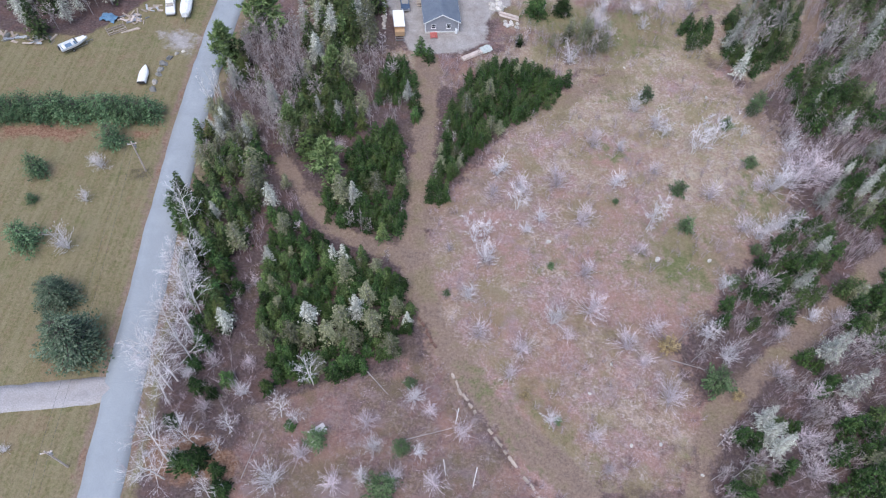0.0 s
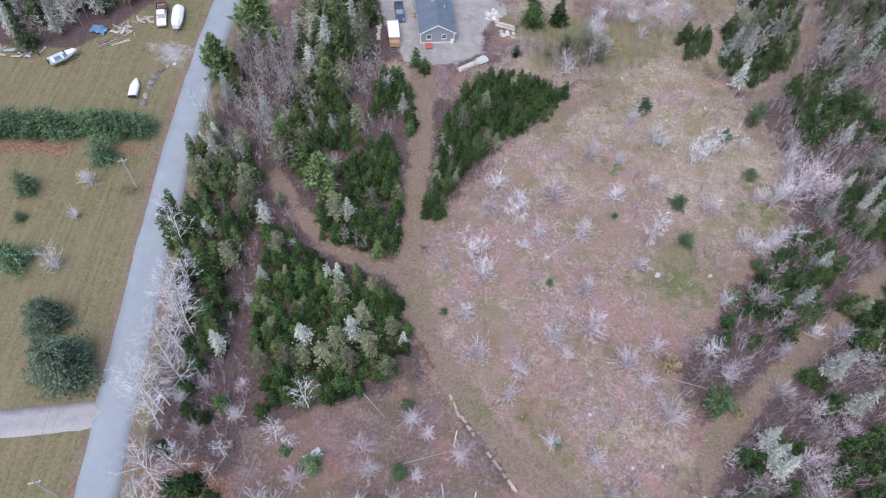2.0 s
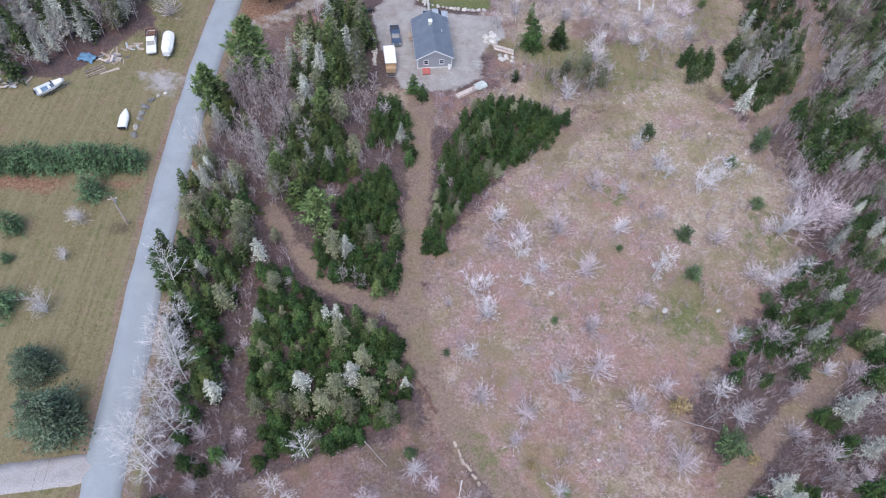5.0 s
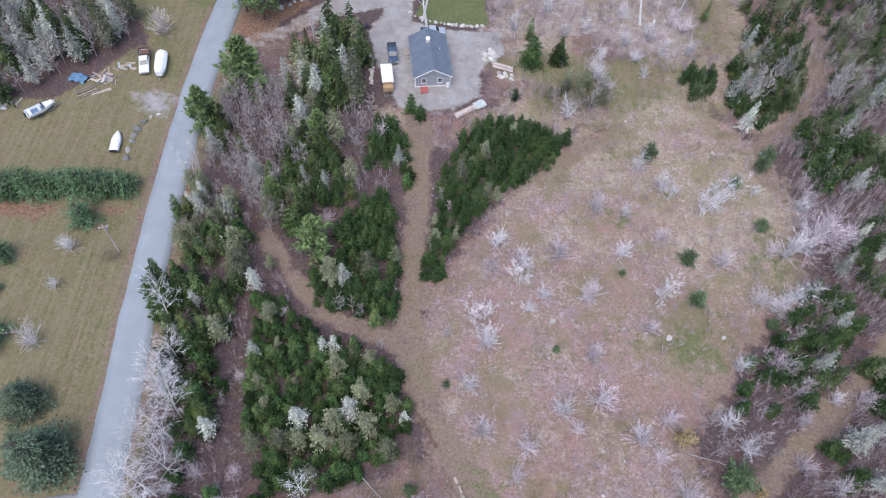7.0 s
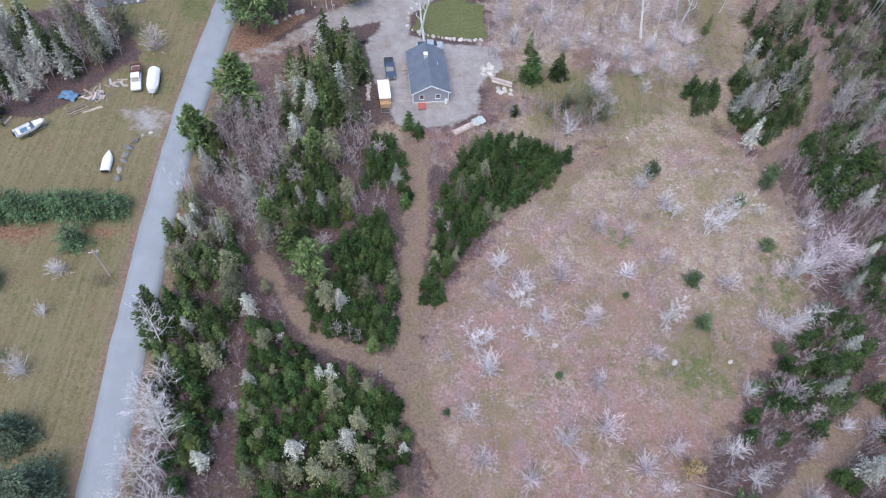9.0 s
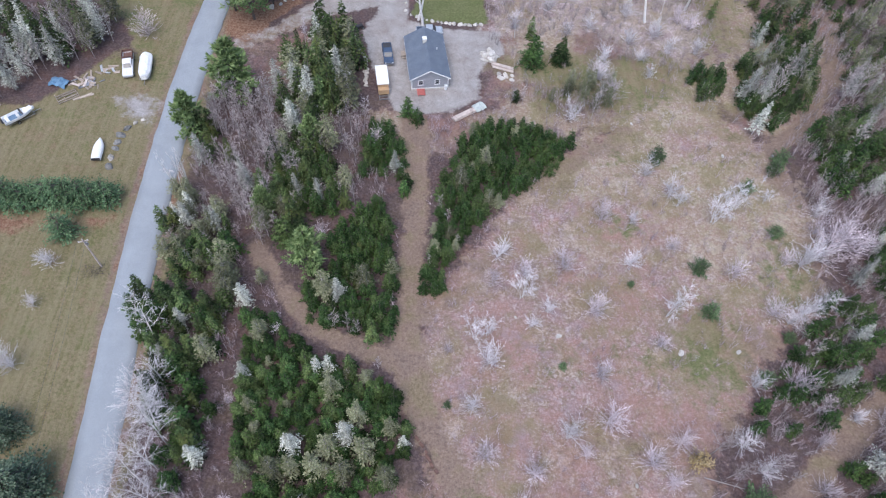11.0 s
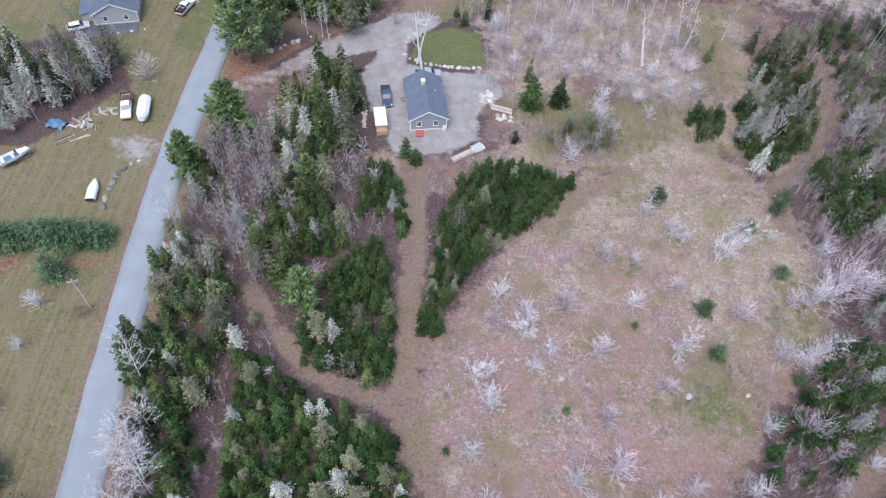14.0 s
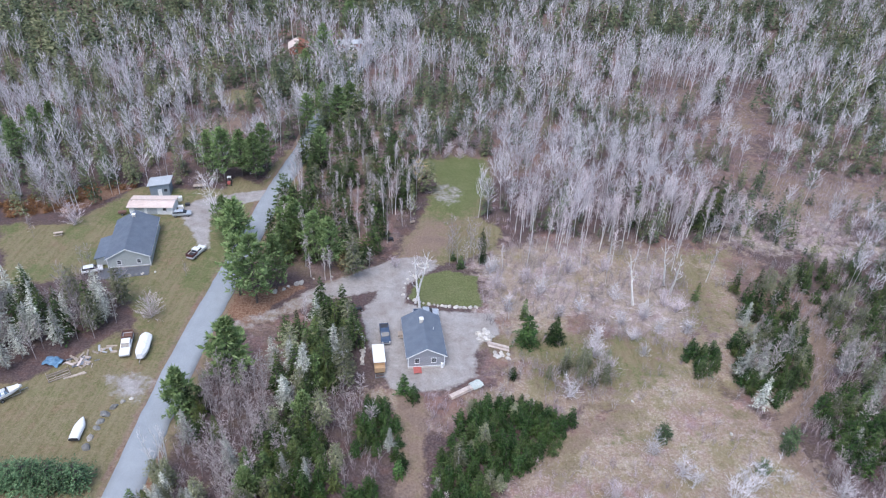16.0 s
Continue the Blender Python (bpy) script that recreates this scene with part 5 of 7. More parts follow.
plant_list("tall_birch", [(14, 151, 8), (20, 155, 9), (27, 151, 8), (33, 156, 9), (38, 150, 8), (45, 154, 10), (47, 146, 9), (55, 156, 10), (58, 162, 11), (30, 159, 10), (41, 158, 9), (62, 152, 9), (23, 146, 7), (50, 160, 11)], 64, "slender birches in the brush")
plant_list("birch", [(-57.1, 169.7, 14)], 59, "birches round the long house")
plant_stand(FAR_BARE_EDGE, 3.6, 60, [("tall_birch", 0.75), ("bare", 0.15), ("spruce", 0.1)], 8.0, 13.0, "tall birches behind the yard", 0.85)
plant_list("bare", [(1.7, 154.2, 8), (3.7, 155.6, 9), (5.3, 154, 7), (7.5, 156.6, 9), (8.8, 154.8, 7), (2.4, 159.2, 9), (6.8, 160, 9), (10.6, 158.6, 8)], 61, "bare trees beside the round lawn")
plant_list("fir", [(4.4, 153.2, 3.5), (9.6, 156.2, 4.2), (2.6, 156.4, 3)], 62, "small firs beside the round lawn")

rng = random.Random(40)
for x, y, r in GREEN_SHRUBS_FIELD:
    KINDS["field_pine"].plant(x, y, r * 0.88, rng, "small pines in the field")
for x, y, r in LAWN_PINES:
    KINDS["round_pine"].plant(x, y, r * 0.95, rng, "pines on the lawn")
for x, y, r in LAWN_SPRUCES:
    KINDS["big_round"].plant(x, y, r * 0.88, rng, "pines on the lawn")


def plant_shrubs(places, seed, group):
    rng = random.Random(seed)
    for x, y, r in places:
        KINDS["pale_sapling" if rng.random() < 0.55 else "sapling"].plant(x, y, r * 1.15, rng, group)


plant_shrubs(SHRUBS_A, 41, "bare shrubs in the field")
plant_shrubs(SHRUBS_B, 42, "bare shrubs in the field")
plant_shrubs(SHRUBS_C, 43, "bare shrubs among the firs")
plant_shrubs(SHRUBS_D, 45, "bare shrubs beyond the yard")
plant_shrubs(LAWN_SHRUBS, 44, "bare shrubs on the lawn")
plant_shrubs(SHRUBS_LOT, 56, "bare shrubs round the long house")
plant_list("bare", BARE_LOT, 57, "bare trees round the long house")
plant_list("snag", SNAGS, 46, "tall white birches round the yard")
plant_list("tan", TAN_TREES, 47, "small tan trees")
plant_list("broad_fir", BROAD_FIRS, 48, "pair of broad firs beyond the yard")
plant_stand(DARK_WEST, 2.4, 49, [("spruce", 0.8), ("bare", 0.2)], 4.5, 6.5, "spruces between road and trail", 0.8)
plant_stand(DARK_WEST_B, 2.5, 51, [("spruce", 1.0)], 4.0, 6.0, "spruces between road and trail", 0.8)
plant_stand(FIRS_TRAIL_W, 2.0, 52, [("fir", 1.0)], 3.0, 5.0, "firs west of the trail", 0.8, joined=True)
plant_stand(EAST_NORTH, 3.4, 53, [("spruce", 0.3), ("fir", 0.2), ("fir_light", 0.06), ("olive", 0.1), ("grey", 0.1), ("bare", 0.24)], 3.8, 6.2, "woods north-east of the field", 0.8, joined="all")
plant_stand(RUST_B, 2.6, 54, [("rust_bush", 1.0)], 1.2, 2.2, "rusty bushes behind the long house", 0.7)
plant_list("bare", BARE_NE, 55, "bare trees at the field's corner")


def hedge():
    """A clipped row of bushy pines."""
    rng = random.Random(50)
    for i in range(24):
        x = -55.5 - i * 1.9
        KINDS["round_pine"].plant(x, 86.7 + 0.088 * (x + 82.6) + rng.uniform(-0.3, 0.3), rng.uniform(2.55, 2.9), rng, "hedge of pines", "bushy blue-green pine in a hedge row")


hedge()


for kind, name, mat, label in (("fir", "fir_stand", FIR, "dense stands of young dark green firs"), ("spruce", "spruce_stand", SPRUCE, "stands of tall dark green spruces"), ("fir_light", "fir_stand", FIR_LIGHT, "light green firs among the darker stands")):
    stand = tagged(part(name, JOINED[kind][1], mat), label, "trees", kind="stuff")
    tagged(part("trunks", JOINED[kind][0], BARK, stand), kind="stuff")


# ---- far woods ----
def tuft_geo(seed):
    """Low dead stalks and twigs."""
    rng = np.random.RandomState(seed)
    g = Geo()
    for _ in range(11):
        az, el = rng.rand() * 6.28, rng.uniform(0.15, 1.3)
        d = np.array([math.cos(az) * math.cos(el), math.sin(az) * math.cos(el), math.sin(el)])
        p = np.array([rng.uniform(-0.25, 0.25), rng.uniform(-0.25, 0.25), -0.02])
        twig(g, p, p + d * rng.uniform(0.3, 0.8), 0.018, rng)
    return g.arrays()


def woods_tree(seed, h, r, limbs, twigs, wide, girth):
    """A bare tree for the far woods: a pale trunk, rising limbs, and a rounded haze of fine twigs."""
    rng = np.random.RandomState(seed)
    wood, fine = Geo(), Geo()
    top = np.array([rng.uniform(-0.9, 0.9), rng.uniform(-0.9, 0.9), h * 0.88])
    wood.tube((0, 0, -0.2), top * 0.55, girth, girth * 0.75, 3)
    wood.tube(top * 0.55, top, girth * 0.75, 0, 3)
    low = rng.uniform(0.34, 0.52)
    for i in range(limbs):
        f = low + (0.95 - low) * i / limbs
        az = i * 2.4 + rng.rand()
        p = top * f
        out = r * math.sin(math.pi * (0.3 + 0.65 * (f - low) / (1 - low))) * rng.uniform(0.5, 1.0)
        e = p + (math.cos(az) * out, math.sin(az) * out, h * rng.uniform(0.14, 0.3))
        wood.tube(p, e, girth * 0.4, 0, 3)
        for _ in range(twigs):
            u = p + (e - p) * rng.uniform(0.3, 1.05)
            d = (e - p) / np.linalg.norm(e - p) * 0.55 + rng.uniform(-0.65, 0.65, 3) + (0, 0, 0.45)
            twig(fine, u, u + d * rng.uniform(0.7, 1.7), wide, rng)
    return wood.arrays(), fine.arrays()


def woods_stuff():
    rng = np.random.RandomState(60)
    near = [woods_tree(300 + i, rng.uniform(11.5, 15.5), rng.uniform(2.0, 3.3), 17, 20, 0.03, 0.08) for i in range(8)]
    far = [woods_tree(310 + i, rng.uniform(12, 16), rng.uniform(2.2, 3.5), 10, 12, 0.062, 0.12) for i in range(8)]
    near_con = [conifer(320 + i, 10.5, 2.2, 15, 7, 3, 0.25, 0.12, 0.5, 0.45, 0.75)[1].arrays() for i in range(4)]
    far_con = [conifer(326 + i, 11.0, 2.4, 11, 5, 2, 0.25, 0.12, 0.85, 0.45, 0.7)[1].arrays() for i in range(4)]
    low_con = [conifer(332 + i, 4.0, 1.3, 7, 5, 2, 0.2, 0.05, 0.55, 0.4)[1].arrays() for i in range(3)]
    gx, gy = np.meshgrid(np.arange(-330, 360, 4.35), np.arange(-20, 466, 4.35))
    gx, gy = gx.ravel() + rng.uniform(-2.3, 2.3, gx.size), gy.ravel() + rng.uniform(-2.3, 2.3, gx.size)
    ok = (gx < 58 + 0.53 * gy) & (gx > -48 - 0.52 * gy)
    sparse = rng.rand(gx.size) < 0.2
    for p in (GLADE_A, GLADE_B, GLADE_C):
        ok &= (edge_distance(gx, gy, p) < -1.0) | sparse
    for p in (CORE, FAR_FIELD, HOUSE_LOT, BRUSH, YARD, DRIVE, LOT_RIDGE, WOODS_NW, STAND_BEHIND):
        ok &= edge_distance(gx, gy, p) < -1.0
    ok &= line_distance(gx, gy, ROAD_LINE) > np.where(gy > 212, 3.4, 6)
    ok &= lattice(gx, gy, 14, 61) > 0.1
    ok &= (gy < 320) | (rng.rand(gx.size) < 0.72)
    gx, gy = gx[ok], gy[ok]
    road = np.array([p for p in ROAD_LINE if 225 < p[1] < 430])
    along = np.arange(226, 420, 2.2)
    centre = np.interp(along, road[:, 1], road[:, 0])
    gx = np.concatenate([gx, centre + 3.5 + rng.uniform(-0.3, 0.5, along.size), centre - 3.6 - rng.uniform(-0.3, 0.5, along.size)])
    gy = np.concatenate([gy, along, along])
    ok = (edge_distance(gx, gy, FAR_LOT) < 0) & (edge_distance(gx, gy, CABIN_LOT) < 0) & (edge_distance(gx, gy, RIDGE_GRASS) < 0)
    gx, gy = gx[ok], gy[ok]
    con = lattice(gx, gy, 26, 62) * 0.6 + lattice(gx, gy, 9, 63) * 0.4 + rng.uniform(-0.25, 0.25, gx.size)
    limit = np.where(gy > 320, 0.42, 0.50)
    limit = np.where((gx < -85) & (gy > 285), 0.30, limit)
    limit = np.where((gx < -50) & (gy < 240), 0.66, limit)
    limit = np.where((gx > 15) & (gy < 330), 0.6, limit)
    grow = {k: Geo() for k in ("trunks", "pale", "grey", "green", "olive")}
    for x, y, c, l in zip(gx, gy, con, limit):
        tall = rng.uniform(0.6, 1.15) * (0.75 if x > 62 and y < 235 else 1.0)
        a = rng.rand() * 6.28
        k = np.array([[math.cos(a), math.sin(a), 0], [-math.sin(a), math.cos(a), 0], [0, 0, 1]]) * tall
        at = (x, y, GROUND_Z)
        if rng.rand() < 0.3 and y < 330:
            v, t = low_con[rng.randint(3)]
            grow["green"].add(v @ k * rng.uniform(0.7, 1.3) + (x + rng.uniform(-1.6, 1.6), y + rng.uniform(-1.6, 1.6), GROUND_Z), t)
        if c > l:
            v, t = (near_con if y < 265 else far_con)[rng.randint(4)]
            grow["olive" if rng.rand() < (0.45 if x < -80 else 0.2) else "green"].add(v * (1, 1, rng.uniform(0.95, 1.45)) @ k + at, t)
        else:
            wood, fine = (near if y < 265 else far)[rng.randint(8)]
            grow["trunks"].add(wood[0] @ k + at, wood[1])
            grow["pale" if lattice(x, y, 18, 66) + rng.uniform(-0.3, 0.3) > 0.55 else "grey"].add(fine[0] @ k + at, fine[1])
    low = [tuft_geo(430 + i) for i in range(4)]
    bx, by = np.meshgrid(np.arange(-150, 190, 3.0), np.arange(172, 330, 3.0))
    bx, by = bx.ravel() + rng.uniform(-1.5, 1.5, bx.size), by.ravel() + rng.uniform(-1.5, 1.5, bx.size)
    keep = (bx < 58 + 0.53 * by) & (bx > -48 - 0.52 * by) & (line_distance(bx, by, ROAD_LINE) > 5) & (lattice(bx, by, 9, 67) > 0.25)
    for p in (FAR_FIELD, HOUSE_LOT, LOT_RIDGE, FAR_LOT):
        keep &= edge_distance(bx, by, p) < -1.0
    brush = Geo()
    for x, y in zip(bx[keep], by[keep]):
        v, t = low[rng.randint(4)]
        brush.add(v * (2.6, 2.6, 3.2) * rng.uniform(0.6, 1.3) + (x, y, GROUND_Z), t)
    tagged(part("far_undergrowth", brush, TWIG_PINK), "low purplish undergrowth beneath the far woods", "underbrush", kind="stuff")
    for key, mat, label in (("trunks", FAR_PALE_HAZED, "pale trunks and limbs of the far woods"), ("pale", FAR_PALE_HAZED, "far woods of bare pale birches"), ("grey", FAR_TWIG_HAZED, "far woods of bare grey trees"), ("green", FAR_GREEN_HAZED, "far woods of dark green conifers, paled with haze in the colour"), ("olive", FAR_OLIVE, "far woods of olive green conifers")):
        tagged(part("far_woods", grow[key], mat), label, "woods", kind="stuff")


CORE = [(-112, -25), (-112, 150), (-96, 168), (-70, 180), (-52, 186), (-46, 170), (-44, 150), (-14, 152), (-11, 170), (14, 172), (30, 166), (76, 168), (90, 165), (98, 120), (96, 72), (84, 30), (84, -25)]
woods_stuff()


# ---- underbrush ----
def sapling_geo(seed, h):
    rng = np.random.RandomState(seed)
    g = Geo()
    for s in range(4):
        az, r0 = rng.rand() * 6.28, rng.uniform(0, 0.5)
        p = np.array([math.cos(az) * r0, math.sin(az) * r0, -0.05])
        top = p + np.array([rng.uniform(-0.35, 0.35), rng.uniform(-0.35, 0.35), 1.0]) * h * rng.uniform(0.6, 1.0)
        g.tube(p, top, 0.03, 0, 3)
        for _ in range(14):
            q = p + (top - p) * rng.uniform(0.2, 0.95)
            d = np.array([rng.uniform(-1, 1), rng.uniform(-1, 1), rng.uniform(0.1, 1.2)])
            twig(g, q, q + d / np.linalg.norm(d) * h * rng.uniform(0.12, 0.34), 0.014, rng)
    return g.arrays()


def strew(name, forms, areas, mat, label, category, seed, lo, hi):
    """areas: outline, spacing, share kept, clustering."""
    rng = np.random.RandomState(seed)
    g = Geo()
    for poly, spacing, keep, cluster in areas:
        for x, y in scatter(poly, spacing, seed + len(g.v), keep):
            if lattice(x, y, 6, seed) < cluster or line_distance(x, y, TRAIL_MAIN) < 2.2 or line_distance(x, y, TRAIL_EAST) < 2.0 or line_distance(x, y, TRAIL_SIDE) < 1.6:
                continue
            v, t = forms[rng.randint(len(forms))]
            a, s = rng.rand() * 6.28, rng.uniform(lo, hi)
            k = np.array([[math.cos(a), math.sin(a), 0], [-math.sin(a), math.cos(a), 0], [0, 0, 1]]) * s
            g.add(v @ k + (x, y, GROUND_Z), t)
    tagged(part(name, g, mat), label, category, kind="stuff")


WEST_WOODS = [(-41, 24), (-24, 30), (-28, 50), (-30, 72), (-22, 68), (-24, 78), (-30, 84), (-20, 92), (-10, 92), (-7, 104), (-12, 112), (-28, 112), (-42, 120), (-44, 90), (-42, 60)]
EAST_WOODS = [(40, 22), (46, 40), (58, 57), (68, 76), (66, 92), (64, 108), (72, 118), (82, 160), (98, 160), (97, 72), (84, 24)]
EAST_EDGE = [(42, 46), (50, 60), (62, 78), (66, 95), (70, 92), (69, 76), (58, 57), (50, 45)]
TRAIL_SIDES = [(-9, 66), (-6, 92), (-8, 112), (-2, 112), (4, 104), (-2, 90), (-2, 74), (2, 76), (10, 90), (12, 92), (0, 74)]
YARD_FRONT = [(-14, 104), (-13, 113), (8, 110), (12, 118), (24, 124), (34, 118), (24, 106), (8, 112), (-4, 104)]
SAPLINGS = [sapling_geo(400 + i, 3.0) for i in range(6)]
TUFTS = [tuft_geo(420 + i) for i in range(6)]
strew("pale_underbrush", SAPLINGS, [(EAST_WOODS, 1.7, 0.7, 0.3), (EAST_EDGE, 1.9, 0.7, 0.35), (WEST_WOODS, 2.2, 0.4, 0.4), (OPEN_NORTH, 2.4, 0.4, 0.5), (BRUSH, 1.9, 0.6, 0.4)], TWIG, "thin grey bare saplings under the trees", "underbrush", 83, 0.7, 1.5)
strew("underbrush", SAPLINGS, [(WEST_WOODS, 1.6, 0.65, 0.3), (EAST_WOODS, 1.5, 0.85, 0.25), (EAST_EDGE, 1.7, 0.7, 0.3), (TRAIL_SIDES, 1.3, 0.6, 0.35), (YARD_FRONT, 1.7, 0.6, 0.35), (BRUSH, 1.8, 0.6, 0.4), (EAST_GLADE, 2.0, 0.7, 0.3), (FIELD, 1.9, 0.6, 0.5), (MEADOW, 2.6, 0.5, 0.5)], TWIG_PINK, "thin purplish-grey saplings and brush under the trees", "underbrush", 81, 0.5, 1.15)
strew("dead_stalks", TUFTS, [(FIELD, 1.15, 0.5, 0.55), (HEATH, 1.0, 0.6, 0.4), (BRUSH, 0.95, 0.8, 0.25), (MEADOW, 1.6, 0.4, 0.45)], TWIG_PINK, "low pale dead stalks and twigs in the field", "stalks", 82, 0.6, 1.3)


# ---- buildings ----
def window_part(parent, x, z, w, h, y=-0.02, side=False):
    """A window set in a wall that faces -y: frame, two panes, sill."""
    t = 0.09
    bm = boxes((x - w / 2 - t, x + w / 2 + t, y - 0.05, y + 0.02, z + h / 2, z + h / 2 + t), (x - w / 2 - t, x + w / 2 + t, y - 0.05, y + 0.02, z - h / 2 - t, z - h / 2), (x - w / 2 - t, x - w / 2, y - 0.05, y + 0.02, z - h / 2, z + h / 2), (x + w / 2, x + w / 2 + t, y - 0.05, y + 0.02, z - h / 2, z + h / 2), (x - w / 2, x + w / 2, y - 0.04, y + 0.01, z - 0.025, z + 0.025))
    win = part("window", bm, WHITE, parent, "white framed sash window")
    part("pane", boxes((x - w / 2, x + w / 2, y - 0.02, y, z + 0.025, z + h / 2)), GLASS, win)
    part("pane", boxes((x - w / 2, x + w / 2, y - 0.02, y, z - h / 2, z - 0.025)), GLASS, win)
    part("window_sill", boxes((x - w / 2 - 0.14, x + w / 2 + 0.14, y - 0.1, y + 0.02, z - h / 2 - t - 0.05, z - h / 2 - t)), WHITE, win)
    return win


def roof_slope(bm, x0, z0, x1, z1, y0, y1, t=0.14):
    """One slope from the eave (x0, z0) to the ridge (x1, z1)."""
    d = Vector((x1 - x0, z1 - z0)).normalized()
    n = Vector((-d.y, d.x)) if d.x > 0 else Vector((d.y, -d.x))
    prism(bm, [(x0, z0), (x1, z1), (x1 + n.x * t * 0, z1 + t / abs(n.y)), (x0 + n.x * t, z0 + n.y * t)], y0, y1)
    return bm


def gable_house(name, m, w, ln, eave, ridge, wall_mat, label, windows, ridge_x=None, over=0.35):
    house = thing(name, m, label, "house")
    rx = w / 2 if ridge_x is None else ridge_x
    bm = prism(bmesh.new(), [(0, 0.25), (w, 0.25), (w, eave), (rx, ridge), (0, eave)], 0, ln)
    part("wall", bm, wall_mat, house)
    courses = bmesh.new()
    z = 0.45
    while z < eave - 0.05:
        box(courses, 0.12, w - 0.12, -0.022, 0.0, z, z + 0.03)
        box(courses, -0.022, 0.0, 0.12, ln - 0.12, z, z + 0.03)
        box(courses, w, w + 0.022, 0.12, ln - 0.12, z, z + 0.03)
        z += 0.2
    tagged(part("siding_course", courses, wall_mat, house), kind="stuff")
    part("foundation", boxes((-0.05, w + 0.05, -0.05, ln + 0.05, -0.4, 0.25)), STONE, house, "concrete foundation")
    for a, e in ((-over, rx), (w + over, rx)):
        s = (ridge - eave) / (rx if a < 0 else w - rx)
        ze = eave - over * s + 0.03
        roof = part("roof", roof_slope(bmesh.new(), a, ze, e, ridge + 0.03, -over, ln + over), SHINGLE, house, "slate-blue asphalt shingle roof")
        lines = bmesh.new()
        n = 22
        for i in range(1, n):
            f = i / n
            x, z = a + (e - a) * f, ze + (ridge + 0.03 - ze) * f + 0.14 / math.cos(math.atan(s))
            box(lines, x - 0.03, x + 0.03, -over, ln + over, z - 0.012, z + 0.016)
        part("shingle_course", lines, SHINGLE, roof)["kind"] = "stuff"
        trim = prism(bmesh.new(), [(a, ze - 0.1), (e, ridge - 0.07), (e, ridge + 0.15), (a, ze + 0.13)], -over - 0.05, -over)
        part("rake_board", trim, WHITE, house, "white rake board")
        part("fascia", boxes((a - 0.06 if a < 0 else a, a if a < 0 else a + 0.06, -over, ln + over, ze - 0.05, ze + 0.13)), WHITE, house, "white fascia")
    part("ridge_cap", boxes((rx - 0.14, rx + 0.14, -over, ln + over, ridge + 0.15, ridge + 0.2)), SHINGLE, house)
    for x0 in (-0.03, w - 0.13):
        part("corner_board", boxes((x0, x0 + 0.16, -0.03, 0.14, 0.25, eave)), WHITE, house, "white corner board")
    part("skirt_board", boxes((-0.03, w + 0.03, -0.04, 0.0, 0.25, 0.4)), WHITE, house, "white skirt board")
    for x, z, ww, hh in windows:
        window_part(house, x, z, ww, hh)
    return house


h1 = gable_house("small_house", pose(-6.0, 118.4, 0, 0, 0, 8.5), 7.1, 11.8, 2.85, 4.75, SIDING, "small grey-sided house with a slate-blue gable roof", [(1.75, 1.75, 0.8, 0.95), (4.95, 1.75, 0.8, 0.95)])
chim = part("chimney", boxes((2.95, 3.65, 7.6, 8.3, 3.6, 5.65)), STONE, h1, "pale stone chimney")
part("chimney_cap", boxes((2.88, 3.72, 7.53, 8.37, 5.65, 5.75), (3.05, 3.3, 7.7, 7.95, 5.75, 5.95), (3.32, 3.57, 7.95, 8.2, 5.75, 5.92)), WHITE, chim)
vent = rod(bmesh.new(), (5.6, 6.6, 3.4), (5.6, 6.6, 4.35), 0.07)
part("vent_pipe", vent, WHITE, h1, "white roof vent pipe")
deck = thing("entrance_step", pose(-6.0, 118.4, 0, 0, 0, 8.5), "red painted wooden step before the front wall", "step")
for i in range(6):
    part("board", boxes((1.0, 2.5, -1.75 + i * 0.285, -1.5 + i * 0.285, 0.2, 0.28)), RED, deck)
for x in (1.05, 2.35):
    part("side_board", boxes((x, x + 0.1, -1.75, -0.05, -0.2, 0.2)), RED, deck)
tank = thing("propane_tank", pose(0.55, 119.2, 0, 0, 0, 8.5), "upright white propane tank against the house wall", "tank")
t_bm = rod(bmesh.new(), (0, 0, -0.1), (0, 0, 1.0), 0.28, n=14)
rod(t_bm, (0, 0, 1.0), (0, 0, 1.15), 0.28, 0.12, 14)
part("body", t_bm, WHITE, tank)
part("valve_cap", rod(bmesh.new(), (0, 0, 1.15), (0, 0, 1.28), 0.1, n=10), STEEL, tank)
side_step = thing("side_landing", pose(-7.7, 128.0, 0, 0, 0, 8.5), "small pale wooden landing beside the house", "step")
part("platform", boxes((-0.9, 0.5, -0.6, 0.8, 0.45, 0.55)), WOOD, side_step)
part("step_board", boxes((-0.8, 0.4, -1.0, -0.6, 0.2, 0.27)), WOOD, side_step)
for x in (-0.85, 0.4):
    for y in (-0.55, 0.7):
        part("post", boxes((x, x + 0.09, y, y + 0.09, -0.2, 0.45)), WOOD, side_step)

h2 = gable_house("long_house", pose(-75.4, 146.9, 0, 0, 0, 13.5), 9.1, 17.0, 2.7, 4.9, SIDING_PALE, "long pale green-grey house with a slate-blue gable roof", [(2.5, 1.5, 0.75, 0.95), (6.7, 1.5, 0.75, 0.95)], 4.3)
c2 = part("chimney", boxes((3.9, 4.6, 14.2, 14.9, 4.0, 5.6)), STONE, h2, "pale chimney")
part("chimney_cap", boxes((3.82, 4.68, 14.12, 14.98, 5.6, 5.7)), WHITE, c2)
part("side_wing", prism(bmesh.new(), [(-2.6, 0.2), (0, 0.2), (0, 2.5), (-2.6, 1.9)], 1.5, 10), SIDING_PALE, h2)
part("wing_roof", roof_slope(bmesh.new(), -2.95, 1.95, 0.05, 2.68, 1.2, 10.3), SHINGLE, h2, "lower slate-blue side roof")
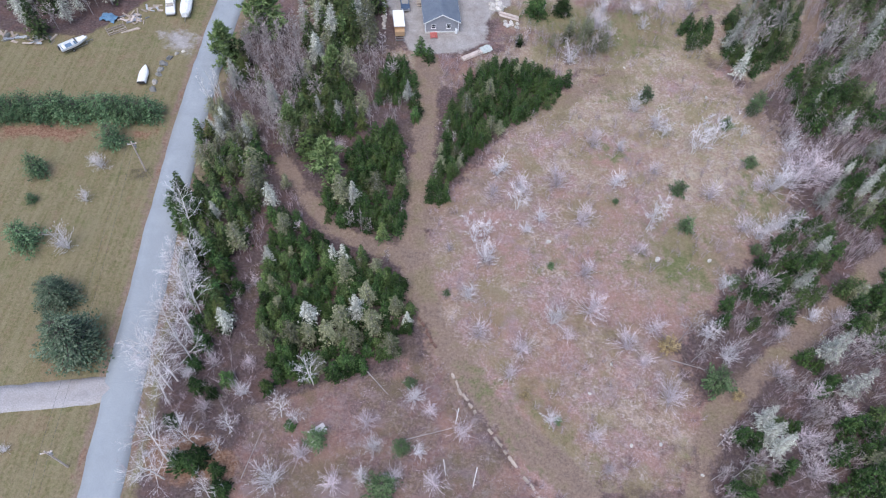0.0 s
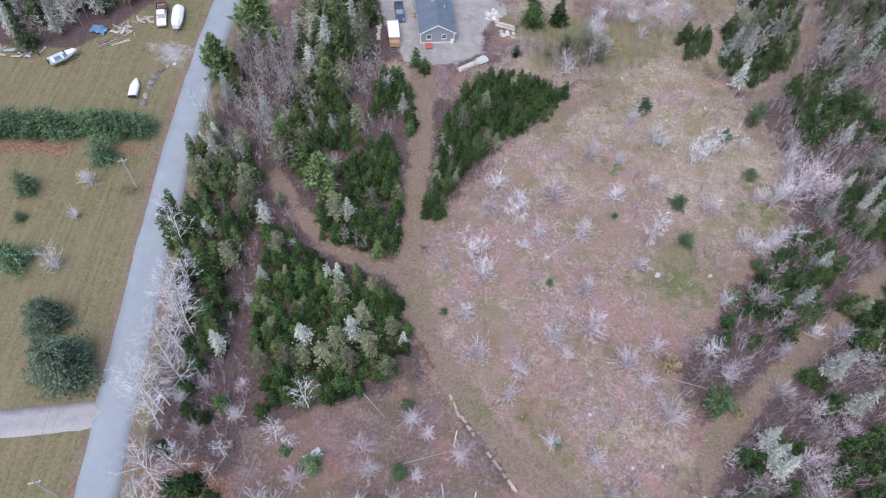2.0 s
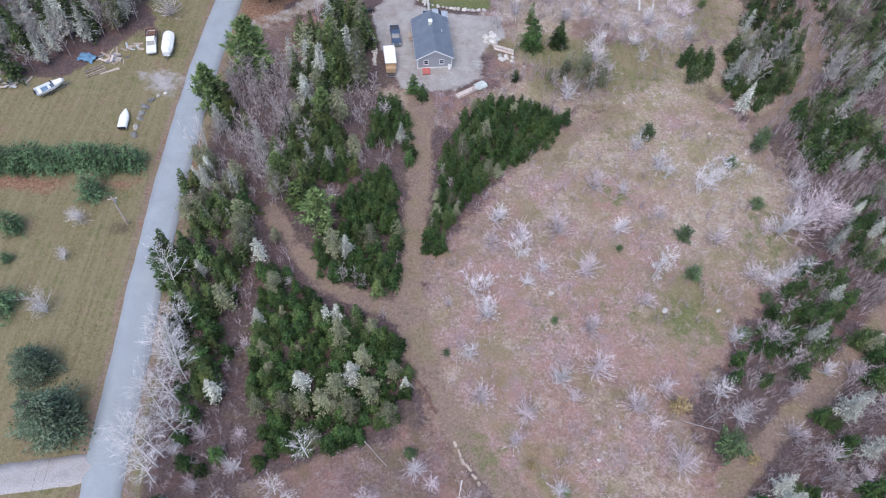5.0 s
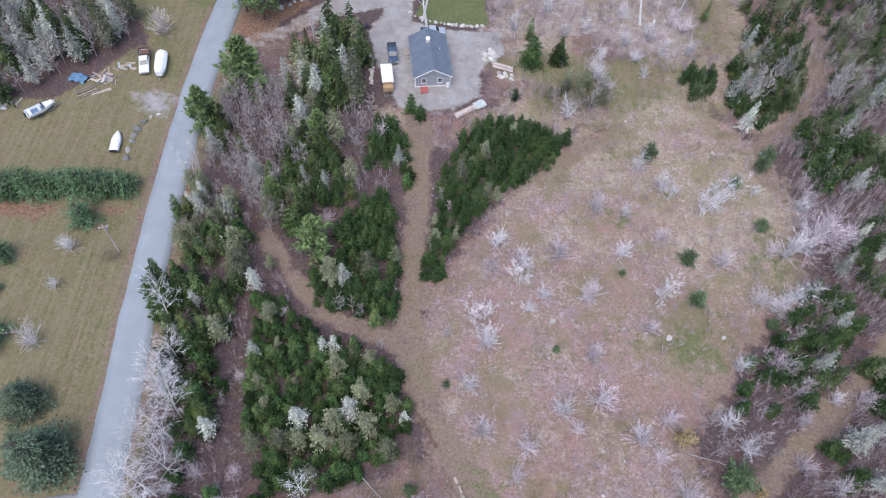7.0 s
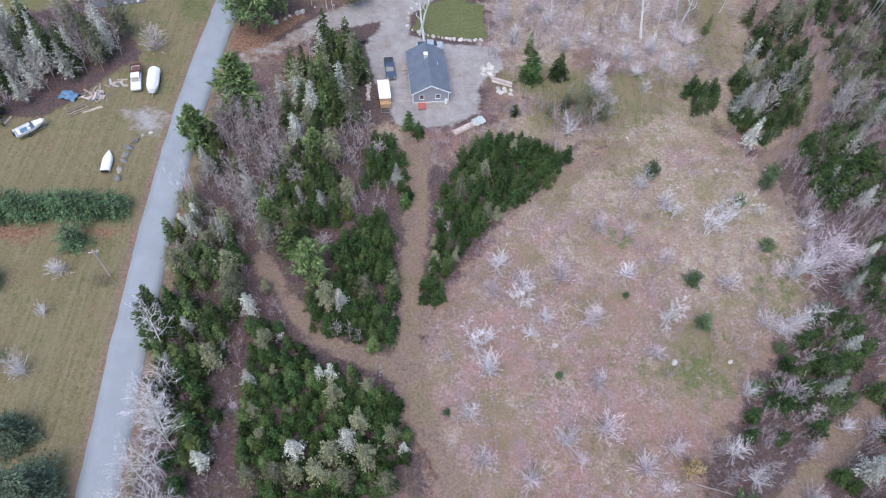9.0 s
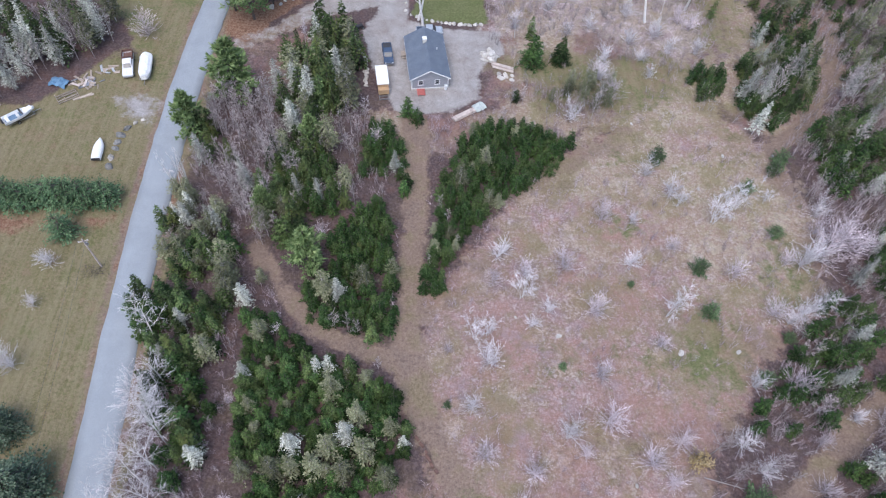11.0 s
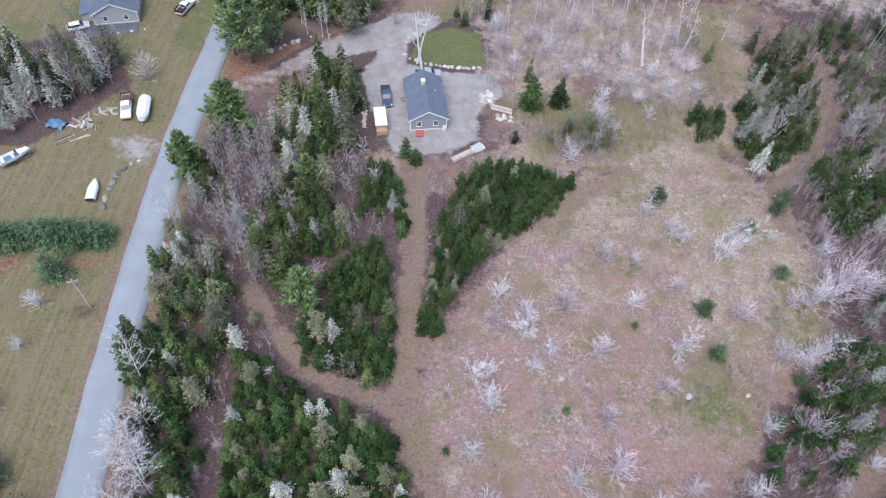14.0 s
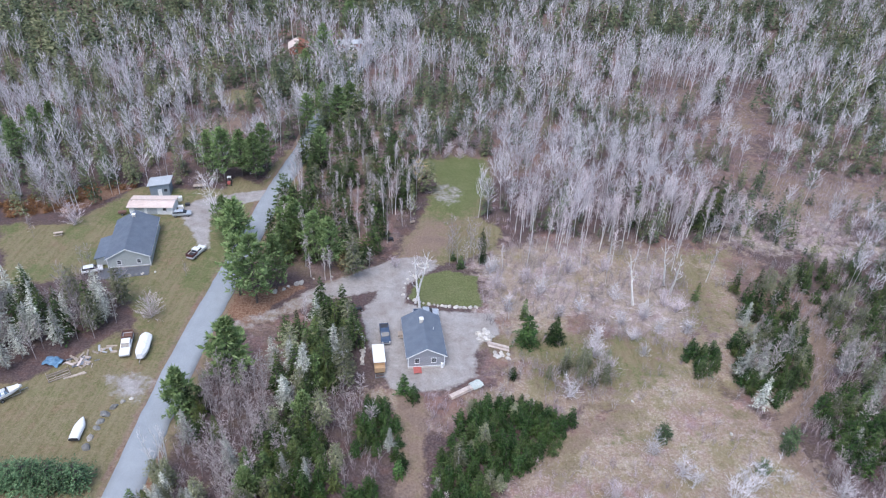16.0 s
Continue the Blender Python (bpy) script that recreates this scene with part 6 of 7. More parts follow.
for i in range(3):
    bm = boxes((9.1, 9.13, 3.5 + i * 4.2, 4.4 + i * 4.2, 1.2, 2.2))
    part("pane", bm, GLASS, part("window", boxes((9.1, 9.15, 3.4 + i * 4.2, 3.5 + i * 4.2, 1.1, 2.3), (9.1, 9.15, 4.4 + i * 4.2, 4.5 + i * 4.2, 1.1, 2.3), (9.1, 9.15, 3.5 + i * 4.2, 4.4 + i * 4.2, 2.2, 2.3), (9.1, 9.15, 3.5 + i * 4.2, 4.4 + i * 4.2, 1.1, 1.2)), WHITE, h2))
patio = tagged(part("patio", prism(bmesh.new(), [(-76.4, 0), (-66.5, 0), (-66.0, 0.06), (-76.9, 0.06)], 0, 4.6), PAVING), "dark paved patio before the long house", "patio", kind="structure")
patio.matrix_basis = Matrix.Translation((-71.4, 145.3, -0.02)) @ Matrix.Rotation(radians(15), 4, "Z") @ Matrix.Translation((71.4, -1.5, 0))

garage = thing("garage", pose(-80.3, 171.4, 0, 0, 0, 4), "long white garage with a pinkish tin roof", "garage")
part("wall", prism(bmesh.new(), [(0, -0.2), (10.8, -0.2), (10.8, 2.3), (0, 2.3)], 0, 5.0), WHITE, garage)
part("roof", prism(bmesh.new(), [(-0.4, 2.25), (11.2, 2.35), (11.2, 2.5), (-0.4, 2.4)], -0.4, 2.6), TIN, garage, "pinkish corrugated tin roof").rotation_euler = (radians(9), 0, 0)
back = part("roof", prism(bmesh.new(), [(-0.4, 0), (11.2, 0.1), (11.2, 0.22), (-0.4, 0.12)], 0, 3.0), TIN, garage, "pinkish corrugated tin roof")
back.matrix_basis = Matrix.Translation((0, 2.5, 2.72)) @ Matrix.Rotation(radians(-8), 4, "X")
for x in (1.2, 4.4):
    part("garage_door", boxes((x, x + 2.5, -0.03, 0.0, 0.0, 2.0)), GREY_TIN, garage, "pale grey garage door")
part("window", boxes((8.4, 9.3, -0.03, 0.0, 1.1, 1.9)), GLASS, garage)
for i in range(18):
    part("roof_rib", boxes((-0.2 + i * 0.64, -0.15 + i * 0.64, -0.4, 2.5, 2.42, 2.46)), TIN, garage).rotation_euler = (radians(9), 0, 0)

shed = thing("shed", pose(-78.6, 181.2, 0, 0, 0, 10), "blue-grey shed with a sloping grey tin roof", "shed")
part("wall", prism(bmesh.new(), [(0, -0.2), (5.0, -0.2), (5.0, 3.6), (0, 3.1)], 0, 4.0), BLUE_GREY, shed)
part("roof", prism(bmesh.new(), [(-0.5, 3.1), (5.5, 3.72), (5.5, 3.86), (-0.5, 3.24)], -0.6, 4.5), GREY_TIN, shed, "grey tin roof")
part("door", boxes((2.0, 3.0, -0.05, 0.0, 0.0, 2.0)), WHITE, shed, "white door")
part("window", boxes((3.6, 4.4, -0.04, 0.0, 1.2, 2.0)), GLASS, shed)

cabin = thing("far_cabin", pose(-67, 308, 0, 0, 0, 12), "far reddish-brown cabin among the trees", "house")
part("wall", prism(bmesh.new(), [(0, -0.2), (8, -0.2), (8, 2.8), (4, 5.0), (0, 2.8)], 0, 9), RUST_RED, cabin)
part("roof", roof_slope(bmesh.new(), -0.5, 2.55, 4, 5.05, -0.5, 9.5), TIN, cabin, "pale pinkish tin roof")
part("roof", roof_slope(bmesh.new(), 8.5, 2.55, 4, 5.05, -0.5, 9.5), RUST_RED, cabin, "reddish-brown roof")
part("window", boxes((2.0, 3.2, -0.04, 0.0, 1.2, 2.1)), GLASS, cabin)
part("door", boxes((5.0, 6.0, -0.05, 0.0, 0.0, 2.05)), WHITE, cabin, "white door")

barn = thing("far_barn", pose(-47.5, 318, 0, 0, 0, 14), "far long building with a pale grey tin roof", "barn")
part("wall", prism(bmesh.new(), [(0, -0.2), (10, -0.2), (10, 2.6), (0, 2.6)], 0, 6), RUST_RED, barn)
for y0, tilt, z in ((-0.5, 14, 2.55), (6.5, -14, 2.55)):
    slope = part("roof", boxes((-0.5, 10.5, 0.0, 3.6, 0.0, 0.12) if tilt > 0 else (-0.5, 10.5, -3.6, 0.0, 0.0, 0.12)), GREY_TIN, barn, "pale grey tin roof")
    slope.matrix_basis = Matrix.Translation((0, y0, z)) @ Matrix.Rotation(radians(tilt), 4, "X")
part("barn_door", boxes((3.5, 6.5, -0.05, 0.0, 0.0, 2.3)), WHITE, barn, "white sliding door")


# ---- vehicles ----
def wheel(parent, x, y, r=0.36, w=0.22):
    s = 1 if y > 0 else -1
    tyre = part("wheel", rod(bmesh.new(), (x, y - w / 2, r - 0.06), (x, y + w / 2, r - 0.06), r, n=16), RUBBER, parent, "black tyre")
    part("rim", rod(bmesh.new(), (x, y + s * w * 0.3, r - 0.06), (x, y + s * (w / 2 + 0.02), r - 0.06), r * 0.58, n=12), STEEL, tyre, "steel rim")


def bevelled(outline, y0, y1, b):
    bm = prism(bmesh.new(), outline, y0, y1)
    bmesh.ops.bevel(bm, geom=list(bm.edges), offset=b, segments=2, profile=0.6, affect="EDGES")
    return bm


def pickup(m, paint, bed_mat, label, ln=5.6, cap=False):
    """Faces +x."""
    car = thing("pickup_truck", m, label, "pickup truck")
    h = ln / 2
    part("body", bevelled([(-h, 0.5), (h - 0.05, 0.45), (h, 0.8), (h - 0.12, 1.02), (0.95, 1.12), (-h, 1.08)], -0.96, 0.96, 0.06), paint, car)
    part("cab", bevelled([(-0.95, 1.05), (1.35, 1.1), (0.62, 1.72), (-0.7, 1.76)], -0.82, 0.82, 0.08), paint, car)
    part("windscreen", prism(bmesh.new(), [(1.36, 1.14), (0.72, 1.67), (0.68, 1.66), (1.3, 1.12)], -0.72, 0.72), GLASS, car)
    part("rear_window", prism(bmesh.new(), [(-0.97, 1.16), (-0.77, 1.66), (-0.73, 1.66), (-0.92, 1.16)], -0.66, 0.66), GLASS, car)
    for y in (-0.835, 0.815):
        part("side_window", prism(bmesh.new(), [(-0.72, 1.2), (1.0, 1.2), (0.58, 1.64), (-0.62, 1.66)], y, y + 0.02), GLASS, car)
    bed = boxes((-h + 0.1, -1.05, -0.78, 0.78, 1.085, 1.1)) if not cap else boxes((-h + 0.05, -1.05, -0.86, 0.86, 1.08, 1.2, 0.03))
    part("bed", bed, bed_mat, car)
    for y in (-0.92, 0.8):
        part("bed_rail", boxes((-h, -1.0, y, y + 0.12, 1.05, 1.2, 0.02)), paint, car)
    part("tailgate", boxes((-h - 0.02, -h + 0.1, -0.8, 0.8, 0.75, 1.2, 0.02)), paint, car)
    part("bumper", boxes((h - 0.04, h + 0.12, -0.9, 0.9, 0.45, 0.65, 0.03)), STEEL, car)
    part("bumper", boxes((-h - 0.14, -h, -0.9, 0.9, 0.45, 0.62, 0.03)), STEEL, car)
    for y in (-0.85, 0.6):
        part("headlight", boxes((h - 0.05, h + 0.02, y, y + 0.25, 0.75, 0.9)), WHITE, car)
    for x in (-h + 1.05, h - 0.95):
        for y in (-0.88, 0.88):
            wheel(car, x, y)
    return car


def hatchback(m, paint, label, ln=4.6):
    car = thing("car", m, label, "car")
    h = ln / 2
    part("body", bevelled([(-h, 0.4), (h, 0.4), (h, 0.75), (h - 0.3, 0.92), (1.0, 1.0), (-h, 1.02)], -0.9, 0.9, 0.07), paint, car)
    part("cabin", bevelled([(-h + 0.1, 1.0), (1.2, 0.99), (0.4, 1.5), (-h + 0.5, 1.5)], -0.76, 0.76, 0.08), GLASS, car, "dark glazed cabin")
    part("roof", boxes((-h + 0.5, 0.42, -0.72, 0.72, 1.48, 1.54, 0.02)), paint, car)
    for y in (-0.8, 0.6):
        part("headlight", boxes((h - 0.1, h + 0.01, y, y + 0.22, 0.68, 0.82)), WHITE, car)
    for x in (-h + 0.8, h - 0.85):
        for y in (-0.82, 0.82):
            wheel(car, x, y, 0.33, 0.2)
    return car


def heading(x, y, tx, ty, z=0.0):
    return pose((x + tx) / 2, (y + ty) / 2, z, 0, 0, math.degrees(math.atan2(ty - y, tx - x)))


pickup(heading(-11.7, 130.4, -10.7, 124.6), CAR_BLUE, DARK_STEEL, "blue pickup truck with an open dark bed on gravel")
pickup(heading(-5.6, 134.7, -0.7, 135.2), CAR_SILVER, CAR_DARK, "silver pickup truck with a dark bed cover", 5.4, True)
dump = pickup(heading(-61.7, 124.3, -60.0, 117.8), CAR_WHITE, RUST_BROWN, "white flatbed truck with a rusty brown bed", 6.4)
for y in (-1.02, 0.94):
    part("bed_wall", boxes((-3.2, -1.0, y, y + 0.08, 1.1, 1.75)), RUST_BROWN, dump, "rusty brown bed wall")
part("bed_wall", boxes((-3.25, -3.17, -0.95, 0.95, 1.1, 1.75)), RUST_BROWN, dump, "rusty brown bed wall")
part("bed_wall", boxes((-1.08, -1.0, -0.95, 0.95, 1.1, 1.95)), RUST_BROWN, dump, "rusty brown bed wall")
old = pickup(heading(-58.6, 151.6, -57.0, 157.0), CAR_WHITE, DARK_STEEL, "white pickup truck with a dark maroon bed on grass", 5.4)
for y in (-1.0, 0.92):
    part("bed_wall", boxes((-2.7, -0.9, y, y + 0.08, 1.1, 1.6)), MAROON, old, "dark maroon bed wall")
part("bed_wall", boxes((-2.78, -2.7, -0.95, 0.95, 0.9, 1.6)), MAROON, old, "dark maroon bed wall")
hatchback(heading(-80.4, 144.6, -76.4, 146.6), CAR_WHITE, "white car parked beside the long house", 4.4)
hatchback(heading(-69.4, 171.2, -64.8, 172.4), CAR_SILVER, "silver estate car parked beside the garage")

quad = thing("quad_bike", pose(-17.6, 135.6, 0, 0, 0, 30), "black quad bike parked on the gravel", "quad bike")
part("body", bevelled([(-0.8, 0.45), (0.8, 0.45), (0.7, 0.8), (0.1, 0.72), (-0.7, 0.85)], -0.35, 0.35, 0.06), DARK_STEEL, quad)
part("handlebar", rod(bmesh.new(), (0.35, -0.4, 1.0), (0.35, 0.4, 1.0), 0.025), DARK_STEEL, quad)
part("steering_post", rod(bmesh.new(), (0.45, 0, 0.7), (0.35, 0, 1.0), 0.03), DARK_STEEL, quad)
for x in (-0.6, 0.6):
    for y in (-0.5, 0.5):
        wheel(quad, x, y, 0.3, 0.26)

tractor = thing("garden_tractor", pose(-60, 190, 0, 0, 0, -80), "red garden tractor at the woods' edge", "tractor")
part("hood", boxes((0.2, 1.3, -0.4, 0.4, 0.5, 1.1, 0.06)), RED, tractor)
part("seat", boxes((-0.6, -0.1, -0.3, 0.3, 0.7, 1.2, 0.05)), DARK_STEEL, tractor)
part("cab_frame", boxes((-0.8, -0.7, -0.5, -0.42, 0.5, 2.0), (-0.8, -0.7, 0.42, 0.5, 0.5, 2.0), (-0.9, 0.2, -0.55, 0.55, 1.98, 2.08)), WHITE, tractor)
for x, r in ((-0.5, 0.5), (0.95, 0.3)):
    for y in (-0.6, 0.6):
        wheel(tractor, x, y, r, 0.25)
mower = thing("ride_on_mower", pose(-13, 164, 0, 0, 0, 20), "dark ride-on mower under the trees", "mower")
part("body", boxes((-0.7, 0.7, -0.4, 0.4, 0.3, 0.8, 0.08)), DARK_STEEL, mower)
part("seat", boxes((-0.6, -0.1, -0.25, 0.25, 0.8, 1.15, 0.04)), DARK_STEEL, mower)
for x in (-0.5, 0.5):
    for y in (-0.42, 0.42):
        wheel(mower, x, y, 0.24, 0.18)
cart = thing("garden_cart", pose(-82, 171, 0, 0, 0, 15), "dark rusty cart on the grass", "cart")
part("tub", bevelled([(-0.9, 0.45), (0.9, 0.45), (1.0, 1.0), (-1.0, 1.0)], -0.5, 0.5, 0.05), RUST_BROWN, cart)
for y in (-0.6, 0.6):
    wheel(cart, 0, y, 0.32, 0.15)


def hull_bm(ln, beam, depth, rows=9, open_top=True, vee=0.25):
    """A boat's hull that faces +x, pointed at the bow, with a V bottom."""
    bm = bmesh.new()
    rings = []
    for i in range(rows):
        f = i / (rows - 1)
        b = beam / 2 * (1.0 if f < 0.45 else max(0.04, 1 - ((f - 0.45) / 0.55) ** 2))
        x = -ln / 2 + ln * f
        z0, z1 = 0.12 * depth + 0.5 * depth * f ** 4, depth * (1 + 0.22 * f * f)
        rings.append([bm.verts.new(p) for p in ((x, -b, z1), (x, -b * 0.86, z0 + vee * depth), (x, 0, z0), (x, b * 0.86, z0 + vee * depth), (x, b, z1))])
    for a, c in zip(rings, rings[1:]):
        for j in range(4):
            bm.faces.new((a[j], a[j + 1], c[j + 1], c[j]))
    bm.faces.new(rings[0])
    bm.faces.new(rings[-1][::-1])
    if not open_top:
        for a, c in zip(rings, rings[1:]):
            bm.faces.new((a[4], a[0], c[0], c[4]))
    bmesh.ops.recalc_face_normals(bm, faces=bm.faces)
    if open_top:
        bmesh.ops.solidify(bm, geom=list(bm.faces), thickness=0.06)
    return bm


def trailer_frame(parent, ln, w, y_off=0.0):
    part("trailer_frame", boxes((-ln / 2, ln / 2, -w / 2, -w / 2 + 0.08, 0.4, 0.5), (-ln / 2, ln / 2, w / 2 - 0.08, w / 2, 0.4, 0.5), (-ln / 2, -ln / 2 + 0.08, -w / 2 + 0.08, w / 2 - 0.08, 0.4, 0.5), (ln / 2 - 0.08, ln / 2, -w / 2 + 0.08, w / 2 - 0.08, 0.4, 0.5), (ln / 2, ln / 2 + 1.3, -0.05, 0.05, 0.38, 0.48)), STEEL, parent, "galvanised trailer frame")
    part("jockey_wheel", rod(bmesh.new(), (ln / 2 + 1.2, 0, -0.1), (ln / 2 + 1.2, 0, 0.4), 0.05), STEEL, parent)
    for y in (-w / 2 - 0.1, w / 2 + 0.1):
        wheel(parent, -ln * 0.15, y, 0.3, 0.18)


boat = thing("motor_boat", heading(-78.4, 104.6, -74.2, 108.4), "white motor boat with a blue lining on a trailer", "boat")
hull = part("hull", hull_bm(5.6, 2.1, 0.95), WHITE, boat)
hull.location.z = 0.5
part("lining", boxes((-2.5, 0.7, -0.8, 0.8, 1.0, 1.05)), BOAT_BLUE, boat, "blue boat lining")
part("foredeck", prism(bmesh.new(), [(0.8, 1.5), (2.4, 1.62), (2.4, 1.66), (0.8, 1.56)], -0.55, 0.55), WHITE, boat)
part("windscreen", prism(bmesh.new(), [(0.6, 1.5), (0.3, 1.95), (0.34, 1.95), (0.66, 1.5)], -0.85, 0.85), GLASS, boat)
for y in (-0.55, 0.15):
    part("seat", boxes((-0.5, 0.0, y, y + 0.45, 1.05, 1.5, 0.05)), COVER, boat)
part("rear_bench", boxes((-2.4, -1.8, -0.75, 0.75, 1.05, 1.4, 0.05)), COVER, boat)
part("outboard_motor", boxes((-3.15, -2.8, -0.2, 0.2, 0.9, 1.75, 0.08)), DARK_STEEL, boat)
trailer_frame(boat, 4.6, 1.5)

wrapped = thing("covered_boat", heading(-57.9, 123.7, -56.8, 117.2), "boat under a taut white cover on a trailer", "boat")
bm = bmesh.new()
rings = []
for i in range(10):
    f = i / 9
    b = 1.15 * (0.9 if f == 0 else 1.0 if f < 0.6 else 1 - 0.55 * ((f - 0.6) / 0.4) ** 2)
    x = -3.2 + 6.4 * f
    sag = 0.07 * math.sin(i * 2.1)
    rings.append([bm.verts.new(p) for p in ((x, -b, 0.62), (x, -b * 1.02, 1.15 + sag), (x, -b * 0.55, 1.62 + sag), (x, 0, 1.85 - 0.12 * f + sag), (x, b * 0.55, 1.62 - sag), (x, b * 1.02, 1.15 - sag), (x, b, 0.62))])
for a, c in zip(rings, rings[1:]):
    for j in range(6):
        bm.faces.new((a[j], a[j + 1], c[j + 1], c[j]))
bm.faces.new(rings[0])
bm.faces.new(rings[-1][::-1])
bmesh.ops.recalc_face_normals(bm, faces=bm.faces)
part("cover", bm, COVER, wrapped)
trailer_frame(wrapped, 5.8, 1.9)

skiff = thing("upturned_boat", heading(-60.1, 97.3, -60.7, 102.3, 0.25), "white boat lying upside down on the grass", "boat")
bm = bmesh.new()
rings = []
for i in range(10):
    f = i / 9
    b = 0.95 * (1 - 0.12 * (1 - f)) * (1.0 if f < 0.5 else max(0.12, 1 - 0.9 * ((f - 0.5) / 0.5) ** 2))
    x, top = -2.5 + 5.0 * f, 0.8 - 0.28 * f ** 3
    rings.append([bm.verts.new(p) for p in ((x, -b, 0.1), (x, -b * 0.96, top * 0.62), (x, -b * 0.72, top * 0.9), (x, 0, top), (x, b * 0.72, top * 0.9), (x, b * 0.96, top * 0.62), (x, b, 0.1))])
for a, d in zip(rings, rings[1:]):
    for k in range(6):
        bm.faces.new((a[k], a[k + 1], d[k + 1], d[k]))
bm.faces.new(rings[-1][::-1])
bmesh.ops.recalc_face_normals(bm, faces=bm.faces)
for face in bm.faces:
    face.smooth = len(face.verts) == 4
part("hull", bm, COVER, skiff)
part("transom", boxes((-2.48, -2.42, -0.78, 0.78, 0.1, 0.6)), DARK_STEEL, skiff, "dark transom")
for x in (-1.6, 1.2):
    part("block", boxes((x, x + 0.3, -0.6, 0.6, -0.4, 0.15)), WOOD, skiff)

hut = thing("wooden_shed_trailer", heading(-11.0, 115.3, -12.2, 122.6), "small raw-wood hut on skids with a white roof", "shed")
part("roof", boxes((-1.7, 3.5, -1.15, 1.15, 2.15, 2.3, 0.03)), COVER, hut, "white sheet roof")
part("wall", boxes((-1.5, 3.4, -1.0, 1.0, 0.3, 2.15)), NEW_WOOD, hut)
part("porch_wall", boxes((-2.4, -1.5, -1.0, 1.0, 0.3, 1.35)), NEW_WOOD, hut)
for y in (-0.95, 0.85):
    part("skid", boxes((-3.6, 3.6, y, y + 0.1, -0.15, 0.3)), STEEL, hut, "pale skid rail")
part("cross_bar", boxes((-3.6, -3.5, -0.85, 0.85, 0.05, 0.3)), STEEL, hut)
part("cross_bar", boxes((-2.75, -2.65, -0.85, 0.85, 0.05, 0.3)), STEEL, hut)
for i in range(8):
    part("board", boxes((-1.53, -1.5, -0.98 + i * 0.245, -0.76 + i * 0.245, 0.35, 2.1)), NEW_WOOD, hut)


# ---- poles ----
def pole(x, y, h, arm, label):
    p = thing("utility_pole", pose(x, y, -0.3, 0, 0, 20), label, "pole")
    part("post", rod(bmesh.new(), (0, 0, 0), (0, 0, h + 0.3), 0.15, 0.1, 10), LOG, p)
    if arm:
        part("cross_arm", boxes((-0.75, 0.75, -0.06, 0.06, h - 0.35, h - 0.2)), LOG, p)
        for ix in (-0.65, 0.0, 0.65):
            part("insulator", rod(bmesh.new(), (ix, 0, h - 0.2), (ix, 0, h), 0.05, 0.03), WHITE, p)
    part("transformer", rod(bmesh.new(), (0.28, 0, h - 1.3), (0.28, 0, h - 0.7), 0.16, n=10), STEEL, p)


pole(-53.1, 76.2, 7.8, True, "pale wooden utility pole on the grass verge")
pole(-48.4, 24.0, 7.2, True, "pale wooden utility pole on the grass verge")
pole(-36.4, 142.2, 6.4, False, "pale wooden pole beside the driveway")
pole(-44.5, 240.0, 9.0, True, "far wooden utility pole beside the road")


def cable(p0, p1, sag, r=0.014):
    bm = bmesh.new()
    a, b = Vector(p0), Vector(p1)
    pts = [a.lerp(b, i / 14) - Vector((0, 0, sag * 4 * (i / 14) * (1 - i / 14))) for i in range(15)]
    for u, v in zip(pts, pts[1:]):
        rod(bm, u, v, r, n=5)
    tagged(part("power_cable", bm, DARK_STEEL), "thin dark power cable hung between poles", "cable", "power cables")


for k in (-0.6, 0.6):
    cable((-53.1 + k, 76.2 + k * 0.36, 7.75), (-48.4 + k, 24.0 + k * 0.36, 7.15), 0.7)
    cable((-48.4 + k, 24.0 + k * 0.36, 7.15), (-43.0 + k, -30.0 + k * 0.36, 7.0), 0.7)


# ---- stones, logs and clutter ----
ROCKS = [[rock_bm(500 + i, 1.0, 0.78, 0.7), None] for i in range(4)]
ROCK_MESH = {}


JUNK = ((-68.6, 175.2, "freezer", "white chest freezer beside the garage", 1.3, 0.7, 0.9, WHITE), (-67.4, 177.0, "tool_box", "dark steel box beside the garage", 1.2, 0.8, 0.7, DARK_STEEL), (-71.6, 178.6, "oil_drum_rack", "red painted rack beside the shed", 1.6, 0.6, 0.8, RED), (-70.2, 179.6, "water_tank", "pale plastic water tank beside the shed", 1.0, 1.0, 1.1, COVER))
for x, y, name, label, lx, ly, lz, mat in JUNK:
    crate = thing(name, pose(x, y, -0.06, 0, 0, 14), label, name.replace("_", " "))
    part("body", boxes((-lx / 2, lx / 2, -ly / 2, ly / 2, 0.0, lz, 0.06)), mat, crate)
    part("lid", boxes((-lx / 2 - 0.03, lx / 2 + 0.03, -ly / 2 - 0.03, ly / 2 + 0.03, lz, lz + 0.07, 0.02)), mat, crate)


def rock(x, y, size, turn, mat, label, group, flat=1.0, lie=0.0):
    i = int(abs(x * 7 + y * 13)) % 4
    key = (i, mat.name)
    if key not in ROCK_MESH:
        me = bpy.data.meshes.new("boulder")
        ROCKS[i][0].to_mesh(me)
        me.materials.append(mat)
        ROCK_MESH[key] = me
    ob = new("boulder", ROCK_MESH[key])
    ob.matrix_basis = Matrix.Translation((x, y, lie)) @ Matrix.Rotation(turn, 4, "Z") @ Matrix.Diagonal((size, size * 0.9, size * flat, 1))
    return tagged(ob, label, "boulder", group)


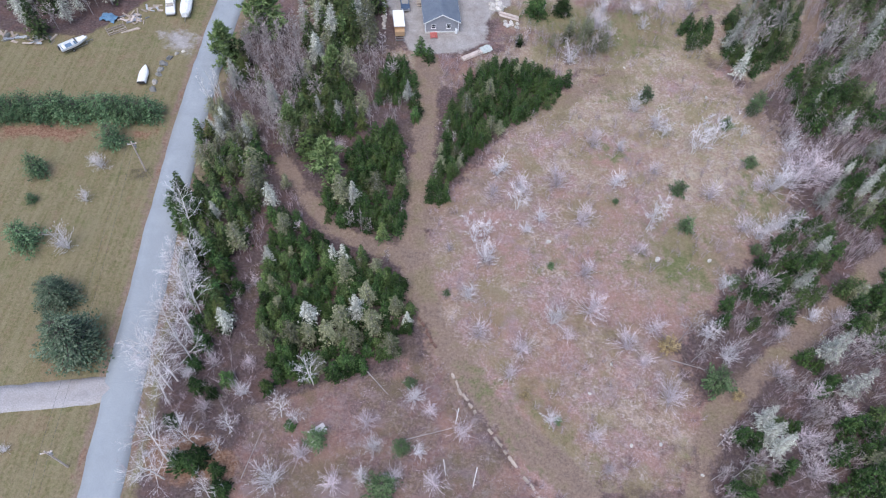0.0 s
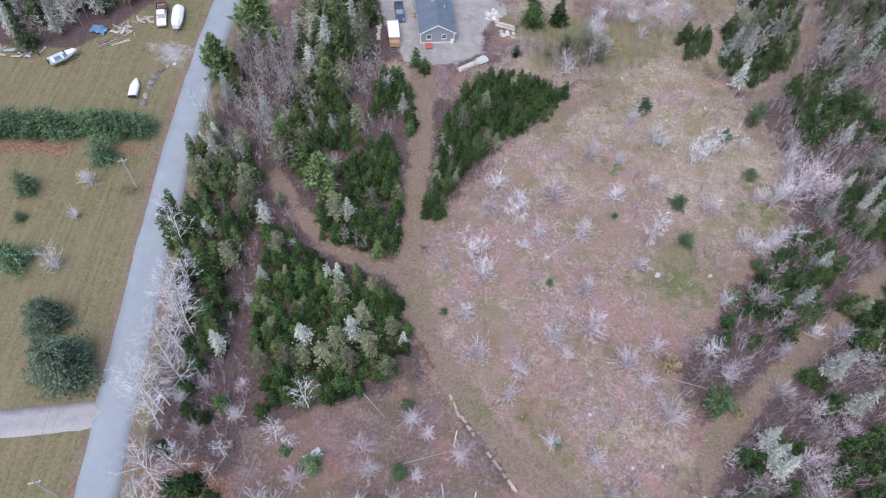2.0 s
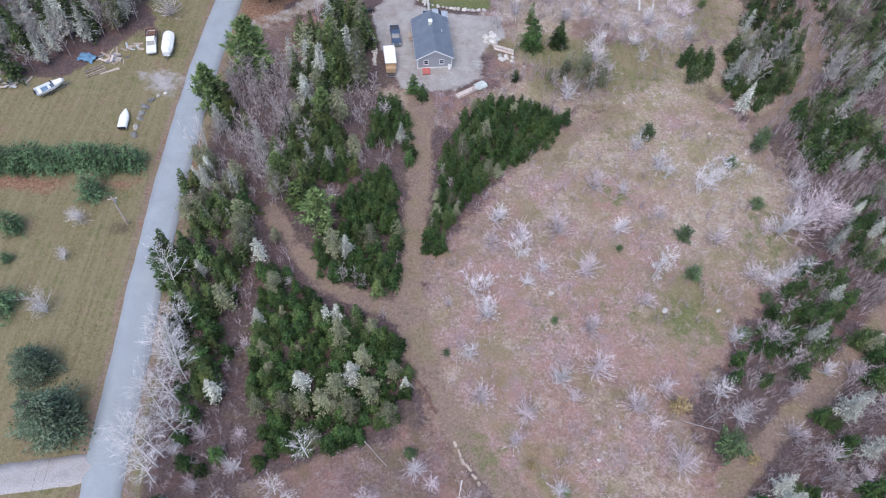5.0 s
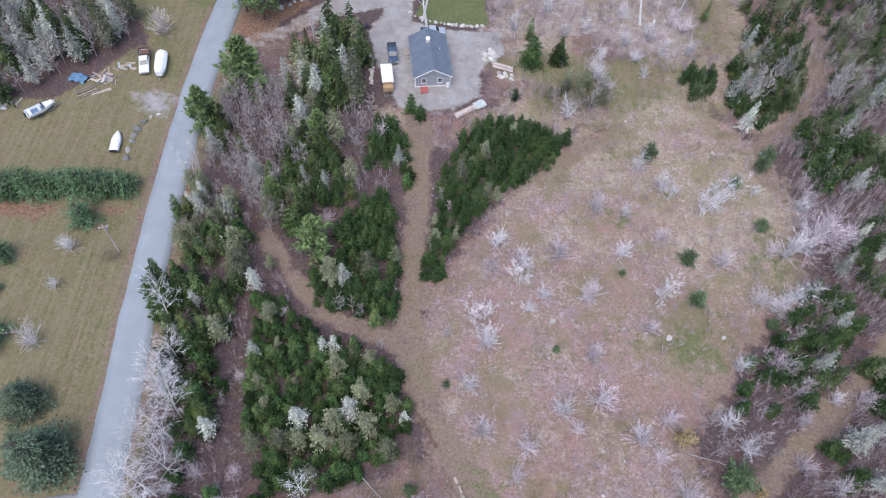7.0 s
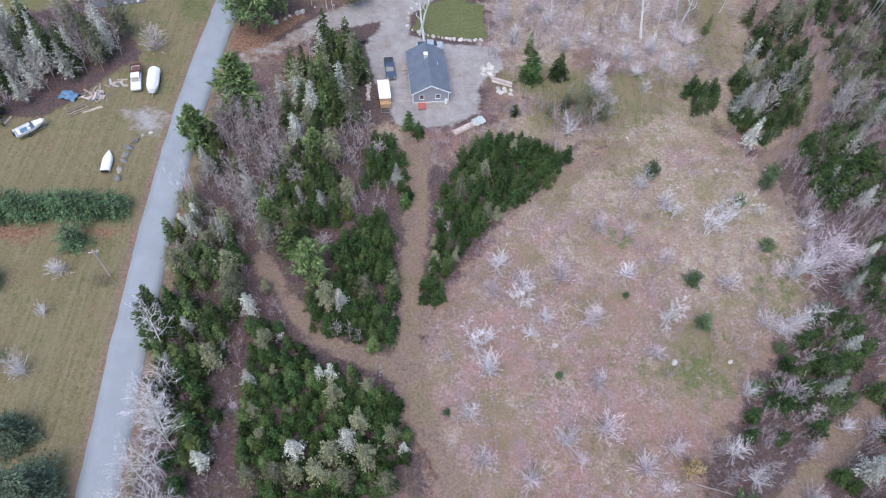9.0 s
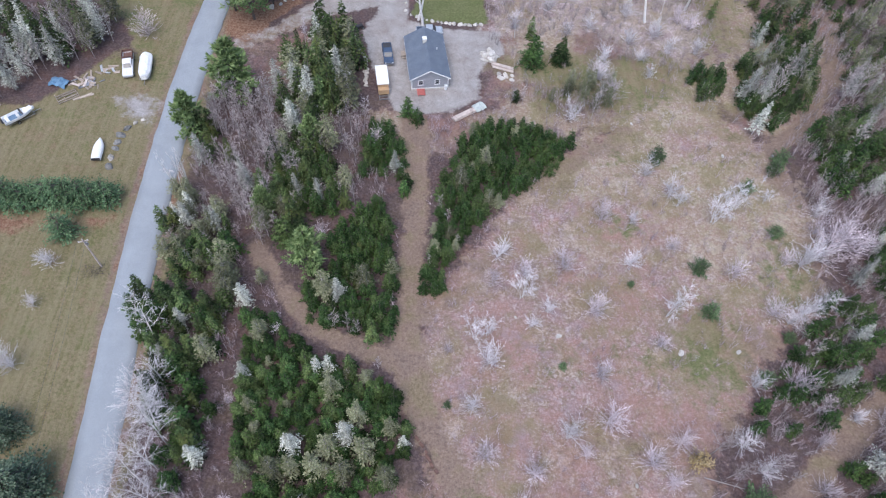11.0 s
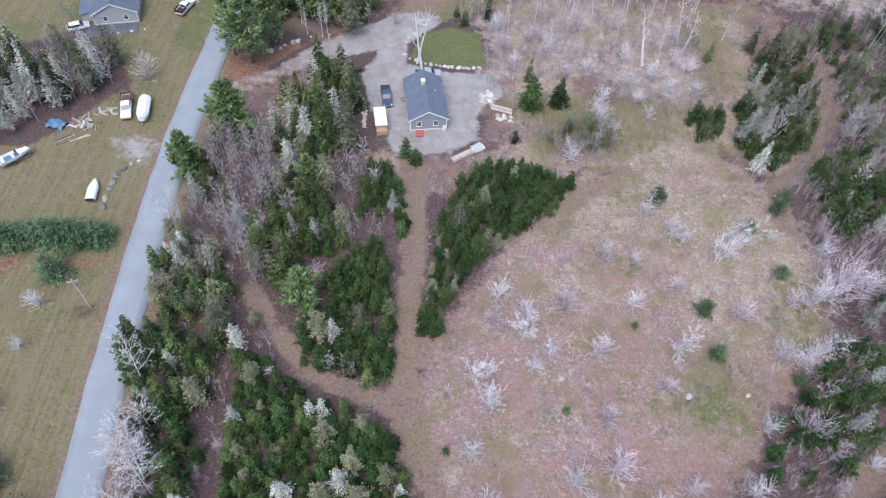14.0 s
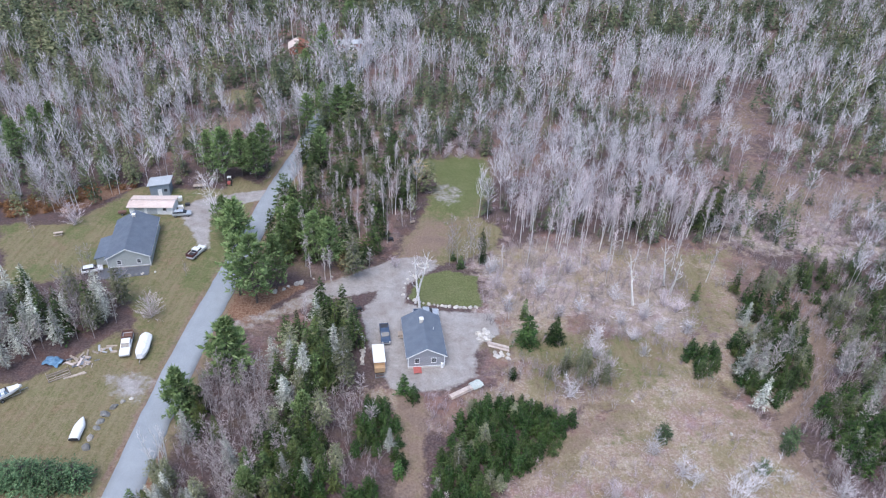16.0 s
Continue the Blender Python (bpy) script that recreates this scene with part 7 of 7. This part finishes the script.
rng = random.Random(70)
LAWN_ROCKS = [(-57.7, 96.4, 0.9), (-58.0, 98.4, 0.75), (-57.8, 100.5, 0.7), (-57.8, 102.0, 0.75), (-57.8, 103.7, 0.9), (-57.0, 105.4, 0.75), (-55.9, 106.8, 0.5), (-54.7, 107.6, 0.4)]
for i, (x, y, s) in enumerate(LAWN_ROCKS):
    rock(x, y, s, rng.uniform(0, 6), STONE if i in (1, 6, 7) else DARK_STONE, "pale boulder on the lawn" if i in (1, 6, 7) else "dark grey boulder on the lawn", "boulders on the lawn")
ISLAND_ROCKS = [(-6.6, 149.3), (-7.7, 147.8), (-8.2, 146.0), (-8.4, 144.4), (-8.4, 141.9), (-7.2, 140.5), (-5.7, 140.0), (-4.6, 139.4), (-3.8, 139.1), (-2.6, 138.8), (-1.5, 138.7), (-0.7, 138.5), (0.3, 138.4), (1.1, 138.3), (1.9, 138.3), (3.3, 138.2), (4.2, 138.1), (5.1, 138.1), (6.4, 138.3), (7.6, 138.5)]
for x, y in ISLAND_ROCKS:
    rock(x, y, rng.uniform(0.32, 0.62), rng.uniform(0, 6), STONE, "pale stone edging the round lawn", "stones round the lawn")
WALL_LINE = [(-18.8, 133.4), (-17.5, 131.0), (-16.3, 128.5), (-15.5, 126.0), (-15.0, 123.5), (-15.0, 121.1), (-15.1, 118.4)]
for (x0, y0), (x1, y1) in zip(WALL_LINE, WALL_LINE[1:]):
    for k in range(4):
        f = k / 4
        rock(x0 + (x1 - x0) * f + rng.uniform(-0.25, 0.25), y0 + (y1 - y0) * f, rng.uniform(0.35, 0.6), rng.uniform(0, 6), STONE, "pale boulder in the row beside the yard", "boulders beside the yard")
for x, y, s in ((-36.5, 141.0, 0.8), (-34.8, 142.0, 0.5), (-32.4, 144.2, 0.8), (-31.4, 144.6, 0.75), (-34.0, 143.2, 0.4), (-21.5, 152.5, 0.6), (-20.6, 153.4, 0.4), (-57.0, 158.2, 0.5), (-29.0, 146.5, 0.3), (-25.0, 147.6, 0.3)):
    rock(x, y, s, rng.uniform(0, 6), STONE, "pale boulder beside the driveway", "boulders beside the driveway")
for k in range(15):
    rock(9.0 + rng.uniform(-1.5, 1.5), 128.9 + rng.uniform(-1.5, 1.5), rng.uniform(0.65, 1.0), rng.uniform(0, 6), STONE, "pale boulder in a heap beside the gravel", "heap of boulders", 1.0, 0.0 if k < 8 else 0.35)
for k in range(9):
    rock(12.2 + rng.uniform(-1.6, 1.6), 123.2 + rng.uniform(-0.9, 0.9), rng.uniform(0.4, 0.65), rng.uniform(0, 6), STONE, "pale boulder beside a stack of logs", "boulders beside the logs")
for k in range(8):
    rock(-73.5 + k * 1.25, 143.2 + k * 0.45 + rng.uniform(-0.1, 0.1), rng.uniform(0.3, 0.5), rng.uniform(0, 6), STONE if k % 2 else DARK_STONE, "grey stone edging the patio", "stones beside the patio")
for x, y, s in ((37.6, 65.0, 0.6), (46.6, 65.5, 0.45), (19.0, 67.0, 0.5), (52.0, 105.0, 0.4), (56.2, 98.0, 0.4), (28.2, 45.0, 0.35), (34.5, 33.0, 0.35), (24.6, 40.0, 0.3), (30.2, 32.5, 0.35), (40.0, 29.0, 0.3), (61.5, 105.5, 0.35), (36.0, 112.0, 0.35), (73.0, 62.5, 0.5), (12.5, 70.0, 0.3), (46.0, 97.0, 0.35)):
    rock(x, y, s, rng.uniform(0, 6), STONE, "pale stone lying in the field", "stones in the field", 0.7)
sheet_board = thing("board", pose(-15.1, 31.4, 0.06, 4, 3, 38), "pale sheet of plywood lying on the heath", "board")
part("panel", boxes((-1.25, 1.25, -0.65, 0.65, -0.1, 0.06, 0.015)), PLY, sheet_board)
part("batten", boxes((-1.2, 1.2, -0.05, 0.05, 0.06, 0.1)), PLY, sheet_board)


def block_row():
    """Old squared stones that lie end to end along the field's edge."""
    rng = random.Random(80)
    line = [(-2.2, 50.6), (-0.6, 48.4), (1.2, 45.4), None, (3.6, 41.6), (5.4, 38.4), (8.0, 35.1), None, (9.3, 33.4), (11.8, 30.6), (13.4, 28.2), None, (14.6, 26.9), (16.4, 24.6), (18.6, 21.8)]
    for a, b in zip(line, line[1:]):
        if a is None or b is None:
            continue
        d = Vector((b[0] - a[0], b[1] - a[1]))
        turn, total, s = math.atan2(d.y, d.x), d.length, 0.0
        while s < total - 0.4:
            ln = rng.uniform(0.45, 1.3)
            bm = boxes((-ln / 2, ln / 2, -0.17, 0.17, -0.2, 0.32))
            bmesh.ops.subdivide_edges(bm, edges=list(bm.edges), cuts=2, use_grid_fill=True)
            off = Vector((rng.uniform(0, 90), 0, 0))
            for v in bm.verts:
                v.co += Vector((noise.noise(v.co * 2 + off), noise.noise(v.co * 2.3 - off), noise.noise(v.co * 1.7 + off * 2))) * 0.13
            ob = part("stone_block", bm, RUST_BROWN if b[1] > 45 else WOOD)
            p = Vector(a) + d.normalized() * (s + ln / 2)
            ob.matrix_basis = Matrix.Translation((p.x + rng.uniform(-0.12, 0.12), p.y + rng.uniform(-0.12, 0.12), 0)) @ Matrix.Rotation(turn + rng.uniform(-0.15, 0.15), 4, "Z")
            tagged(ob, "rough pale block in a row across the field", "stone block", "row of blocks")
            s += ln + rng.uniform(0.12, 0.5)


block_row()


def log(p0, p1, r0, r1, label, group="", mat=None, limbs=0, seed=0):
    rng = random.Random(seed)
    d = Vector(p1) - Vector(p0)
    bm = bmesh.new()
    rod(bm, p0, p1, r0, r1, 9)
    for _ in range(limbs):
        f = rng.uniform(0.3, 1.0)
        q = Vector(p0) + d * f
        rod(bm, q, q + Vector((rng.uniform(-0.8, 0.8), rng.uniform(-0.8, 0.8), rng.uniform(0.0, 0.5))), 0.03, 0.01, 5)
    ob = part("log", bm, mat or LOG)
    return tagged(ob, label, "log", group)


for i in range(7):
    o = (i % 4) * 0.34
    z = 0.12 + (0.3 if i > 3 else 0)
    o += 0.17 if i > 3 else 0
    log((1.9 + o * 0.55, 111.3 - o * 0.75, z), (7.0 + o * 0.55, 115.0 - o * 0.75, z), 0.17, 0.15, "pale peeled log in a long stack", "stack of logs")
sheet = thing("plastic_sheet", pose(7.0, 114.3, 0.55, 0, 0, 36), "crumpled pale plastic sheet over the log ends", "sheet")
sb = bmesh.new()
bmesh.ops.create_grid(sb, x_segments=9, y_segments=8, size=1.0)
for v in sb.verts:
    v.co.x *= 1.15
    v.co.z = 0.28 * noise.noise(v.co * 2.2) + 0.1 - 0.45 * max(0, abs(v.co.y) - 0.5)
bmesh.ops.solidify(sb, geom=list(sb.faces), thickness=0.03)
part("cover", sb, SHEET, sheet)
for i in range(5):
    log((9.6 + (i % 3) * 0.1, 126.6 - (i % 3) * 0.4, 0.18 + (i // 3) * 0.33), (13.9, 125.2 - (i % 3) * 0.4, 0.18 + (i // 3) * 0.33), 0.2, 0.17, "pale log stacked beside the boulders", "logs beside the boulders")
log((37.6, 46.4, 0.15), (43.0, 44.9, 0.5), 0.09, 0.03, "bleached fallen trunk with branch stubs", "", BARK_GREY, 16, 5)
log((-2.6, 31.0, 0.06), (4.2, 33.2, 0.1), 0.07, 0.03, "thin fallen trunk on the heath", "", BARK_GREY, 8, 6)
log((-10.4, 42.2, 0.3), (-5.6, 37.6, 0.06), 0.09, 0.05, "thin grey fallen trunk", "", BARK_GREY, 8, 7)
log((5.0, 36.2, 0.2), (4.6, 33.8, 0.1), 0.09, 0.05, "short bleached fallen branch", "", BIRCH, 3, 8)
log((-24.5, 24.0, 0.05), (-23.0, 31.0, 0.05), 0.06, 0.03, "thin fallen pole in the litter", "", BARK_GREY, 3, 9)
log((8.0, 27.8, 0.05), (7.4, 24.8, 0.6), 0.08, 0.03, "curved bleached dead stem", "", BIRCH, 3, 10)
log((3.2, 28.6, 0.05), (3.6, 26.2, 0.5), 0.07, 0.03, "curved bleached dead stem", "", BIRCH, 3, 11)

crate = thing("timber_frame", heading(-71.4, 111.2, -68.4, 113.6), "weathered open timber frame lying on the grass", "frame")
for y in (-0.9, -0.3, 0.3, 0.85):
    part("rail", boxes((-1.9, 1.9, y, y + 0.1, 0.25 if y > 0 else 0.1, 0.45 if y > 0 else 0.25)), WOOD, crate)
for x in (-1.9, -0.6, 0.7, 1.8):
    part("cross_rail", boxes((x, x + 0.1, -0.9, 0.95, -0.15, 0.1)), WOOD, crate)
for y in (-0.9, 0.85):
    for x in (-1.9, 1.8):
        part("post", boxes((x, x + 0.1, y, y + 0.1, 0.45, 0.95)), WOOD, crate)
boards = [(-67.6, 112.4, 28, 2.6), (-67.0, 112.9, 30, 3.0), (-66.4, 113.1, 24, 2.2), (-68.0, 116.4, 60, 1.8), (-67.2, 117.3, 20, 1.6), (-69.0, 117.0, -40, 2.0), (-68.4, 118.2, 80, 1.5), (-64.5, 120.5, 15, 2.2), (-63.9, 121.2, 10, 2.0), (-66.2, 119.2, -20, 1.4), (-70.2, 116.0, 45, 1.5), (-67.6, 119.0, -70, 1.7)]
for x, y, a, ln in boards:
    ob = part("plank", boxes((-ln / 2, ln / 2, -0.16, 0.16, -0.12, 0.14, 0.015)), WOOD)
    ob.matrix_basis = pose(x, y, 0.0, rng.uniform(-8, 8), rng.uniform(-4, 4), a)
    tagged(ob, "weathered plank in a scrap heap by the woods", "plank", "scrap planks")
for k in range(18):
    x = -94.0 + k * 0.72
    if k % 3 == 1:
        rock(x, 108.6 + rng.uniform(-0.8, 0.8), rng.uniform(0.4, 0.8), rng.uniform(0, 6), DARK_STONE, "grey stone in a scrap heap by the woods", "stones in the scrap heap")
    else:
        ln = rng.uniform(1.0, 2.4)
        ob = part("plank", boxes((-ln / 2, ln / 2, -0.2, 0.2, -0.15, 0.2, 0.02)), GREY_TIN if k % 4 == 0 else WOOD)
        ob.matrix_basis = pose(x, 108.6 + rng.uniform(-0.8, 0.8), 0.0, 4, 3, rng.uniform(0, 180))
        tagged(ob, "weathered plank in a scrap heap by the woods", "plank", "scrap planks")
tarp = thing("blue_tarp", pose(-72.6, 115.9, 0.45, 0, 0, -15), "crumpled faded blue tarp over a heap", "tarp")
tb = bmesh.new()
bmesh.ops.create_grid(tb, x_segments=12, y_segments=10, size=1.0)
for v in tb.verts:
    v.co.x *= 1.8
    v.co.y *= 1.1
    v.co.z = 0.45 * noise.noise(v.co * 1.4) + 0.25 - 0.5 * max(0, abs(v.co.y) - 0.55) - 0.35 * max(0, abs(v.co.x) - 1.0)
bmesh.ops.solidify(tb, geom=list(tb.faces), thickness=0.04)
part("sheet", tb, TARP, tarp)
bench = thing("picnic_table", pose(-93, 160, 0, 0, 0, 20), "weathered picnic table on the grass", "table")
part("tabletop", boxes((-1.0, 1.0, -0.4, 0.4, 0.7, 0.76)), WOOD, bench)
for y in (-0.95, 0.65):
    part("seat", boxes((-1.0, 1.0, y, y + 0.3, 0.42, 0.47)), WOOD, bench)
for x in (-0.7, 0.6):
    part("leg", boxes((x, x + 0.1, -0.75, -0.65, -0.1, 0.42), (x, x + 0.1, 0.65, 0.75, -0.1, 0.42), (x, x + 0.1, -0.95, 0.95, 0.34, 0.42), (x, x + 0.1, -0.05, 0.05, 0.42, 0.7)), WOOD, bench)
flat_trailer = thing("utility_trailer", pose(-67.5, 187.5, 0, 0, 0, 10), "low pale utility trailer on the grass", "trailer")
part("deck", boxes((-1.7, 1.7, -0.8, 0.8, 0.5, 0.6)), WOOD, flat_trailer)
trailer_frame(flat_trailer, 3.4, 1.5)
chair = thing("lawn_chair", pose(-8.0, 173.0, 0, 0, 0, 200), "pale wooden lawn chair on the grass", "chair")
part("seat", boxes((-0.6, 0.6, -0.3, 0.35, 0.38, 0.44)), WOOD, chair)
part("backrest", boxes((-0.6, 0.6, 0.35, 0.42, 0.44, 1.05)), WOOD, chair)
for x in (-0.6, 0.52):
    for y in (-0.3, 0.3):
        part("leg", boxes((x, x + 0.08, y, y + 0.08, -0.1, 0.38)), WOOD, chair)
ring = thing("stone_ring", pose(-4.4, 153.6, 0, 0, 0, 0), "low ring of pale stones beside the gravel", "fire ring")
for k in range(12):
    st = part("stone", rock_bm(600 + k, 0.32, 0.24, 0.25), STONE, ring)
    st.location = (1.2 * math.cos(k * 0.5236), 1.0 * math.sin(k * 0.5236), 0)


def brush_pile(x, y, seed):
    rng = np.random.RandomState(seed)
    g = Geo()
    for _ in range(120):
        p = np.array([rng.normal() * 1.1, rng.normal() * 0.6, rng.uniform(-0.05, 0.3)])
        az = rng.rand() * 6.28
        d = np.array([math.cos(az), math.sin(az), rng.uniform(-0.1, 0.35)]) * rng.uniform(0.5, 1.1)
        g.tube(p, p + d, 0.025, 0, 3)
    heap = tagged(part("brush_pile", g, BARK), "heap of dark dead branches at the pole's foot", "brush pile")
    heap.location = (x, y, 0)


brush_pile(-53.9, 75.2, 90)


def scrap(n, x, y, sx, sy, seed, mats, label, group):
    """Odd boards and sheets thrown down across one another."""
    rng = random.Random(seed)
    for k in range(n):
        ln, w = rng.uniform(0.7, 2.2), rng.uniform(0.12, 0.6)
        ob = part("scrap_board", boxes((-ln / 2, ln / 2, -w / 2, w / 2, 0, 0.06, 0.01)), mats[k % len(mats)])
        ob.matrix_basis = pose(x + rng.gauss(0, sx), y + rng.gauss(0, sy), 0.0 + 0.07 * (k % 4), rng.uniform(-4, 4), rng.uniform(-4, 4), rng.uniform(0, 180))
        tagged(ob, label, "scrap", group)


scrap(22, -67.3, 116.4, 1.1, 1.0, 91, (WOOD, LOG, STEEL), "weathered scrap board thrown on a heap", "heap of scrap boards")
scrap(8, -64.3, 120.2, 0.9, 0.6, 92, (WOOD, GREY_TIN), "weathered scrap board at the woods' edge", "scrap at the woods' edge")
scrap(20, -87.0, 107.6, 4.0, 0.7, 93, (DARK_STONE, STEEL, WOOD, GREY_TIN), "grey scrap sheet at the woods' edge", "junk at the woods' edge")
